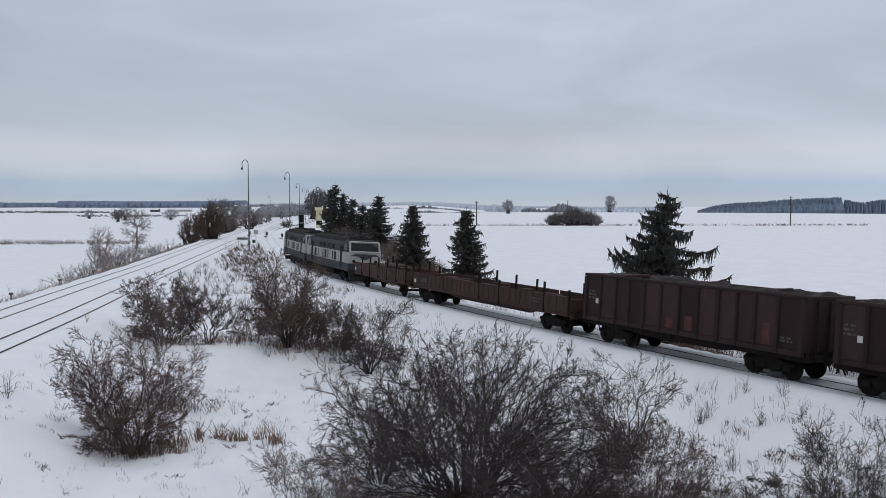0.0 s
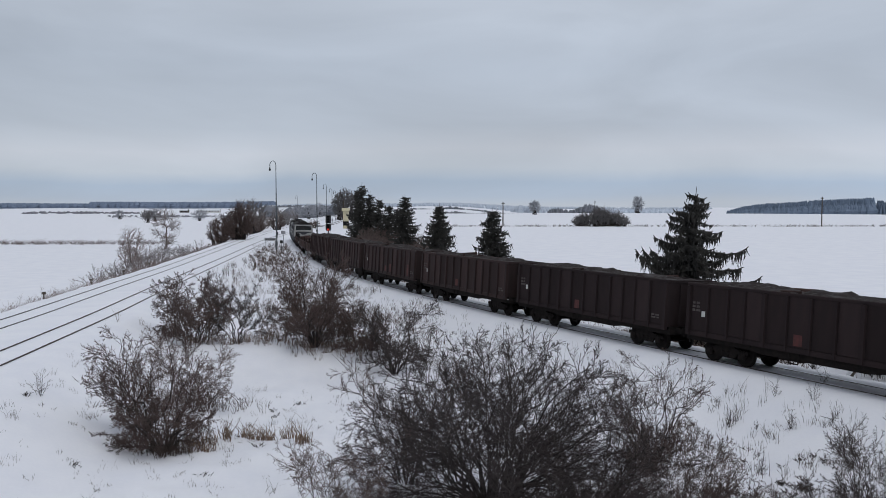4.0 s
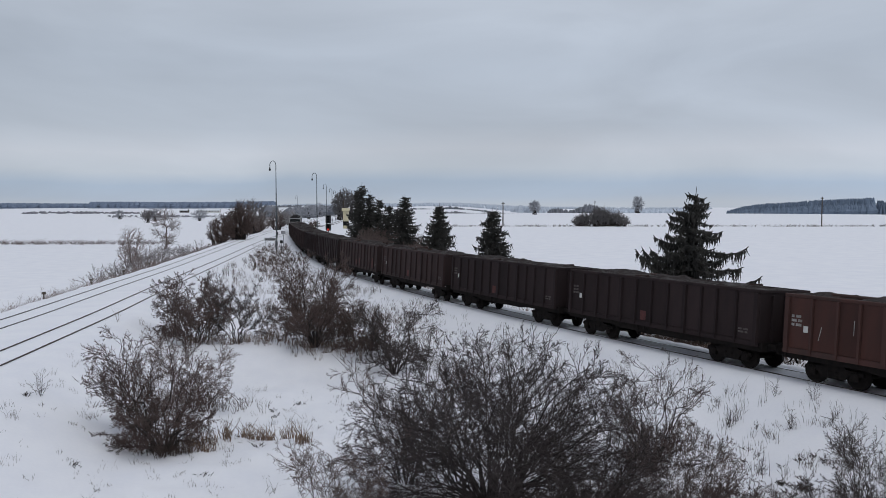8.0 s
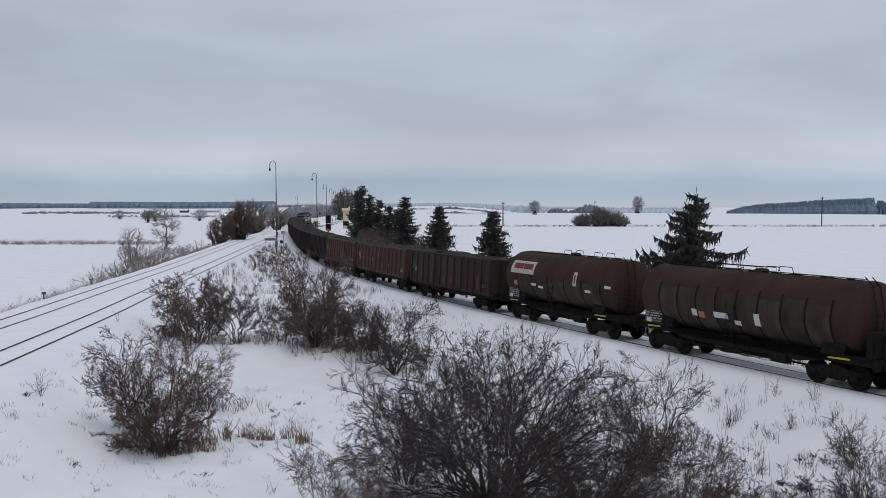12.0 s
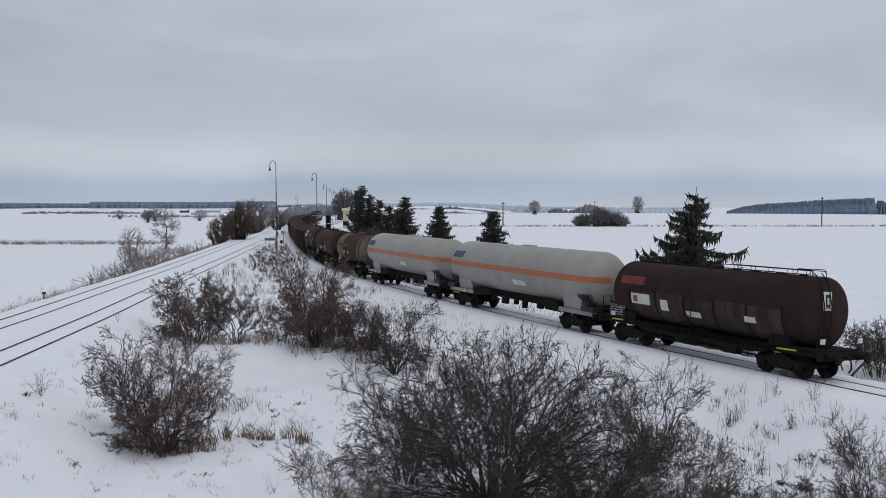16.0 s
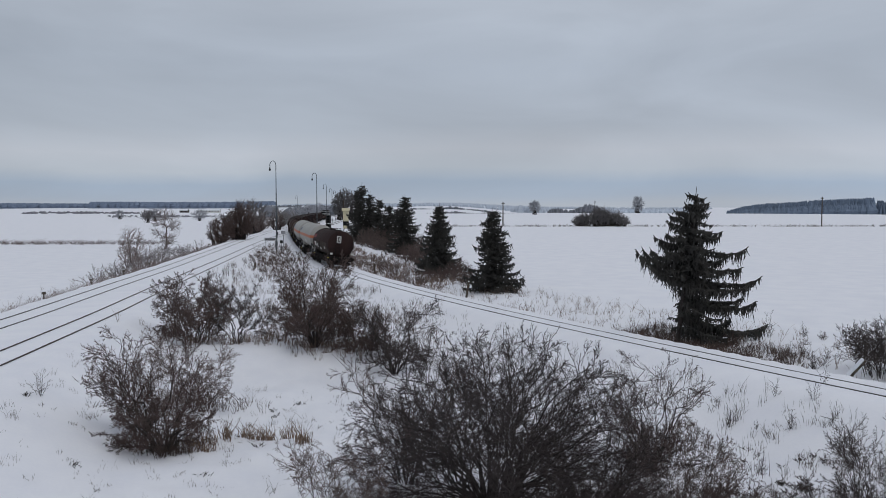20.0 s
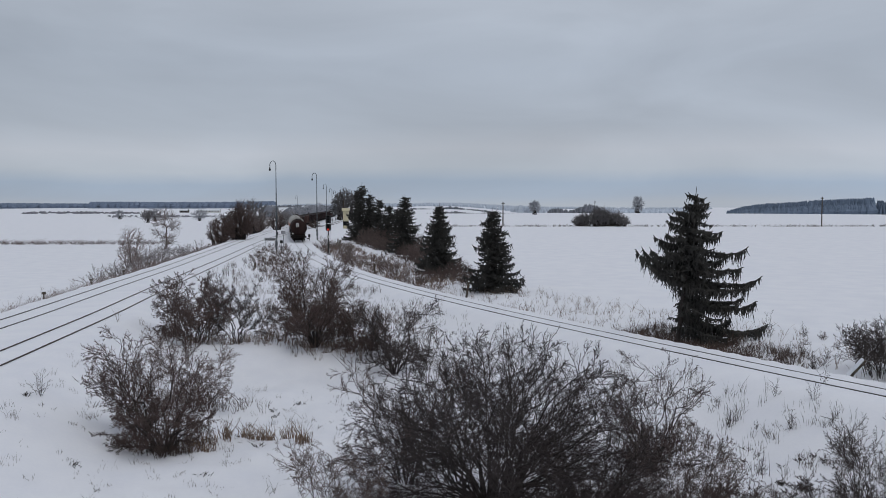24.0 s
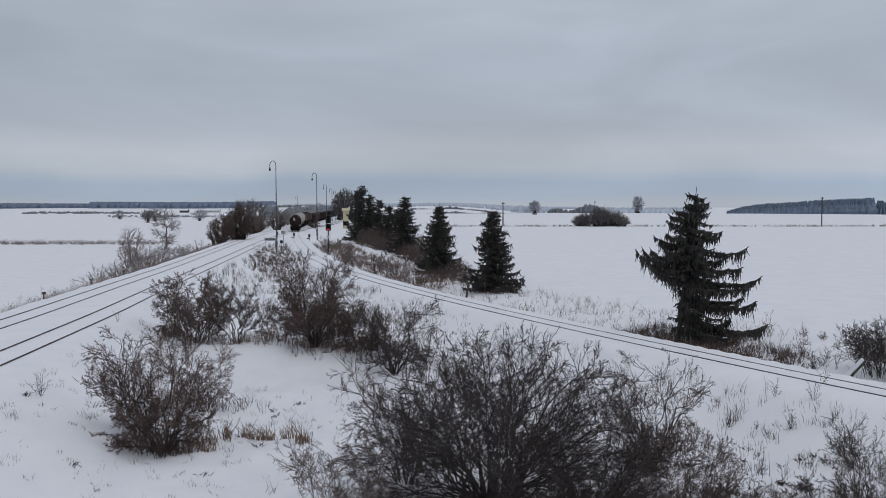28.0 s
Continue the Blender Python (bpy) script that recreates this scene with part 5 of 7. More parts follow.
def wooded(name, label, category, group, x, y, h, w, stems, seed, material, tips, radius, low=0.4, foot=0.15, share=0.3, side=3, least=0.0, start=0.0, arch=1.0, bark=None, inner=0.35):
    """A bare bush (many stems) or tree (one stem, clear up to start * h) with a rounded, airy crown."""
    rnd = np.random.RandomState(seed)
    ends = dome_tips(rnd, tips, w, h, low, inner)
    if stems > 1:
        seeds = ends[rnd.choice(len(ends), stems, False)] * np.array([1, 1, 0.6])
        near = np.argmin(((ends[:, None, :] * np.array([1, 1, 0.6]) - seeds[None]) ** 2).sum(2), 1)
    else:
        near = np.zeros(len(ends), int)
    t = thing(name, label, category, group, pose(x, y, gz(x, y) - 0.06))
    fine = []
    for k in range(stems):
        mine = ends[near == k]
        if not len(mine):
            continue
        c = mine.mean(0)
        flat = np.array([c[0], c[1], 0.0]) / w
        p0 = flat * w * foot * rnd.uniform(0.3, 1.2) + np.array([*rnd.normal(0, 0.03 * w, 2), 0.0])
        d = np.array([flat[0] * 0.8, flat[1] * 0.8, arch])
        d /= np.linalg.norm(d)
        segs = []
        if start:
            q = np.array([*rnd.normal(0, 0.02 * h, 2), start * h])
            r = radius * len(mine) ** 0.42
            m = p0 * 0.5 + q * 0.5 + np.array([*rnd.normal(0, 0.012 * h, 2), 0])
            segs += [(p0, m, r * 1.4, r * 1.1, 0), (m, q, r * 1.1, r, 0)]
            p0, d = q, np.array([0, 0, 1.0])
        ramify(rnd, p0, d, mine, radius, segs, 0, share)
        part("trunk" if stems == 1 else "stem", wood_mesh("stem", [s for s in segs if s[4] <= 1], bark or BARK, 5, least), None, t)
        fine += [s for s in segs if s[4] > 1]
    P, Q = np.array([s[0] for s in fine]), np.array([s[1] for s in fine])
    R, R2 = np.array([s[2] for s in fine]), np.array([s[3] for s in fine])
    R, R2 = np.maximum(R, least), np.maximum(R2, least * 0.8)
    slim = R < radius * 1.75
    v, f = tubes(P[~slim], Q[~slim], R[~slim], R2[~slim], 3)
    # the last twigs, and side twigs on them
    a, b, ra = P[slim], Q[slim], R[slim]
    A, B, RA = [a], [b], [ra]
    ln = np.linalg.norm(b - a, axis=1)[:, None]
    mean = float(np.median(ln))
    for _ in range(side):
        c = a + (b - a) * rnd.uniform(0.1, 1.0, (len(a), 1))
        A.append(c)
        B.append(c + (b - a) / (ln + 1e-6) * mean * rnd.uniform(0.2, 0.9, (len(a), 1)) + rnd.normal(0, 0.42, a.shape) * mean + np.array([0, 0, 0.12 * mean]))
        RA.append(ra * 0.8)
    A, B, RA = np.vstack(A), np.vstack(B), np.concatenate(RA)
    v2, f2 = strips(A, B, RA * 1.1, RA * 0.5)
    part("crown", array_mesh("crown", np.vstack([v, v2]), np.vstack([f, f2 + len(v)]), material), None, t)
    return t


def spruce(label, x, y, height, spread, seed, whorls=26, arms=7, ragged=0.25, least=0.02, foot=0.05, droop=0.35, power=0.75, limbs=(), lean=0, near=False):
    """A spruce: a straight trunk and arms hung with curtains of needled twigs, with gaps between them.
    limbs: long arms of their own, as (height share, degrees round the trunk, length, rise per metre)."""
    rnd = random.Random(seed)
    wood, green, snow = [], [], []
    rows = []
    for k in range(whorls * arms):
        f = foot + (0.97 - foot) * ((k + rnd.random()) / (whorls * arms)) ** 0.92
        ln = (spread * (1 - f) ** power + 0.1) * (1 - 1.9 * ragged * rnd.random() ** 1.6)
        if near:
            f = (int(f * 17) + rnd.uniform(0, 0.5)) / 17
        rows.append((f, k * 2.399 + rnd.uniform(-0.6, 0.6), ln, 0))
    if limbs:
        # thin out the arms where the trunk shows
        short = [(f, a, min(ln * 0.5, 0.9), 0) for f, a, ln, _ in rows if f < 0.47 and math.cos(a) < 0.3 and rnd.random() < 0.15]
        rows = [r for r in rows if not (r[0] < 0.47 and math.cos(r[1]) < 0.3) and not (r[0] < 0.52 and rnd.random() < (0.85 if math.sin(r[1]) < 0.25 else 0.4))] + short
    rows += [(f, radians(a), ln, rise) for f, a, ln, rise in limbs]
    for f, a, ln, rise in rows:
        z = height * f
        big = ln > spread * (1 - f) ** power
        out = Vector((math.cos(a), math.sin(a), 0))
        side = Vector((-out.y, out.x, 0))
        dip = droop * (0.55 if big else 1.0) * rnd.uniform(0.4, 1.25) * (1.15 - f) if f < 0.78 else -0.5 * rnd.random() - 0.15
        n = max(3, int(ln / 0.24))
        p = Vector((0, 0, z))
        for i in range(n):
            g = (i + 1) / n
            q = Vector((0, 0, z)) + out * ln * g + side * math.sin(g * 3 + a) * 0.05 * ln + Vector((0, 0, -dip * ln * (1.2 * g - 0.72 * g ** 3) + (0.10 * ln * g ** 5 if big else 0) + (rnd.uniform(-0.06, 0.06) if near else 0) + rise * ln * (1.5 * g - 0.5 * g * g)))
            wood.append((p[:], q[:], 0.035 * (1.2 - g), 0.035 * (1.1 - g), 0))
            w = 0.05 * (1.15 - 0.6 * g) * (1 if ln > 0.6 else 0.6)
            green.append((p[:], q[:], w, w * 0.8, 0))
            for s in (-1, 1):
                for m in range(5 if near and big else 3):
                    tl = (0.16 + (0.55 if big else 0.40) * (1 - g)) * min(1.0, ln) * rnd.uniform(0.4, 1.3)
                    c = p.lerp(q, rnd.random())
                    e = c + (side * s * rnd.uniform(0.3, 1.0) + out * rnd.uniform(0.0, 0.9) + Vector((0, 0, rnd.uniform(-0.7, 0.3)))) * tl
                    green.append((c[:], e[:], 0.04, 0.01, 0 if near else 9))
                    for _ in range(4 if near else 2):
                        h = c.lerp(e, rnd.uniform(0.0, 1.0))
                        drop = rnd.uniform(0.1, 1.15 if big else 0.6 if near else 0.45) * (0.55 + 0.6 * math.sin(9 * g + 5 * a) ** 2 if near else 1) * min(1.0, 0.35 + ln * 0.25) * (1.15 - 0.4 * g)
                        green.append((h[:], (h + Vector((rnd.gauss(0, 0.14 if near else 0.3), rnd.gauss(0, 0.14 if near else 0.3), -rnd.uniform(0.1, 1.0))) * drop)[:], 0.028 if near else 0.042, 0.012, 9))
            if rnd.random() < (0.05 if near else 0.10) and 0.08 < f < 0.9 and g > 0.3:
                snow.append(((p + Vector((0, 0, 0.05)))[:], (q + Vector((0, 0, 0.045)))[:], 0.035, 0.02, 0))
            p = q
        green.append((p[:], (p + out * 0.13 + Vector((0, 0, rnd.uniform(0.02, 0.2))))[:], 0.05, 0.008, 0))
    green.append(((0, 0, height * 0.92), (0, 0, height * 1.04), 0.05, 0.008, 0))
    t = thing("spruce_tree", label, "tree", "spruces", pose(x, y, gz(x, y) - 0.1, 0, lean, 0))
    tr = Geo().lathe([(-0.1, 0.024 * height), (0.3, 0.019 * height), (height * 0.5, 0.011 * height), (height * 0.98, 0.012), (height, 0.0)], "z", 10)
    part("trunk", tr, BARK, t)
    part("limb_wood", wood_mesh("limb_wood", wood, BARK, 3, 0.008), None, t)
    part("crown", wood_mesh("crown", green, SPRUCE, 3, least * 0.6), None, t)
    if snow:
        part("snow_flecks", wood_mesh("snow_flecks", snow, SNOW_CAP, 3, 0.01), None, t, "patches of snow on the branches")
    return t


def blades(name, label, spots, material, height=(0.3, 0.7), per=(5, 11), radius=0.006, splay=0.35, seed=1, category="grass"):
    """Dry stalks in tufts over many spots: one object."""
    rnd = np.random.RandomState(seed)
    spots = np.asarray(spots, float)
    z = ground_z(spots[:, 0], spots[:, 1])
    P, Q = [], []
    for (x, y), h in zip(spots, z):
        n = rnd.randint(*per)
        k = rnd.uniform(0.6, 1.2)
        b = np.stack([x + rnd.normal(0, 0.09, n), y + rnd.normal(0, 0.09, n), np.full(n, h - 0.04)], 1)
        l = rnd.uniform(*height, n) * k
        d = np.stack([rnd.normal(0, splay, n), rnd.normal(0, splay, n), np.ones(n)], 1)
        P.append(b)
        Q.append(b + d * l[:, None])
    P, Q = np.vstack(P), np.vstack(Q)
    mid = (P + Q) / 2
    r = np.full(len(P), radius)
    bend = Q - P
    tip = Q + np.stack([bend[:, 0] * 0.25, bend[:, 1] * 0.25, -0.1 * abs(bend[:, 2])], 1) + rnd.normal(0, 0.02, Q.shape)
    v, f = strips(np.vstack([P, mid]), np.vstack([mid, tip]), np.concatenate([r, r * 0.9]) * 1.2, np.concatenate([r * 0.9, r * 0.3]) * 1.2)
    return tagged(new(name, array_mesh(name, v, f, material)), label, category, kind="stuff")


def scatter(n, x0, x1, y0, y1, seed, keep=None, clear=2.3):
    """Random plan spots in a rectangle, off the tracks."""
    rnd = np.random.RandomState(seed)
    x, y = rnd.uniform(x0, x1, n), rnd.uniform(y0, y1, n)
    ok = (abs(side_of(BRANCH, x, y)) > clear) & (side_of(TRACK_B, x, y) > 2.4)
    if keep is not None:
        ok &= keep(x, y)
    return np.stack([x[ok], y[ok]], 1)


def clumped(x, y, size, seed, level):
    return waves(x, y, size, seed) > level


# spruces beside the branch
spruce("tall ragged dark green spruce beside the curved track", 13.2, 46.9, 8.8, 3.3, 3, whorls=28, arms=7, ragged=0.55, least=0.022, foot=0.10, droop=0.55, power=0.62, lean=6, near=True,
       limbs=((0.41, 178, 2.9, 0.55), (0.43, 196, 2.3, 0.55), (0.46, 160, 2.5, 0.45), (0.52, 188, 2.2, 0.3), (0.56, 170, 1.9, 0.2), (0.63, -5, 3.1, 0.12), (0.58, 20, 2.3, 0), (0.55, -12, 2.9, 0), (0.46, 4, 4.3, 0.06), (0.46, -15, 3.3, 0), (0.43, 28, 3.0, 0), (0.36, -8, 3.9, 0), (0.34, 14, 3.8, 0), (0.32, -24, 3.0, 0), (0.235, 3, 5.0, 0), (0.225, -12, 4.5, 0), (0.23, 25, 3.6, 0), (0.66, 150, 2.0, 0.1), (0.72, 10, 1.8, 0.2), (0.76, 185, 1.4, 0.2), (0.70, 200, 1.6, 0.1), (0.52, 60, 2.2, 0), (0.37, 60, 2.6, 0), (0.25, 50, 2.8, 0), (0.42, -50, 2.4, 0), (0.30, -55, 2.6, 0), (0.17, -45, 2.8, 0), (0.60, -60, 1.8, 0), (0.68, 70, 1.7, 0)))
spruce("dense dark green spruce beside the curved track", 4.3, 72.5, 7.2, 2.9, 8, whorls=25, arms=8, foot=0.02, power=0.72)
spruce("dark green spruce in brown scrub by the track", -0.4, 90, 7.5, 2.8, 9, whorls=24, arms=8, foot=0.02, least=0.028, power=0.7)
spruce("dark green spruce in brown scrub by the track", -5.7, 126, 8.9, 3.5, 10, whorls=20, arms=8, foot=0.02, least=0.035, power=0.6)
for k, (x, y, h, w) in enumerate(((-16.2, 168, 11.6, 4.0), (-14.3, 165, 9.8, 3.6), (-17.9, 176, 10.8, 3.6), (-12.2, 160, 8.6, 3.4), (-9.9, 155, 7.4, 3.2), (-8.0, 148, 6.8, 3.0))):
    spruce("dark spruce of the group by the station", x, y, h, w, 30 + k, whorls=16, arms=7, foot=0.02, least=0.042, power=0.6)


# bushes of the low ground between the tracks
def offshoots(rnd, pts, rad, per, f0, f1, length, angle, n, lift, wander, thin, inside=None):
    """Side branches of many branches at once. pts: (m, k, 3) lines, rad: (m, k) radii; per of them on each."""
    m, k = rad.shape
    f = (np.arange(per)[None] + rnd.uniform(0.1, 0.9, (m, per))) / per
    f = (f0 + (f1 - f0) * f) * (k - 1)
    i = np.minimum(f.astype(int), k - 2)
    g = (f - i)[..., None]
    row = np.arange(m)[:, None]
    p = (pts[row, i] * (1 - g) + pts[row, i + 1] * g).reshape(-1, 3)
    d = (pts[row, i + 1] - pts[row, i]).reshape(-1, 3)
    r = (rad[row, i] * thin).ravel()
    d /= np.linalg.norm(d, axis=1, keepdims=True) + 1e-9
    whole = np.linalg.norm(np.diff(pts, axis=1), axis=2).sum(1)
    ln = (whole[:, None] * rnd.uniform(*length, (m, per)) * (1.25 - 0.75 * f / (k - 1))).ravel()
    u = rnd.normal(0, 1, d.shape)
    u -= d * (u * d).sum(1, keepdims=True)
    u /= np.linalg.norm(u, axis=1, keepdims=True) + 1e-9
    a = np.radians(rnd.uniform(*angle, len(d)))[:, None]
    d = d * np.cos(a) + u * np.sin(a)
    if inside is not None:
        ln = np.where(inside(p + d * ln[:, None]), ln, ln * 0.45)
    line, rr = [p], [r]
    for j in range(n):
        d = d + rnd.normal(0, wander, d.shape) + np.array([0, 0, lift])
        d /= np.linalg.norm(d, axis=1, keepdims=True)
        p = p + d * (ln / n)[:, None]
        line.append(p)
        rr.append(r * (1 - 0.7 * (j + 1) / n))
    return np.stack(line, 1), np.stack(rr, 1)


def line_sticks(pts, rad):
    """Lines as single sticks: start, end and both radii."""
    return pts[:, :-1].reshape(-1, 3), pts[:, 1:].reshape(-1, 3), rad[:, :-1].ravel(), rad[:, 1:].ravel()


def willow(label, x, y, h, w, stems, seed, m, low=0.3, foot=0.08, arch=0.35, level=(0.12, 1.0), r0=0.026, least=0.003, per=(8, 6, 4), reach=(0.8, 1.03), sub=(0.20, 0.42), crook=0.03, lobes=0.08, lean=(0, 0), start=0.34, group="bushes"):
    """A bare bush: stems fan out from one stool and part into side branches, twigs and fine twig ends inside a lobed round crown.
    low: height share of the crown's widest place; level: sines of the lowest and highest stem; arch: how upright the stems start."""
    rnd = np.random.RandomState(seed)
    ph = rnd.uniform(0, 6.283, 3)
    mid, up, down = h * low, h * (1 - low), max(h * low, 0.3) * 1.15

    def inside(p, k=1.04):
        a, e = np.arctan2(p[:, 1], p[:, 0]), p[:, 2] / h
        lobe = 1 + lobes * (np.sin(3 * a + ph[0] + 3 * e) + np.sin(5 * a + ph[1] - 5 * e) + np.sin(7 * a + ph[2] + 9 * e)) / 1.8
        z = p[:, 2] - mid
        rho = np.hypot(p[:, 0] - lean[0] * p[:, 2], p[:, 1] - lean[1] * p[:, 2]) / w
        return rho ** 2.6 + abs(z / np.where(z > 0, up, down)) ** 2.6 < (k * lobe) ** 2.6

    q = np.arange(stems)
    az = q * 2.399 + rnd.uniform(-0.4, 0.4, stems)
    el = np.arcsin(level[0] + (level[1] - level[0]) * ((q * 0.7549) % 1.0 + rnd.uniform(0, 0.04, stems)) / 1.04)
    out = np.stack([np.cos(az), np.sin(az), 0 * az], 1)
    zed = np.array([0, 0, 1.0])
    d = out * np.cos(el)[:, None] + zed * np.sin(el)[:, None] + np.array([lean[0], lean[1], 0])
    # how far each stem may go before it leaves the crown
    t = np.full(stems, 0.1)
    for _ in range(80):
        t = np.where(inside(d * (t + 0.1)[:, None], 1.0), t + 0.1, t)
    p = out * (foot * w * np.sqrt(rnd.uniform(0, 1, stems)))[:, None]
    end = d * (t * rnd.uniform(*reach, stems))[:, None]
    ctrl = p + (zed * (0.5 + arch) + d * (1 - arch)) * 0.42 * np.linalg.norm(end, axis=1)[:, None]
    line, K = [], 10
    for i in range(K):
        g = i / (K - 1)
        bow = (1 - g) ** 2 * p + 2 * g * (1 - g) * ctrl + g * g * end
        line.append(bow + (rnd.normal(0, crook, p.shape) * t[:, None] * min(1, 3 * g) if 0 < i else 0))
    pts = np.stack(line, 1)
    rad = (r0 * rnd.uniform(0.6, 1.15, stems))[:, None] * (1 - 0.78 * np.linspace(0, 1, K))[None]
    th = thing("willow_bush", label, "bush", group, pose(x, y, gz(x, y) - 0.06))
    for k in range(stems):
        part("stem", array_mesh("stem", *tubes(*line_sticks(pts[k:k + 1], rad[k:k + 1]), 5), BARK), None, th)
    P1, R1 = offshoots(rnd, pts, rad, per[0], start, 1.0, sub, (18, 50), 5, 0.05, 0.13, 0.62, inside)
    R1 = np.maximum(R1, least * 1.6)
    P2, R2 = offshoots(rnd, P1, R1, per[1], 0.2, 1.0, (0.25, 0.55), (22, 60), 3, 0.05, 0.18, 0.6, inside)
    R2 = np.maximum(R2, least * 1.15)
    P3, R3 = offshoots(rnd, P2, R2, per[2], 0.15, 1.0, (0.3, 0.7), (25, 65), 1, 0.05, 0.2, 0.7, inside)
    R3 = np.maximum(R3, least)
    v, f = tubes(*line_sticks(P1, R1), 3)
    for P, R in ((P2, R2), (P3, R3)):
        v2, f2 = strips(*line_sticks(P, R * 1.15))
        f = np.vstack([f, f2 + len(v)])
        v = np.vstack([v, v2])
    keep = v[:, 2] > 0.0
    part("crown", array_mesh("crown", v, f[keep[f].all(1)], m), None, th)
    return th


willow("large dark bare willow bush with many stems in the snow", 1.4, 23.6, 5.5, 4.6, 96, 41, TWIG_WILLOW, 0.34, 0.08, 0.2, (0.16, 1.0), 0.036, 0.0047, (10, 6, 5), sub=(0.18, 0.36), start=0.34)
willow("dark bare willow bush beside the large one", -1.2, 26.2, 5.0, 2.5, 22, 63, TWIG_DARK, 0.5, 0.1, 0.4, (0.3, 1.0), 0.026, 0.0046, (9, 6, 4))
willow("spreading bare willow bush beside the large one", 4.2, 23.2, 3.6, 2.5, 40, 64, TWIG_WILLOW, 0.4, 0.15, 0.3, (0.25, 1.0), 0.032, 0.0046, (8, 6, 4))
willow("low brown willow bush in front of the large one", -2.9, 22.4, 2.6, 2.0, 34, 67, TWIG_RED, 0.5, 0.5, 0.4, (0.3, 1.0), 0.012, 0.0036, (8, 6, 4))
willow("round grey-brown bare bush standing in the snowy hollow", -10.25, 30.3, 5.2, 2.4, 48, 42, TWIG_DARK, 0.52, 0.14, 0.1, (0.2, 1.0), 0.030, 0.005, (10, 7, 5), lean=(-0.1, 0), sub=(0.18, 0.4))
willow("upright bare bush behind the round one", -11.3, 30.9, 5.3, 1.25, 14, 70, TWIG_DARK, 0.65, 0.15, 0.5, (0.75, 1.0), 0.026, 0.005, (9, 7, 5))
willow("pale brown bare bush beside the snowy hollow", -11.0, 36.8, 3.4, 2.15, 28, 60, TWIG_PALE, 0.5, 0.4, 0.3, (0.15, 1.0), 0.014, 0.0048, (9, 6, 4))
willow("dark dense bare bush on the snowy bank", -14.5, 48.3, 4.3, 2.5, 50, 43, TWIG_DARK, 0.5, 0.35, 0.4, (0.2, 1.0), 0.020, 0.0072, (10, 7, 5))
willow("dark upright bare bush on the snowy bank", -12.0, 48.6, 5.3, 2.1, 12, 61, TWIG, 0.6, 0.12, 0.5, (0.6, 1.0), 0.036, 0.0065, (10, 7, 5))
willow("red-brown bare bush on the snowy bank", -7.4, 47.6, 5.9, 2.4, 44, 44, TWIG_DARK, 0.65, 0.10, 0.3, (0.5, 1.0), 0.032, 0.0068, (10, 7, 5))
willow("low red-brown bush on the snowy bank", -6.1, 48.6, 3.5, 1.9, 42, 68, TWIG_RED, 0.5, 0.4, 0.4, (0.3, 1.0), 0.014, 0.0065, (9, 6, 4))
willow("dark bare bush with a short trunk on the bank", -2.6, 44.6, 5.2, 2.5, 18, 45, TWIG, 0.6, 0.06, 0.4, (0.35, 1.0), 0.05, 0.0062, (11, 8, 5))
willow("low brown bush on the snowy bank", -4.5, 46.6, 3.0, 1.8, 38, 46, TWIG_DARK, 0.45, 0.35, 0.4, (0.2, 1.0), 0.014, 0.0065, (9, 6, 4))
willow("low brown bush at the bank's edge", -9.6, 49.6, 2.6, 1.8, 20, 65, TWIG_RED, 0.5, 0.5, 0.5, (0.4, 1.0), 0.012, 0.006, (8, 6, 3))
willow("upright red-brown bare bush on the snowy slope", 6.85, 27.4, 4.3, 1.75, 44, 47, TWIG_DARK, 0.7, 0.08, 0.2, (0.5, 1.0), 0.024, 0.0042, (8, 6, 4), sub=(0.15, 0.32))
willow("low brown bush at the foot of the slope", 6.9, 24.0, 2.6, 1.9, 50, 62, TWIG_RED, 0.5, 0.5, 0.4, (0.3, 1.0), 0.010, 0.0038, (8, 6, 4))
willow("round bare bush beyond the curved track", 20.0, 37.6, 2.7, 2.3, 80, 48, TWIG, 0.45, 0.4, 0.5, (0.4, 1.0), 0.012, 0.0046, (8, 5, 3), start=0.12)
willow("bare bush at the edge of the slope", 12.4, 23.2, 3.3, 1.7, 34, 49, TWIG, 0.6, 0.35, 0.6, (0.6, 1.0), 0.013, 0.0038, (7, 5, 3))
willow("thin bare bush at the edge of the slope", 11.2, 21.0, 2.3, 1.4, 24, 52, TWIG, 0.6, 0.4, 0.6, (0.6, 1.0), 0.010, 0.0036, (7, 5, 3))
willow("low bare bush at the foot of the slope", 8.1, 22.2, 1.7, 1.6, 34, 71, TWIG_DARK, 0.5, 0.5, 0.5, (0.4, 1.0), 0.010, 0.0036, (7, 5, 3))
willow("thin low bare bush on the trodden slope", 10.6, 22.4, 1.7, 1.3, 20, 72, TWIG, 0.5, 0.5, 0.6, (0.5, 1.0), 0.010, 0.0036, (6, 5, 3))
willow("low bare bush on the trodden slope", 9.2, 20.4, 1.8, 1.4, 26, 69, TWIG, 0.5, 0.5, 0.5, (0.4, 1.0), 0.009, 0.0036, (7, 5, 3))
for x, y, h, w, k in ((7.6, 41.0, 1.2, 0.3, 50), (-15.3, 31.5, 1.2, 0.7, 51), (10.6, 27.5, 0.9, 0.3, 53), (10.9, 31.5, 0.9, 0.3, 54), (9.6, 23.2, 0.8, 0.35, 55), (12.6, 30.0, 0.9, 0.25, 56), (-9.0, 61, 1.6, 0.8, 57), (1.2, 47.0, 1.2, 0.5, 58), (18.4, 47.0, 1.6, 0.35, 59)):
    shrub("sapling", "small bare sapling standing in the snow", x, y, h, w, 7, k, TWIG, top_level=1, thick=0.012, group="saplings", kids=4)

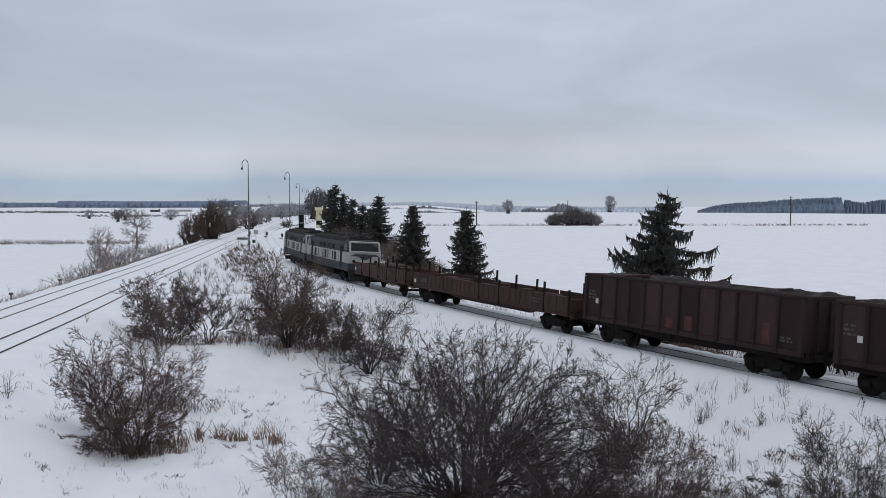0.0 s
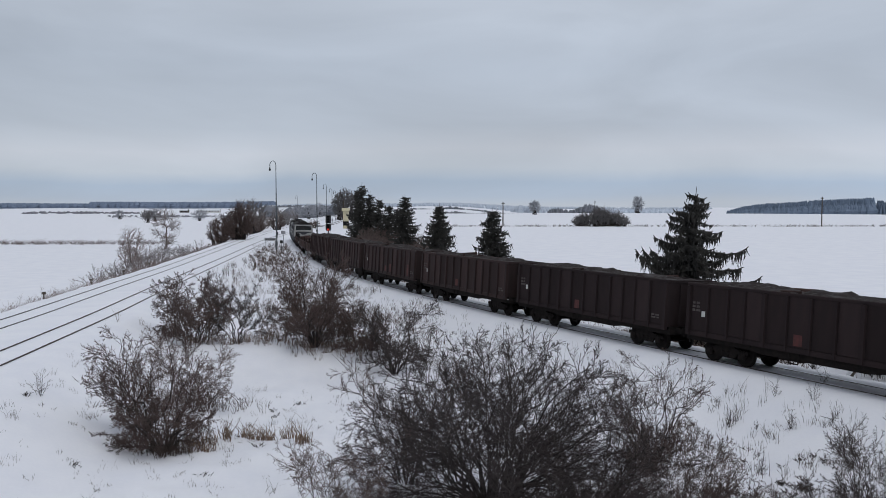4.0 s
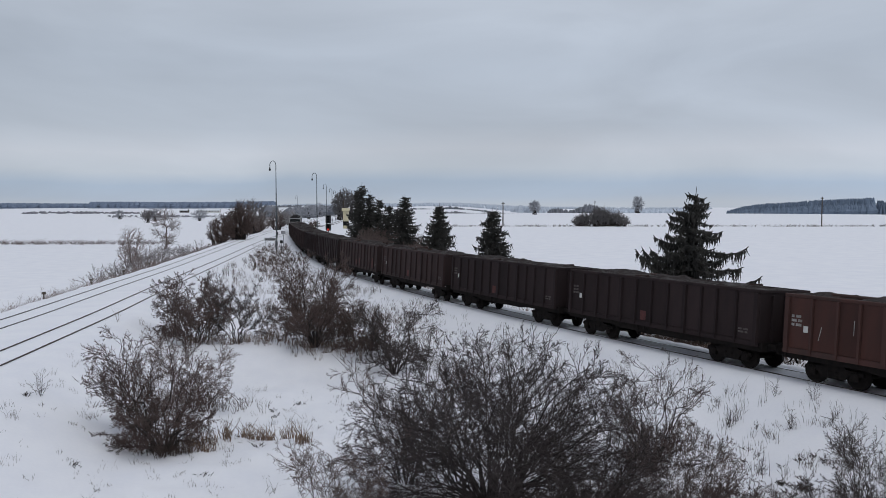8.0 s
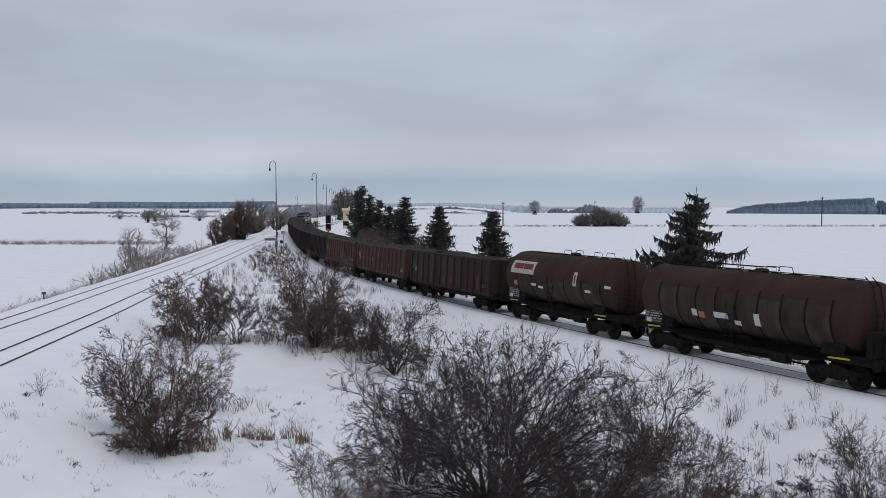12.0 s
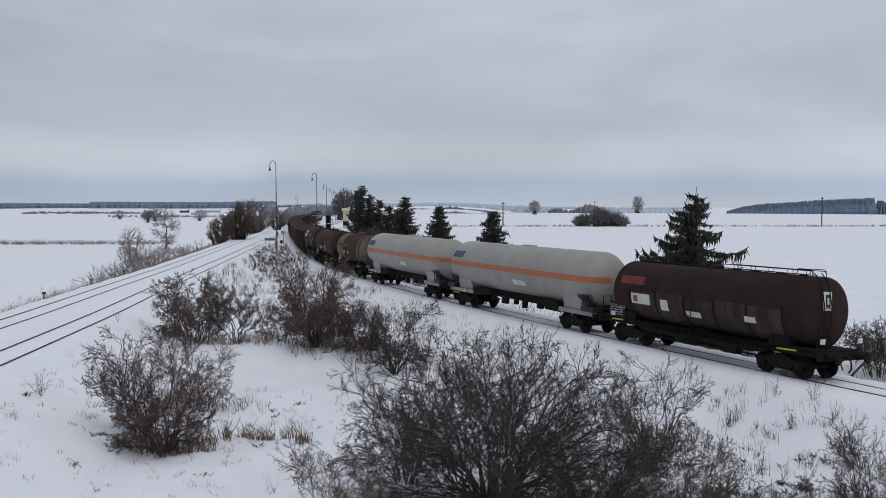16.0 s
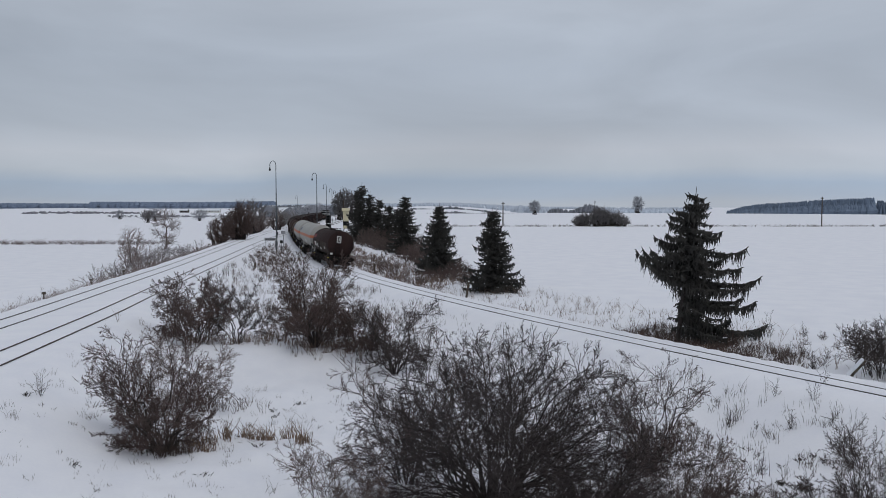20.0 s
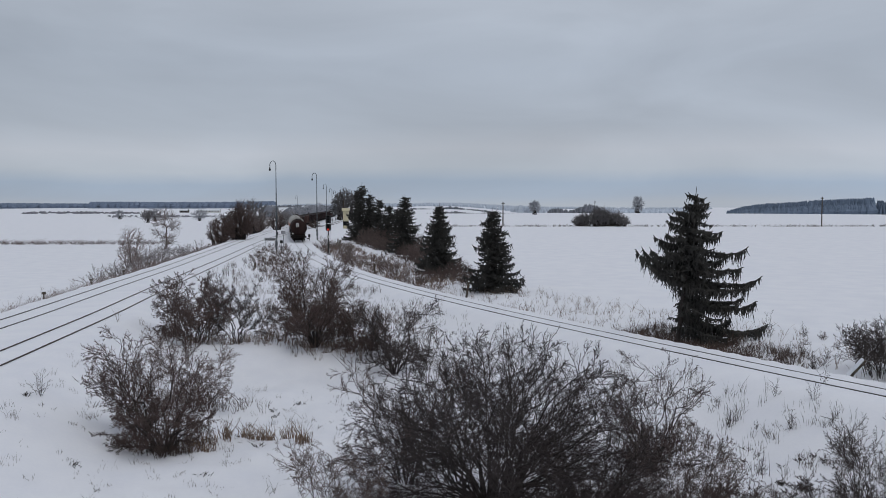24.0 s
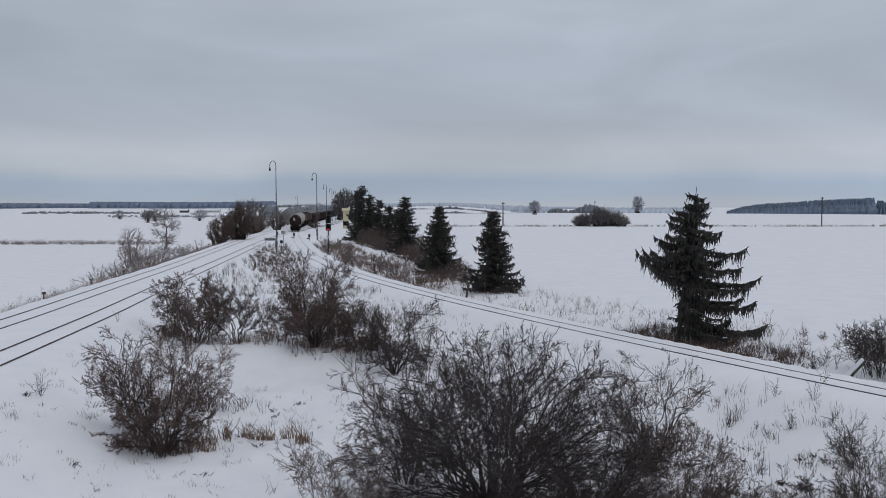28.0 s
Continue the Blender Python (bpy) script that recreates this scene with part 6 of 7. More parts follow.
for k in range(34):
    rnd = random.Random(1400 + k)
    x, y = rnd.uniform(7.2, 15), rnd.uniform(18, 33)
    if x < 0.52 * y + 0.5 and y > 40 - 1.7 * x:
        shrub("sapling", "small bare sapling standing in the snow", x, y, rnd.uniform(0.5, 1.3), rnd.uniform(0.2, 0.5), rnd.randint(4, 9), 1440 + k, TWIG, top_level=1, thick=0.009, group="saplings", kids=4, least=0.004)

# thin saplings on the far side of the curved track, towards the round bush
for k in range(22):
    rnd = random.Random(1500 + k)
    y = rnd.uniform(38.5, 48)
    x = y * rnd.uniform(0.405, 0.475)
    shrub("sapling", "small bare sapling standing in the snow", x, y, rnd.uniform(0.4, 1.0), rnd.uniform(0.25, 0.6), rnd.randint(6, 11), 1530 + k, TWIG_PALE if k % 2 else TWIG, top_level=1, thick=0.010, group="saplings", kids=4, least=0.005)

# low scrub under the spruces and along the far bank
for k in range(26):
    rnd = random.Random(700 + k)
    s = -122 + 3.3 * k + rnd.uniform(-1, 1)
    x, y, a = on_branch(s)
    off = rnd.uniform(4.0, 7.5)
    x, y = x - off * math.sin(a), y + off * math.cos(a)
    shrub("scrub_bush", "low red-brown scrub bush beside the track", x, y, rnd.uniform(1.2, 2.1), rnd.uniform(1.1, 1.8), 9, 710 + k, TWIG_PALE if k % 2 else TWIG_RED, 2, least=0.014, group="scrub", kids=4, foot=0.6)

for k, (x, y, h, w) in enumerate(((-9.4, 138, 2.4, 2.2), (-6.8, 134, 2.0, 2.0), (-11.5, 145, 2.6, 2.4), (-4.6, 129, 2.2, 2.0), (-2.8, 122, 1.9, 1.9), (-8.2, 130, 1.8, 1.8), (-10.6, 137, 1.7, 1.7))):
    wooded("scrub_bush", "brown scrub bush in front of the spruces", "bush", "scrub", x, y, h, w, 6, 750 + k, TWIG_RED, 420, 0.018, 0.4, 0.7, least=0.016, inner=0.15)

for k, (x, y, h) in enumerate(((-3.4, 117, 2.8), (-4.6, 110, 2.6), (-2.6, 103, 2.6), (-1.6, 97, 2.4), (0.6, 94, 2.2), (-7.2, 142, 3.4), (-12.6, 154, 3.8), (-9.6, 149, 3.6), (-10.6, 160, 4.2), (-14.0, 158, 3.6), (-6.6, 137, 3.0), (-3.6, 128, 3.4), (-13.8, 149, 2.4), (1.6, 86, 2.0), (-0.2, 83, 1.6), (2.4, 79, 1.5))):
    wooded("scrub_bush", "dense dark brown scrub bush among the spruces", "bush", "scrub", x, y, h, 1.9 + 0.01 * (y - 80), 7, 1700 + k, TWIG_DARK if k % 3 else TWIG_RED, 460, 0.008 + 0.00005 * y, 0.42, 0.6, least=0.005 + 0.00005 * y, inner=0.15)

# the left-hand bank: hedge, trees and scrub beyond the main tracks
for k, (x, y, h, w, n, m) in enumerate(((-43.2, 163, 6.2, 3.0, 120, TWIG_DARK), (-40.6, 168, 7.8, 3.0, 130, TWIG_DARK), (-42.4, 171, 7.0, 3.2, 70, TWIG_DARK), (-49, 222, 6.5, 3.6, 26, TWIG_RED), (-53.5, 236, 6.5, 3.6, 26, TWIG_RED), (-46, 232, 5.5, 3.0, 26, TWIG_RED), (-52, 268, 7, 4.5, 26, TWIG_FROST), (-60, 262, 7, 4.5, 26, TWIG_FROST), (-66, 305, 7, 5, 26, TWIG_FROST), (-59, 320, 7, 5, 26, TWIG_FROST), (-40.5, 262, 3.0, 2.5, 20, TWIG_RED))):
    wooded("hedge_bush", "dense brown hedge bush above the main tracks", "bush", "hedge", x, y, h, w, 6, 800 + k, m, 10 * n, 0.014 + 0.00014 * y, 0.38, 0.6, side=3, least=0.012 + 0.00012 * y, inner=0.2)
for k in range(40):
    rnd = random.Random(900 + k)
    y = 98 + 1.8 * k
    i = int(np.argmin(abs(TRACK_A[:, 1] - y)))
    x = TRACK_A[i, 0] - rnd.uniform(6.5, 9 + 0.09 * (y - 84))
    shrub("scrub_bush", "low brown scrub bush on the bank beyond the main tracks", x, y, rnd.uniform(1.0, 2.4), rnd.uniform(1.6, 2.8), 9, 910 + k, TWIG_FROST if k % 3 else TWIG_PALE, 2, least=0.012, group="scrub", kids=4, foot=0.7)
wooded("bare_tree", "leafless forked tree at the field's edge", "tree", "bare trees", -48.2, 130, 6.0, 2.3, 2, 61, TWIG_PALE, 700, 0.010, 0.55, 0.1, least=0.009, bark=TWIG_RED)
wooded("bare_tree", "leafless spreading tree at the field's edge", "tree", "bare trees", -57.2, 173, 9.0, 3.3, 1, 62, TWIG_PALE, 900, 0.012, 0.55, 0.1, least=0.011, start=0.14, bark=TWIG_RED)
wooded("bare_tree", "leafless tree at the field's edge", "tree", "bare trees", -46, 122, 4.0, 1.8, 3, 63, TWIG_PALE, 360, 0.010, 0.5, 0.2, least=0.009)
for k, (u, d, h, w) in enumerate(((-0.352, 420, 7, 4), (-0.343, 460, 8, 5), (-0.385, 520, 6, 3), (-0.23, 290, 12, 5), (-0.236, 300, 11, 5), (-0.222, 310, 11, 5), (-0.29, 470, 7, 5), (-0.117, 400, 15.5, 4.6), (-0.124, 410, 14, 4.2), (-0.109, 395, 14, 4.2), (0.109, 620, 11, 5.0), (0.232, 740, 16, 5.6), (-0.16, 520, 10, 5), (-0.175, 480, 9, 5), (-0.148, 560, 11, 6))):
    wooded("bare_tree", "distant leafless tree in the snowy plain", "tree", "bare trees", u * d, d, h, w, 1, 70 + k, TWIG_HAZE if d > 450 else TWIG_GREY, 1000 if d in (395, 400, 410) else 700 if d > 600 else 380, 0.00016 * d, 0.55, 0.0, side=2, least=0.00016 * d, start=0.09)
# round frosted thicket out in the field
for k in range(36):
    rnd = random.Random(1000 + k)
    x, y = 54.0 + rnd.uniform(-1, 1) * 8.2, 286 + rnd.uniform(-3.5, 3.5)
    wooded("thicket_bush", "frosted grey bush of a thicket in the field", "bush", "thicket", x, y, rnd.uniform(6.6, 7.6) * (1 - 0.0065 * (x - 54.0) ** 2), 2.6, 5, 1010 + k, TWIG_GREY, 130, 0.04, 0.45, 0.3, least=0.035, inner=0.2)


# ---- far woods, hedges and buildings ----
def far_woods(name, label, u0, u1, d0, d1, n, h0, h1, seed, material, slim=0.22, rise=None):
    """A belt of distant trees: each one a ragged spindle."""
    rnd = np.random.RandomState(seed)
    u, d = rnd.uniform(u0, u1, n), rnd.uniform(d0, d1, n)
    x, y = u * d, d
    h = rnd.uniform(h0, h1, n) * (1 if rise is None else np.interp((u - u0) / (u1 - u0), np.linspace(0, 1, len(rise)), rise))
    z = ground_z(x, y)
    k, V, F = 5, [], []
    for xx, yy, zz, hh in zip(x, y, z, h):
        b = len(V)
        for f, w in ((-0.05, 1.5), (0.45, 1.4), (0.74, 0.8), (0.89, 0.35)):
            for i in range(k):
                a = 6.283 * i / k + f
                ww = hh * slim * w * rnd.uniform(0.7, 1.25)
                V.append((xx + ww * math.cos(a), yy + ww * math.sin(a), zz + hh * (f + rnd.uniform(-0.04, 0.04))))
        V.append((xx, yy, zz + hh))
        for r in range(3):
            for i in range(k):
                F += [(b + r * k + i, b + r * k + (i + 1) % k, b + (r + 1) * k + (i + 1) % k), (b + r * k + i, b + (r + 1) * k + (i + 1) % k, b + (r + 1) * k + i)]
        F += [(b + 3 * k + i, b + 3 * k + (i + 1) % k, b + 4 * k) for i in range(k)]
    return tagged(new(name, array_mesh(name, V, F, material)), label, "woods", kind="stuff")


far_woods("forest", "distant blue-grey spruce forest on the skyline", 0.338, 0.513, 1150, 1330, 3400, 17, 25, 1, HAZED_WOOD, 0.1, (0.28, 0.52, 0.66, 0.74, 0.78, 0.82, 0.89, 0.96, 0.99, 1.03, 1.05, 1.10))
far_woods("forest_edge", "bushy edge of the distant spruce forest", 0.338, 0.513, 1142, 1158, 520, 13, 17.5, 21, HAZED_WOOD, 0.26, (0.28, 0.52, 0.66, 0.74, 0.78, 0.82, 0.89, 0.96, 0.99, 1.03, 1.05, 1.10))
far_woods("forest", "distant blue-grey spruce forest on the skyline", 0.517, 0.58, 1200, 1330, 700, 17, 24, 2, HAZED_WOOD, 0.075, (1.0, 0.8, 0.95, 1.0))
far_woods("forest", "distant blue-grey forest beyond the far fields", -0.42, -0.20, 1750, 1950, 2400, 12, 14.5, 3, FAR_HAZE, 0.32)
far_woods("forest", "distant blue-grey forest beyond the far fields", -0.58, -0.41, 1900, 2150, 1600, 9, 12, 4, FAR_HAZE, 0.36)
far_woods("far_grove", "distant pale grove on the plain", 0.125, 0.185, 820, 900, 420, 8, 11.5, 5, FAR_GROVE, 0.17, (0.6, 0.85, 0.75, 0.6, 0.9, 1.1, 1.15, 1.0))
far_woods("far_grove", "distant pale grove on the plain", 0.16, 0.30, 1000, 1200, 700, 8, 11, 6, HAZED_WOOD_PALE, 0.25)
far_woods("far_grove", "distant pale grove on the plain", -0.08, 0.13, 1700, 1900, 500, 5, 8, 7, HAZED_WOOD_PALE, 0.3)
far_woods("far_grove", "distant pale grove on the plain", -0.07, 0.13, 1080, 1160, 260, 1.2, 4.2, 8, FAR_GROVE, 0.4, (0.3, 1, 0.5, 0.2, 1.2, 0.4, 0.9, 0.2, 0.6, 1, 0.3))
far_woods("far_grove", "distant blue-grey grove on the plain", 0.082, 0.122, 1500, 1600, 150, 9, 15, 31, HAZED_WOOD_PALE, 0.28, (0.5, 1, 0.7, 1, 0.4))
far_woods("far_hedge", "thin line of low bushes across the snowy plain", -0.02, 0.10, 690, 700, 170, 0.3, 2.4, 32, FAR_HEDGE, 0.45, (0.2, 0.4, 1, 0.9, 0.2, 0.3, 1, 0.2, 0.15, 0.1))
far_woods("far_grove", "distant pale wooded ridge on the skyline", -0.22, 0.32, 2500, 2900, 1500, 5, 7.5, 9, HAZED_WOOD_PALE, 0.4)
far_woods("far_hedge", "line of low dark bushes across the snowy plain", -0.50, -0.36, 850, 920, 150, 0.5, 2.2, 10, FAR_HEDGE, 0.8)
far_woods("far_hedge", "line of low dark bushes across the snowy plain", -0.40, -0.25, 590, 660, 160, 0.3, 1.3, 11, FAR_HEDGE, 0.8)
far_woods("far_hedge", "line of low bushes by the station", -0.21, -0.125, 560, 800, 150, 4, 9, 12, FAR_GROVE, 0.5)


def house(label, u, d, length, width, wall, ridge, turn, walls, roof_mat):
    """A plain gabled building with a snowy roof, windows and a door."""
    x, y = u * d, d
    t = thing("house", label, "house", "", pose(x, y, gz(x, y) - 0.1, 0, 0, turn))
    a, b = length / 2, width / 2
    part("wall", Geo().prism([(-b, 0), (b, 0), (b, wall), (0, ridge - 0.1), (-b, wall)], "x", -a, a), walls, t)
    o = 0.4
    for s in (-1, 1):
        p = [(s * (b + o), wall - o * (ridge - wall) / b), (0, ridge), (0, ridge + 0.2), (s * (b + o), wall + 0.2 - o * (ridge - wall) / b)]
        part("roof", Geo().prism(p, "x", -a - o, a + o), roof_mat, t, "roof under snow")
    n = max(2, int(length / 3.2))
    for k in range(n):
        xx = -a + length * (k + 0.5) / n
        part("window", Geo().box(xx - 0.5, xx + 0.5, -b - 0.03, -b + 0.03, 1.0, 2.3), GLASS, t)
    part("door", Geo().box(a - 0.02, a + 0.04, -0.5, 0.5, 0.05, 2.1), WOOD_POST, t)
    return t


house("long low farm shed with a snowy roof", -0.279, 980, 26, 9, 2.6, 4.6, 5, LABEL, SNOW_CAP)
house("farm shed with a snowy roof", -0.308, 960, 9, 7, 2.6, 4.4, 0, ROOF, SNOW_CAP)
house("small village house with a snowy roof", -0.185, 590, 12, 8, 3.5, 7, 20, PLASTER, SNOW_CAP)
house("small village house with a snowy roof", -0.165, 640, 14, 9, 4, 8, -15, GREY_SIGN, SNOW_CAP)
house("small village house with a snowy roof", -0.205, 700, 14, 9, 4, 8, 30, ROOF, SNOW_CAP)
hut = house("tall cream plastered railway hut behind the spruces", -0.1158, 262, 1.7, 3.0, 5.6, 6.2, 8, PLASTER, PLASTER)


# ---- railway fixtures ----
def station_lamp(x, y, height, face=180):
    """A tall tubular lamp post with a curved neck and a hanging lantern."""
    z = gz(x, y)
    t = thing("station_lamp", "tall grey railway lamp post with hooked neck", "lamp post", "station lamps", pose(x, y, z - 0.05, 0, 0, face))
    h = height
    part("post", Geo().rod((0, 0, 0), (0, 0, h * 0.3), 0.12, 0.115, 10).rod((0, 0, h * 0.3), (0, 0, h * 0.65), 0.10, 0.09, 10).rod((0, 0, h * 0.65), (0, 0, h - 0.8), 0.075, 0.06, 10), GALV, t)
    neck = [(0.5 * (1 - math.cos(a)), 0, h - 0.8 + 0.75 * math.sin(a)) for a in [math.pi * i / 9 for i in range(10)]]
    part("neck", Geo().bar(neck + [(1.0, 0, h - 1.1)], 0.06, 6), GALV, t)
    part("lantern", Geo().lathe([(-0.62, 0.0), (-0.60, 0.17), (-0.48, 0.19), (-0.22, 0.10), (-0.06, 0.08), (0.0, 0.05)], "z", 14), BLACK, t, at=pose(1.0, 0, h - 1.05))
    part("hatch_box", Geo().box(-0.2, 0.2, -0.24, -0.1, 1.0, 1.7, 0.02), GREY_SIGN, t)
    return t


for x, y, h in ((-27.7, 139.5, 15.1), (-27.4, 182.5, 14.7), (-38.0, 274, 14.3), (-45.6, 345, 14.3), (-47.5, 372, 14.0), (-84, 485, 14.3)):
    station_lamp(x, y, h)


def light_signal(x, y):
    t = thing("light_signal", "black two-headed railway light signal on a mast", "railway signal", "", pose(x, y, gz(x, y) - 0.05))
    part("mast", Geo().rod((0, 0, 0), (0, 0, 4.6), 0.08, n=10), BLACK, t)
    for z0, z1 in ((3.75, 4.8), (4.85, 6.1)):
        hd = part("signal_head", Geo().box(-0.42, 0.42, -0.1, 0.12, z0, z1, 0.08), BLACK, t)
        for k in range(3):
            zz = z0 + (z1 - z0) * (k + 0.5) / 3
            part("lens_hood", Geo().lathe([(-0.34, 0.15), (-0.1, 0.14), (-0.1, 0.0)], "y", 12, zz), RED_LIGHT if k == 0 and z0 < 4 else GLASS, hd)
    part("ladder", Geo().bar([(-0.22, 0.2, 0), (-0.22, 0.2, 5.2)], 0.025, 4).bar([(0.22, 0.2, 0), (0.22, 0.2, 5.2)], 0.025, 4), BLACK, t)
    part("identity_plate", Geo().box(-0.16, 0.16, -0.12, -0.09, 2.6, 3.0), LABEL, t)
    part("base", Geo().box(-0.35, 0.35, -0.3, 0.3, 0, 0.35, 0.04), GREY_SIGN, t)


light_signal(-17.5, 128)


def board(name, label, x, y, w, h, z, legs, material, turn=0, bars=0):
    """A board on one or two legs; bars stand for writing that cannot be read."""
    t = thing(name, label, "sign", "", pose(x, y, gz(x, y) - 0.05, 0, 0, turn))
    for lx in ((-w * 0.4, w * 0.4) if legs == 2 else (0,)):
        part("leg", Geo().rod((lx, 0.05, 0), (lx, 0.05, z + h * 0.8), 0.04, n=6), GALV, t)
    p = part("panel", Geo().box(-w / 2, w / 2, -0.03, 0.01, z, z + h, 0.008), material, t)
    for k in range(bars):
        part("bar", Geo().box(-w * 0.4 + k * w * 0.8 / bars, -w * 0.4 + (k + 0.75) * w * 0.8 / bars, -0.036, -0.031, z + h * 0.3, z + h * 0.7), BLACK, p)


board("station_board", "long grey station board on two legs by the tracks", -28.6, 139, 2.0, 0.48, 1.5, 2, GREY_SIGN, 0, 5)
board("track_sign", "small grey square sign on a post", -28.0, 147, 0.75, 0.6, 2.3, 1, GREY_SIGN)
board("equipment_box", "dark equipment box on a post by the tracks", -26.9, 139.4, 0.5, 0.5, 1.3, 1, BLACK)
board("low_board", "low white board on two short legs in the snow", -22.2, 85.5, 0.65, 0.3, 0.45, 2, WHITE)
board("track_sign", "small dark sign on a post beside the track", -29.6, 197, 0.5, 0.5, 1.5, 1, BLACK)


def dwarf_signal(x, y):
    t = thing("dwarf_signal", "low black shunting signal in the snow", "railway signal", "dwarf signals", pose(x, y, gz(x, y) - 0.05))
    part("stem", Geo().rod((0, 0, 0), (0, 0, 0.75), 0.05, n=8), BLACK, t)
    part("signal_head", Geo().box(-0.2, 0.2, -0.12, 0.12, 0.7, 1.35, 0.05), BLACK, t)
    part("counterweight", Geo().rod((-0.55, 0, 0.45), (0.1, 0, 0.45), 0.09, n=8), BLACK, t)


for x, y in ((-26.8, 168), (-30.2, 170), (-34.8, 176)):
    dwarf_signal(x, y)


def marker_post(x, y, h, label="short weathered post in the snow", lean=0, cap=False):
    t = thing("marker_post", label, "post", "posts", pose(x, y, gz(x, y) - 0.1, 0, lean, 0))
    w = 0.045 if cap else 0.09
    part("post", Geo().box(-w, w, -w, w, 0, h, 0.012), WOOD_POST, t)
    if cap:
        part("crosspiece", Geo().box(-0.15, 0.15, -0.047, 0.047, h - 0.17, h + 0.004, 0.01), WOOD_POST, t)
    part("snow_cap", Geo().lathe([(h + 0.004, 0.08), (h + 0.05, 0.06), (h + 0.07, 0.0)], "z", 8), SNOW_CAP, t)


for x, y, h, lean in ((1.95, 69.8, 1.4, 8), (-7.6, 93, 1.3, 0), (-16.2, 131, 2.2, 3), (-18.8, 150, 1.6, 0), (-22.9, 102, 0.9, 0), (-11.8, 108, 0.8, 0)):
    marker_post(x, y, h, lean=lean)
for x, y in ((-30.6, 64), (-32.0, 76), (-33.2, 87), (-34.4, 98), (-40, 143), (-38.2, 130)):
    marker_post(x, y, 0.8, "small cross-headed post beside the main track", 0, True)


def utility_pole(x, y, h):
    t = thing("utility_pole", "dark wooden utility pole in the snowy field", "utility pole", "utility poles", pose(x, y, gz(x, y) - 0.1))
    part("pole", Geo().rod((0, 0, 0), (0, 0, h), 0.22, 0.15, 8), WOOD_POST, t)
    part("crossarm", Geo().box(-0.5, 0.5, -0.08, 0.08, h - 0.7, h - 0.55), WOOD_POST, t)
    for x in (-0.4, 0.4):
        part("insulator", Geo().rod((x, 0, h - 0.55), (x, 0, h - 0.3), 0.07, n=6), BLACK, t)


for x, y, h in ((128.2, 284, 10.2), (20.3, 284, 8.4), (85.0, 470, 9.5), (-35.5, 300, 9)):
    utility_pole(x, y, h)
slab = thing("concrete_slab", "snow-topped dark slab leaning in a bush", "slab", "", pose(17.5, 36.0, gz(17.5, 36.0) + 0.2, 30, -52, -20))
part("slab_body", Geo().box(-0.25, 1.1, -0.11, 0.11, -0.07, 0.06, 0.015), WOOD_POST, slab)
part("snow_cover", Geo().box(0.12, 1.09, -0.115, 0.105, 0.064, 0.13, 0.025), SNOW_CAP, slab)

# ---- dry grass, reeds and weeds ----
def along(line_s, off, n, seed, jitter=1.0):
    """Spots beside the branch: s range, offsets to the far side (positive)."""
    rnd = np.random.RandomState(seed)
    s, o = rnd.uniform(*line_s, n), rnd.uniform(*off, n)
    x, y, a = np.interp(s, S, PX), np.interp(s, S, PY), np.interp(s, S, HEAD)
    return np.stack([x - o * np.sin(a), y + o * np.cos(a)], 1)


blades("dry_grass", "brown dry grass round the tall spruce", along((-8, 3), (3.0, 7.0), 620, 1), DRY_DARK, (0.3, 0.8), (5, 12), 0.008, 0.25, 1)
blades("dry_grass", "sparse dry grass on the far bank", along((-62, 32), (2.9, 11.0), 750, 2), DRY, (0.3, 0.9), (3, 8), 0.007, 0.3, 2)
blades("dry_grass", "dense dry grass under the spruces", along((-120, -36), (3.6, 9.0), 620, 3), DRY, (0.3, 0.95), (4, 9), 0.013, 0.3, 3)
blades("dry_weeds", "sparse dry weeds on the near bank", along((-110, 40), (-8.0, -2.6), 900, 4), WEED, (0.2, 0.7), (3, 8), 0.005, 0.17, 4)
blades("dry_weeds", "thin upright weeds in the snowy slope", scatter(3600, 3, 22, 15, 42, 5, lambda x, y: (side_of(BRANCH, x, y) > 2.6) & clumped(x, y, 3, 11, 0.1)), WEED, (0.12, 0.6), (3, 9), 0.0042, 0.16, 5)
blades("dry_weeds", "scattered weeds in the snowy hollow", scatter(1300, -21, -2, 20, 42, 6, lambda x, y: clumped(x, y, 2.4, 12, 0.35)), WEED, (0.06, 0.4), (3, 9), 0.004, 0.24, 6)
blades("tall_weeds", "tall thin dry stalks standing in the snowy slope", scatter(170, 6, 22, 16, 38, 81, lambda x, y: side_of(BRANCH, x, y) > 2.8), WEED, (0.5, 1.25), (2, 4), 0.0055, 0.10, 82)
blades("dry_grass", "pale dry grass on the bank between the tracks", scatter(3000, -26, 0, 46, 118, 7, lambda x, y: (side_of(BRANCH, x, y) < 16) & clumped(x, y, 9, 13, -0.35)), DRY_DARK, (0.3, 1.1), (3, 8), 0.009, 0.22, 7)
blades("dry_grass", "pale dry grass on the tip between the tracks", scatter(900, -30, -18, 105, 150, 8), DRY_DARK, (0.3, 0.9), (3, 7), 0.016, 0.3, 8)
blades("reeds", "clumps of brown reeds in the snow", np.vstack([np.random.RandomState(k).normal((x, y), (0.13 + 0.05 * (k % 3), 0.25), (7 + 3 * (k % 3), 2)) for k, (x, y) in enumerate(((-8.5, 32.0), (-7.7, 32.5), (-6.75, 32.0), (-6.1, 32.2), (-5.3, 31.2), (-9.3, 31.5), (-8.9, 30.6)))]), REED, (0.3, 0.95), (5, 10), 0.0105, 0.24, 9, "reeds")
def round_spots(n, x, y, w, d, seed):
    return np.random.RandomState(seed).normal((x, y), (w, d), (n, 2))


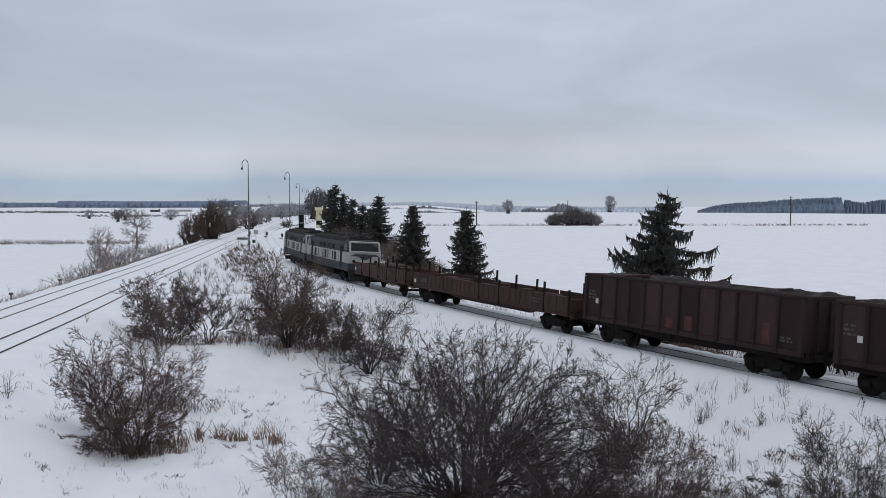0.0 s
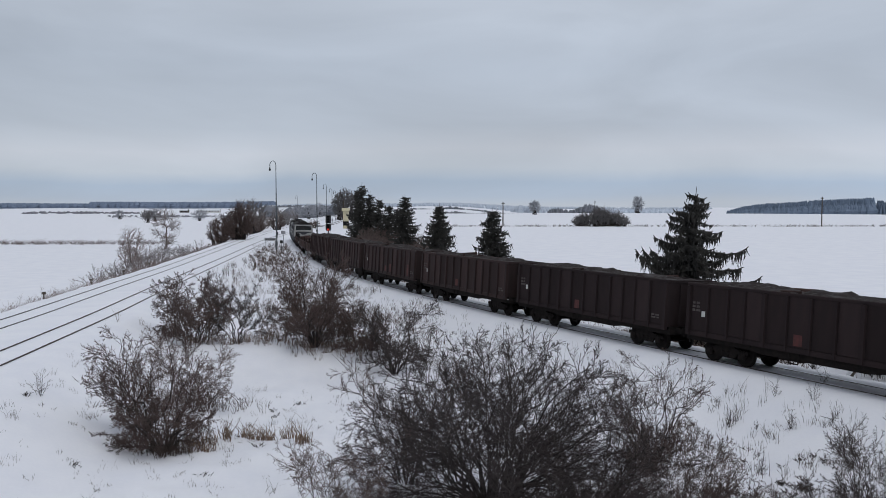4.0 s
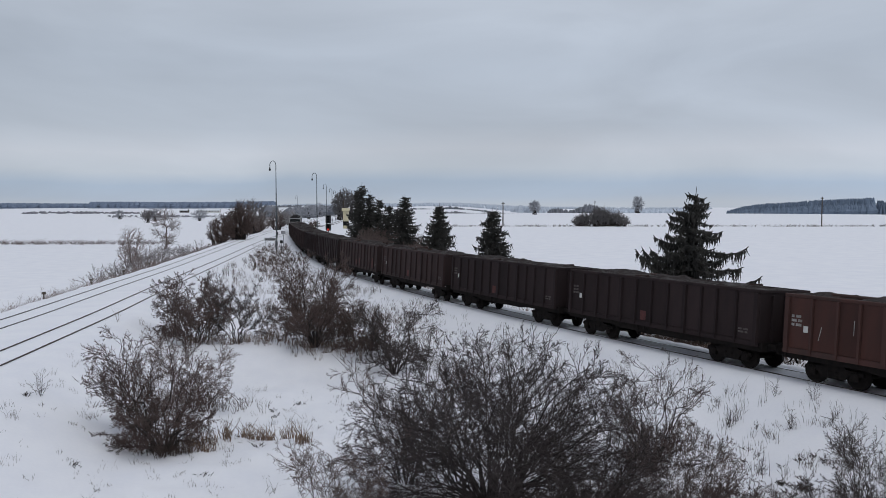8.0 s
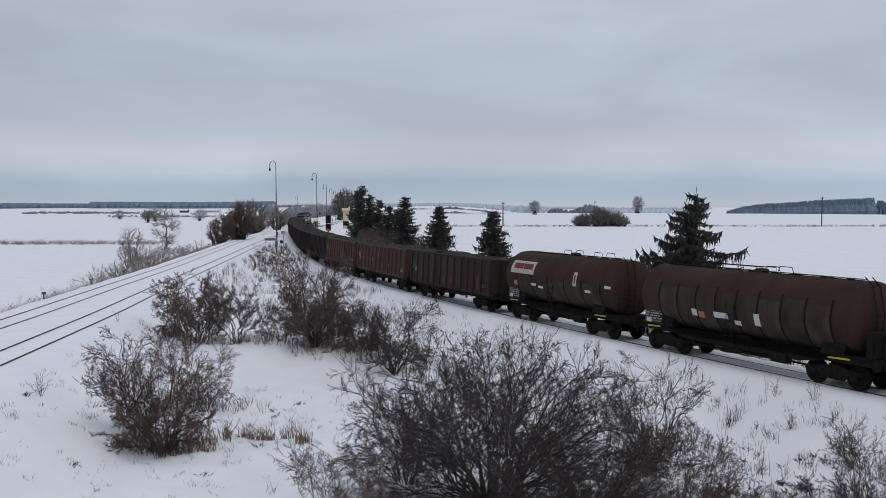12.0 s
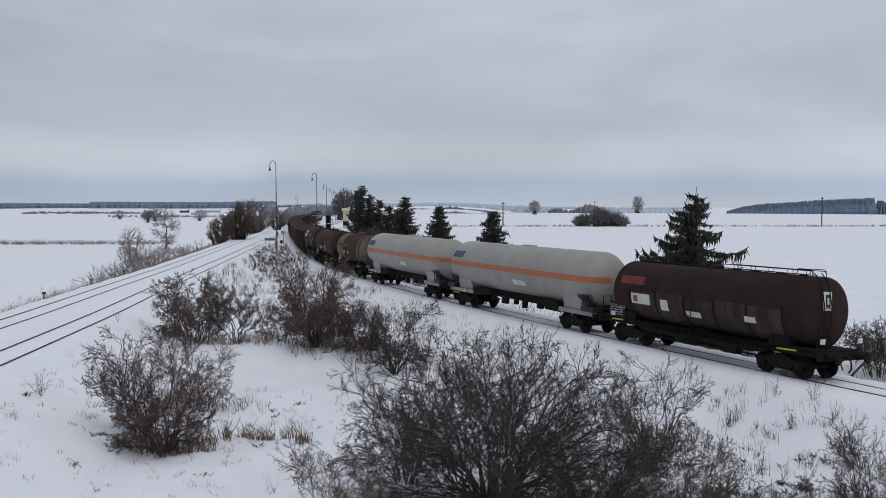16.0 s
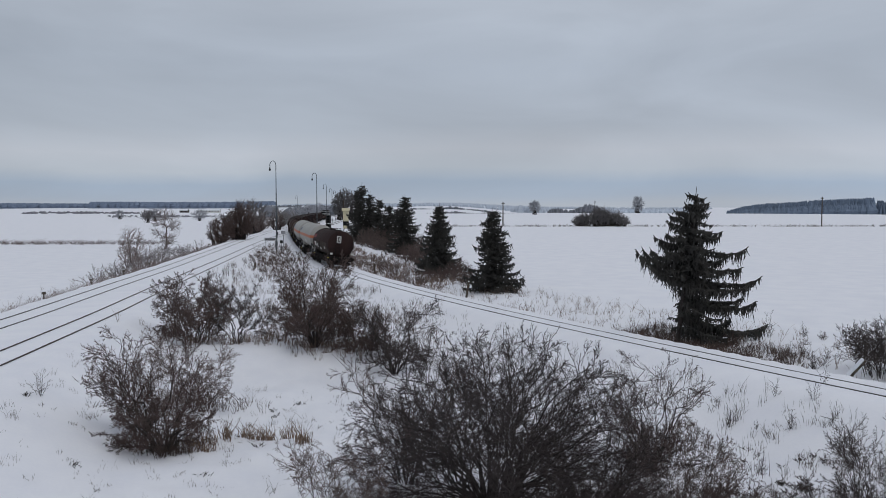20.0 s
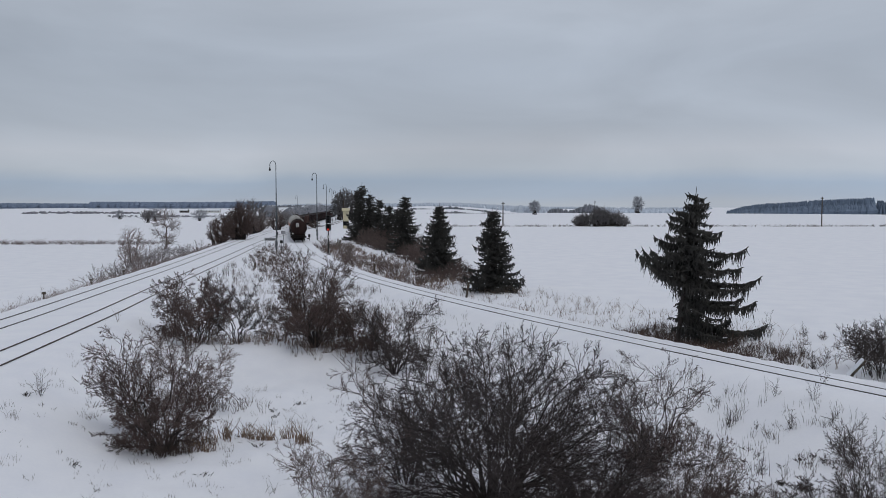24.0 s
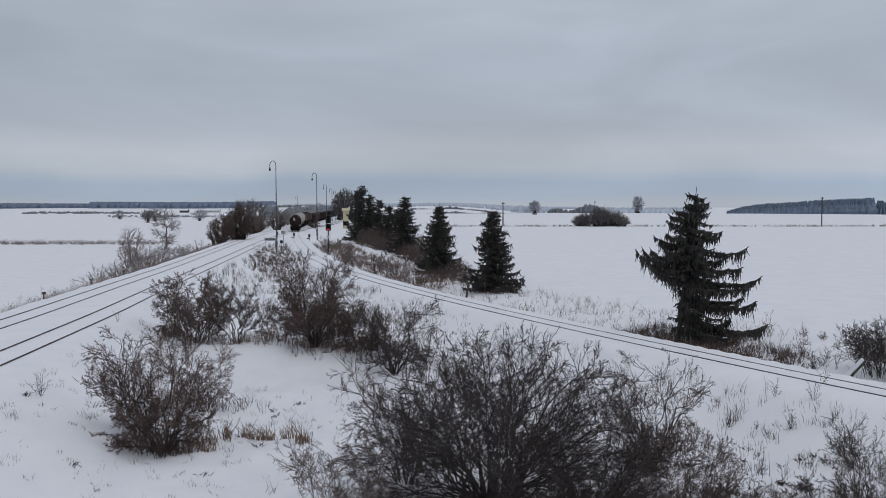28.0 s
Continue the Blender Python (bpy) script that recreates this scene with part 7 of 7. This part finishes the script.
blades("undergrowth", "brown grass and weeds under the large willow", np.vstack([round_spots(1300, 1.9, 22.6, 2.6, 1.5, 1), round_spots(500, 5.6, 23.4, 1.1, 1.0, 2)]), WEED, (0.2, 0.8), (4, 9), 0.006, 0.4, 21)
blades("undergrowth", "brown grass round the bushes of the bank", np.vstack([round_spots(110, -13.4, 48.6, 1.8, 0.8, 3), round_spots(130, -6.8, 48.2, 1.6, 0.9, 4), round_spots(80, -4.2, 47.2, 1.3, 0.6, 5), round_spots(90, -10.4, 50.5, 1.5, 1.6, 6)]), DRY, (0.2, 0.85), (4, 9), 0.007, 0.22, 22)
blades("undergrowth", "brown grass at the foot of the round bush", np.vstack([round_spots(70, -9.9, 29.9, 0.5, 0.3, 7), round_spots(90, -10.8, 37.2, 1.1, 0.6, 8)]), DRY_DARK, (0.25, 0.8), (4, 9), 0.007, 0.3, 23)
blades("dark_weeds", "dark clumped weeds on the snowy slope", scatter(900, 6, 22, 14, 34, 15, lambda x, y: (side_of(BRANCH, x, y) > 3) & clumped(x, y, 2.0, 16, 0.25)), WEED, (0.1, 0.42), (8, 20), 0.0055, 0.28, 15)
blades("tussocks", "dark clods and tussocks breaking through the snow", np.vstack([scatter(700, 6.5, 20, 15, 30, 31, lambda x, y: (side_of(BRANCH, x, y) > 4) & clumped(x, y, 2.0, 32, 0.1)), scatter(600, 7, 14.5, 16, 26, 36, lambda x, y: (side_of(BRANCH, x, y) > 4) & clumped(x, y, 1.6, 37, 0.0)), scatter(200, -16, 4, 21, 40, 33, lambda x, y: clumped(x, y, 2.0, 34, 0.3))]), BARK, (0.05, 0.2), (12, 26), 0.010, 0.55, 31)
blades("dark_weeds", "small dark weeds in the snowy hollow", scatter(500, -15, -3, 23, 40, 17, lambda x, y: clumped(x, y, 1.8, 18, 0.35)), WEED, (0.06, 0.3), (5, 12), 0.005, 0.3, 16)
rnd = np.random.RandomState(40)
yy = rnd.uniform(35, 165, 1500)
xx = np.interp(yy, TRACK_A[:, 1], TRACK_A[:, 0]) - 2.8 - abs(rnd.normal(0, 3.0, 1500)) - 0.6
blades("dry_weeds", "dry weeds on the bank beyond the main tracks", np.stack([xx, yy], 1), TWIG_PALE, (0.3, 0.9), (3, 8), 0.008, 0.28, 10)
blades("hedge_line", "low brown hedge line across the snowy field", np.stack([np.random.RandomState(3).uniform(-130, -62, 520), 194 + np.random.RandomState(4).normal(0, 2.2, 520)], 1), TWIG_RED, (0.3, 1.3), (3, 9), 0.022, 0.5, 11, "hedge")
blades("field_edge_grass", "tufts of dry grass along the field's edge", np.stack([np.random.RandomState(5).uniform(0, 155, 420), 284 + np.random.RandomState(6).normal(0, 1.0, 420)], 1), WEED, (0.3, 1.0), (3, 8), 0.035, 0.4, 12)


motions()
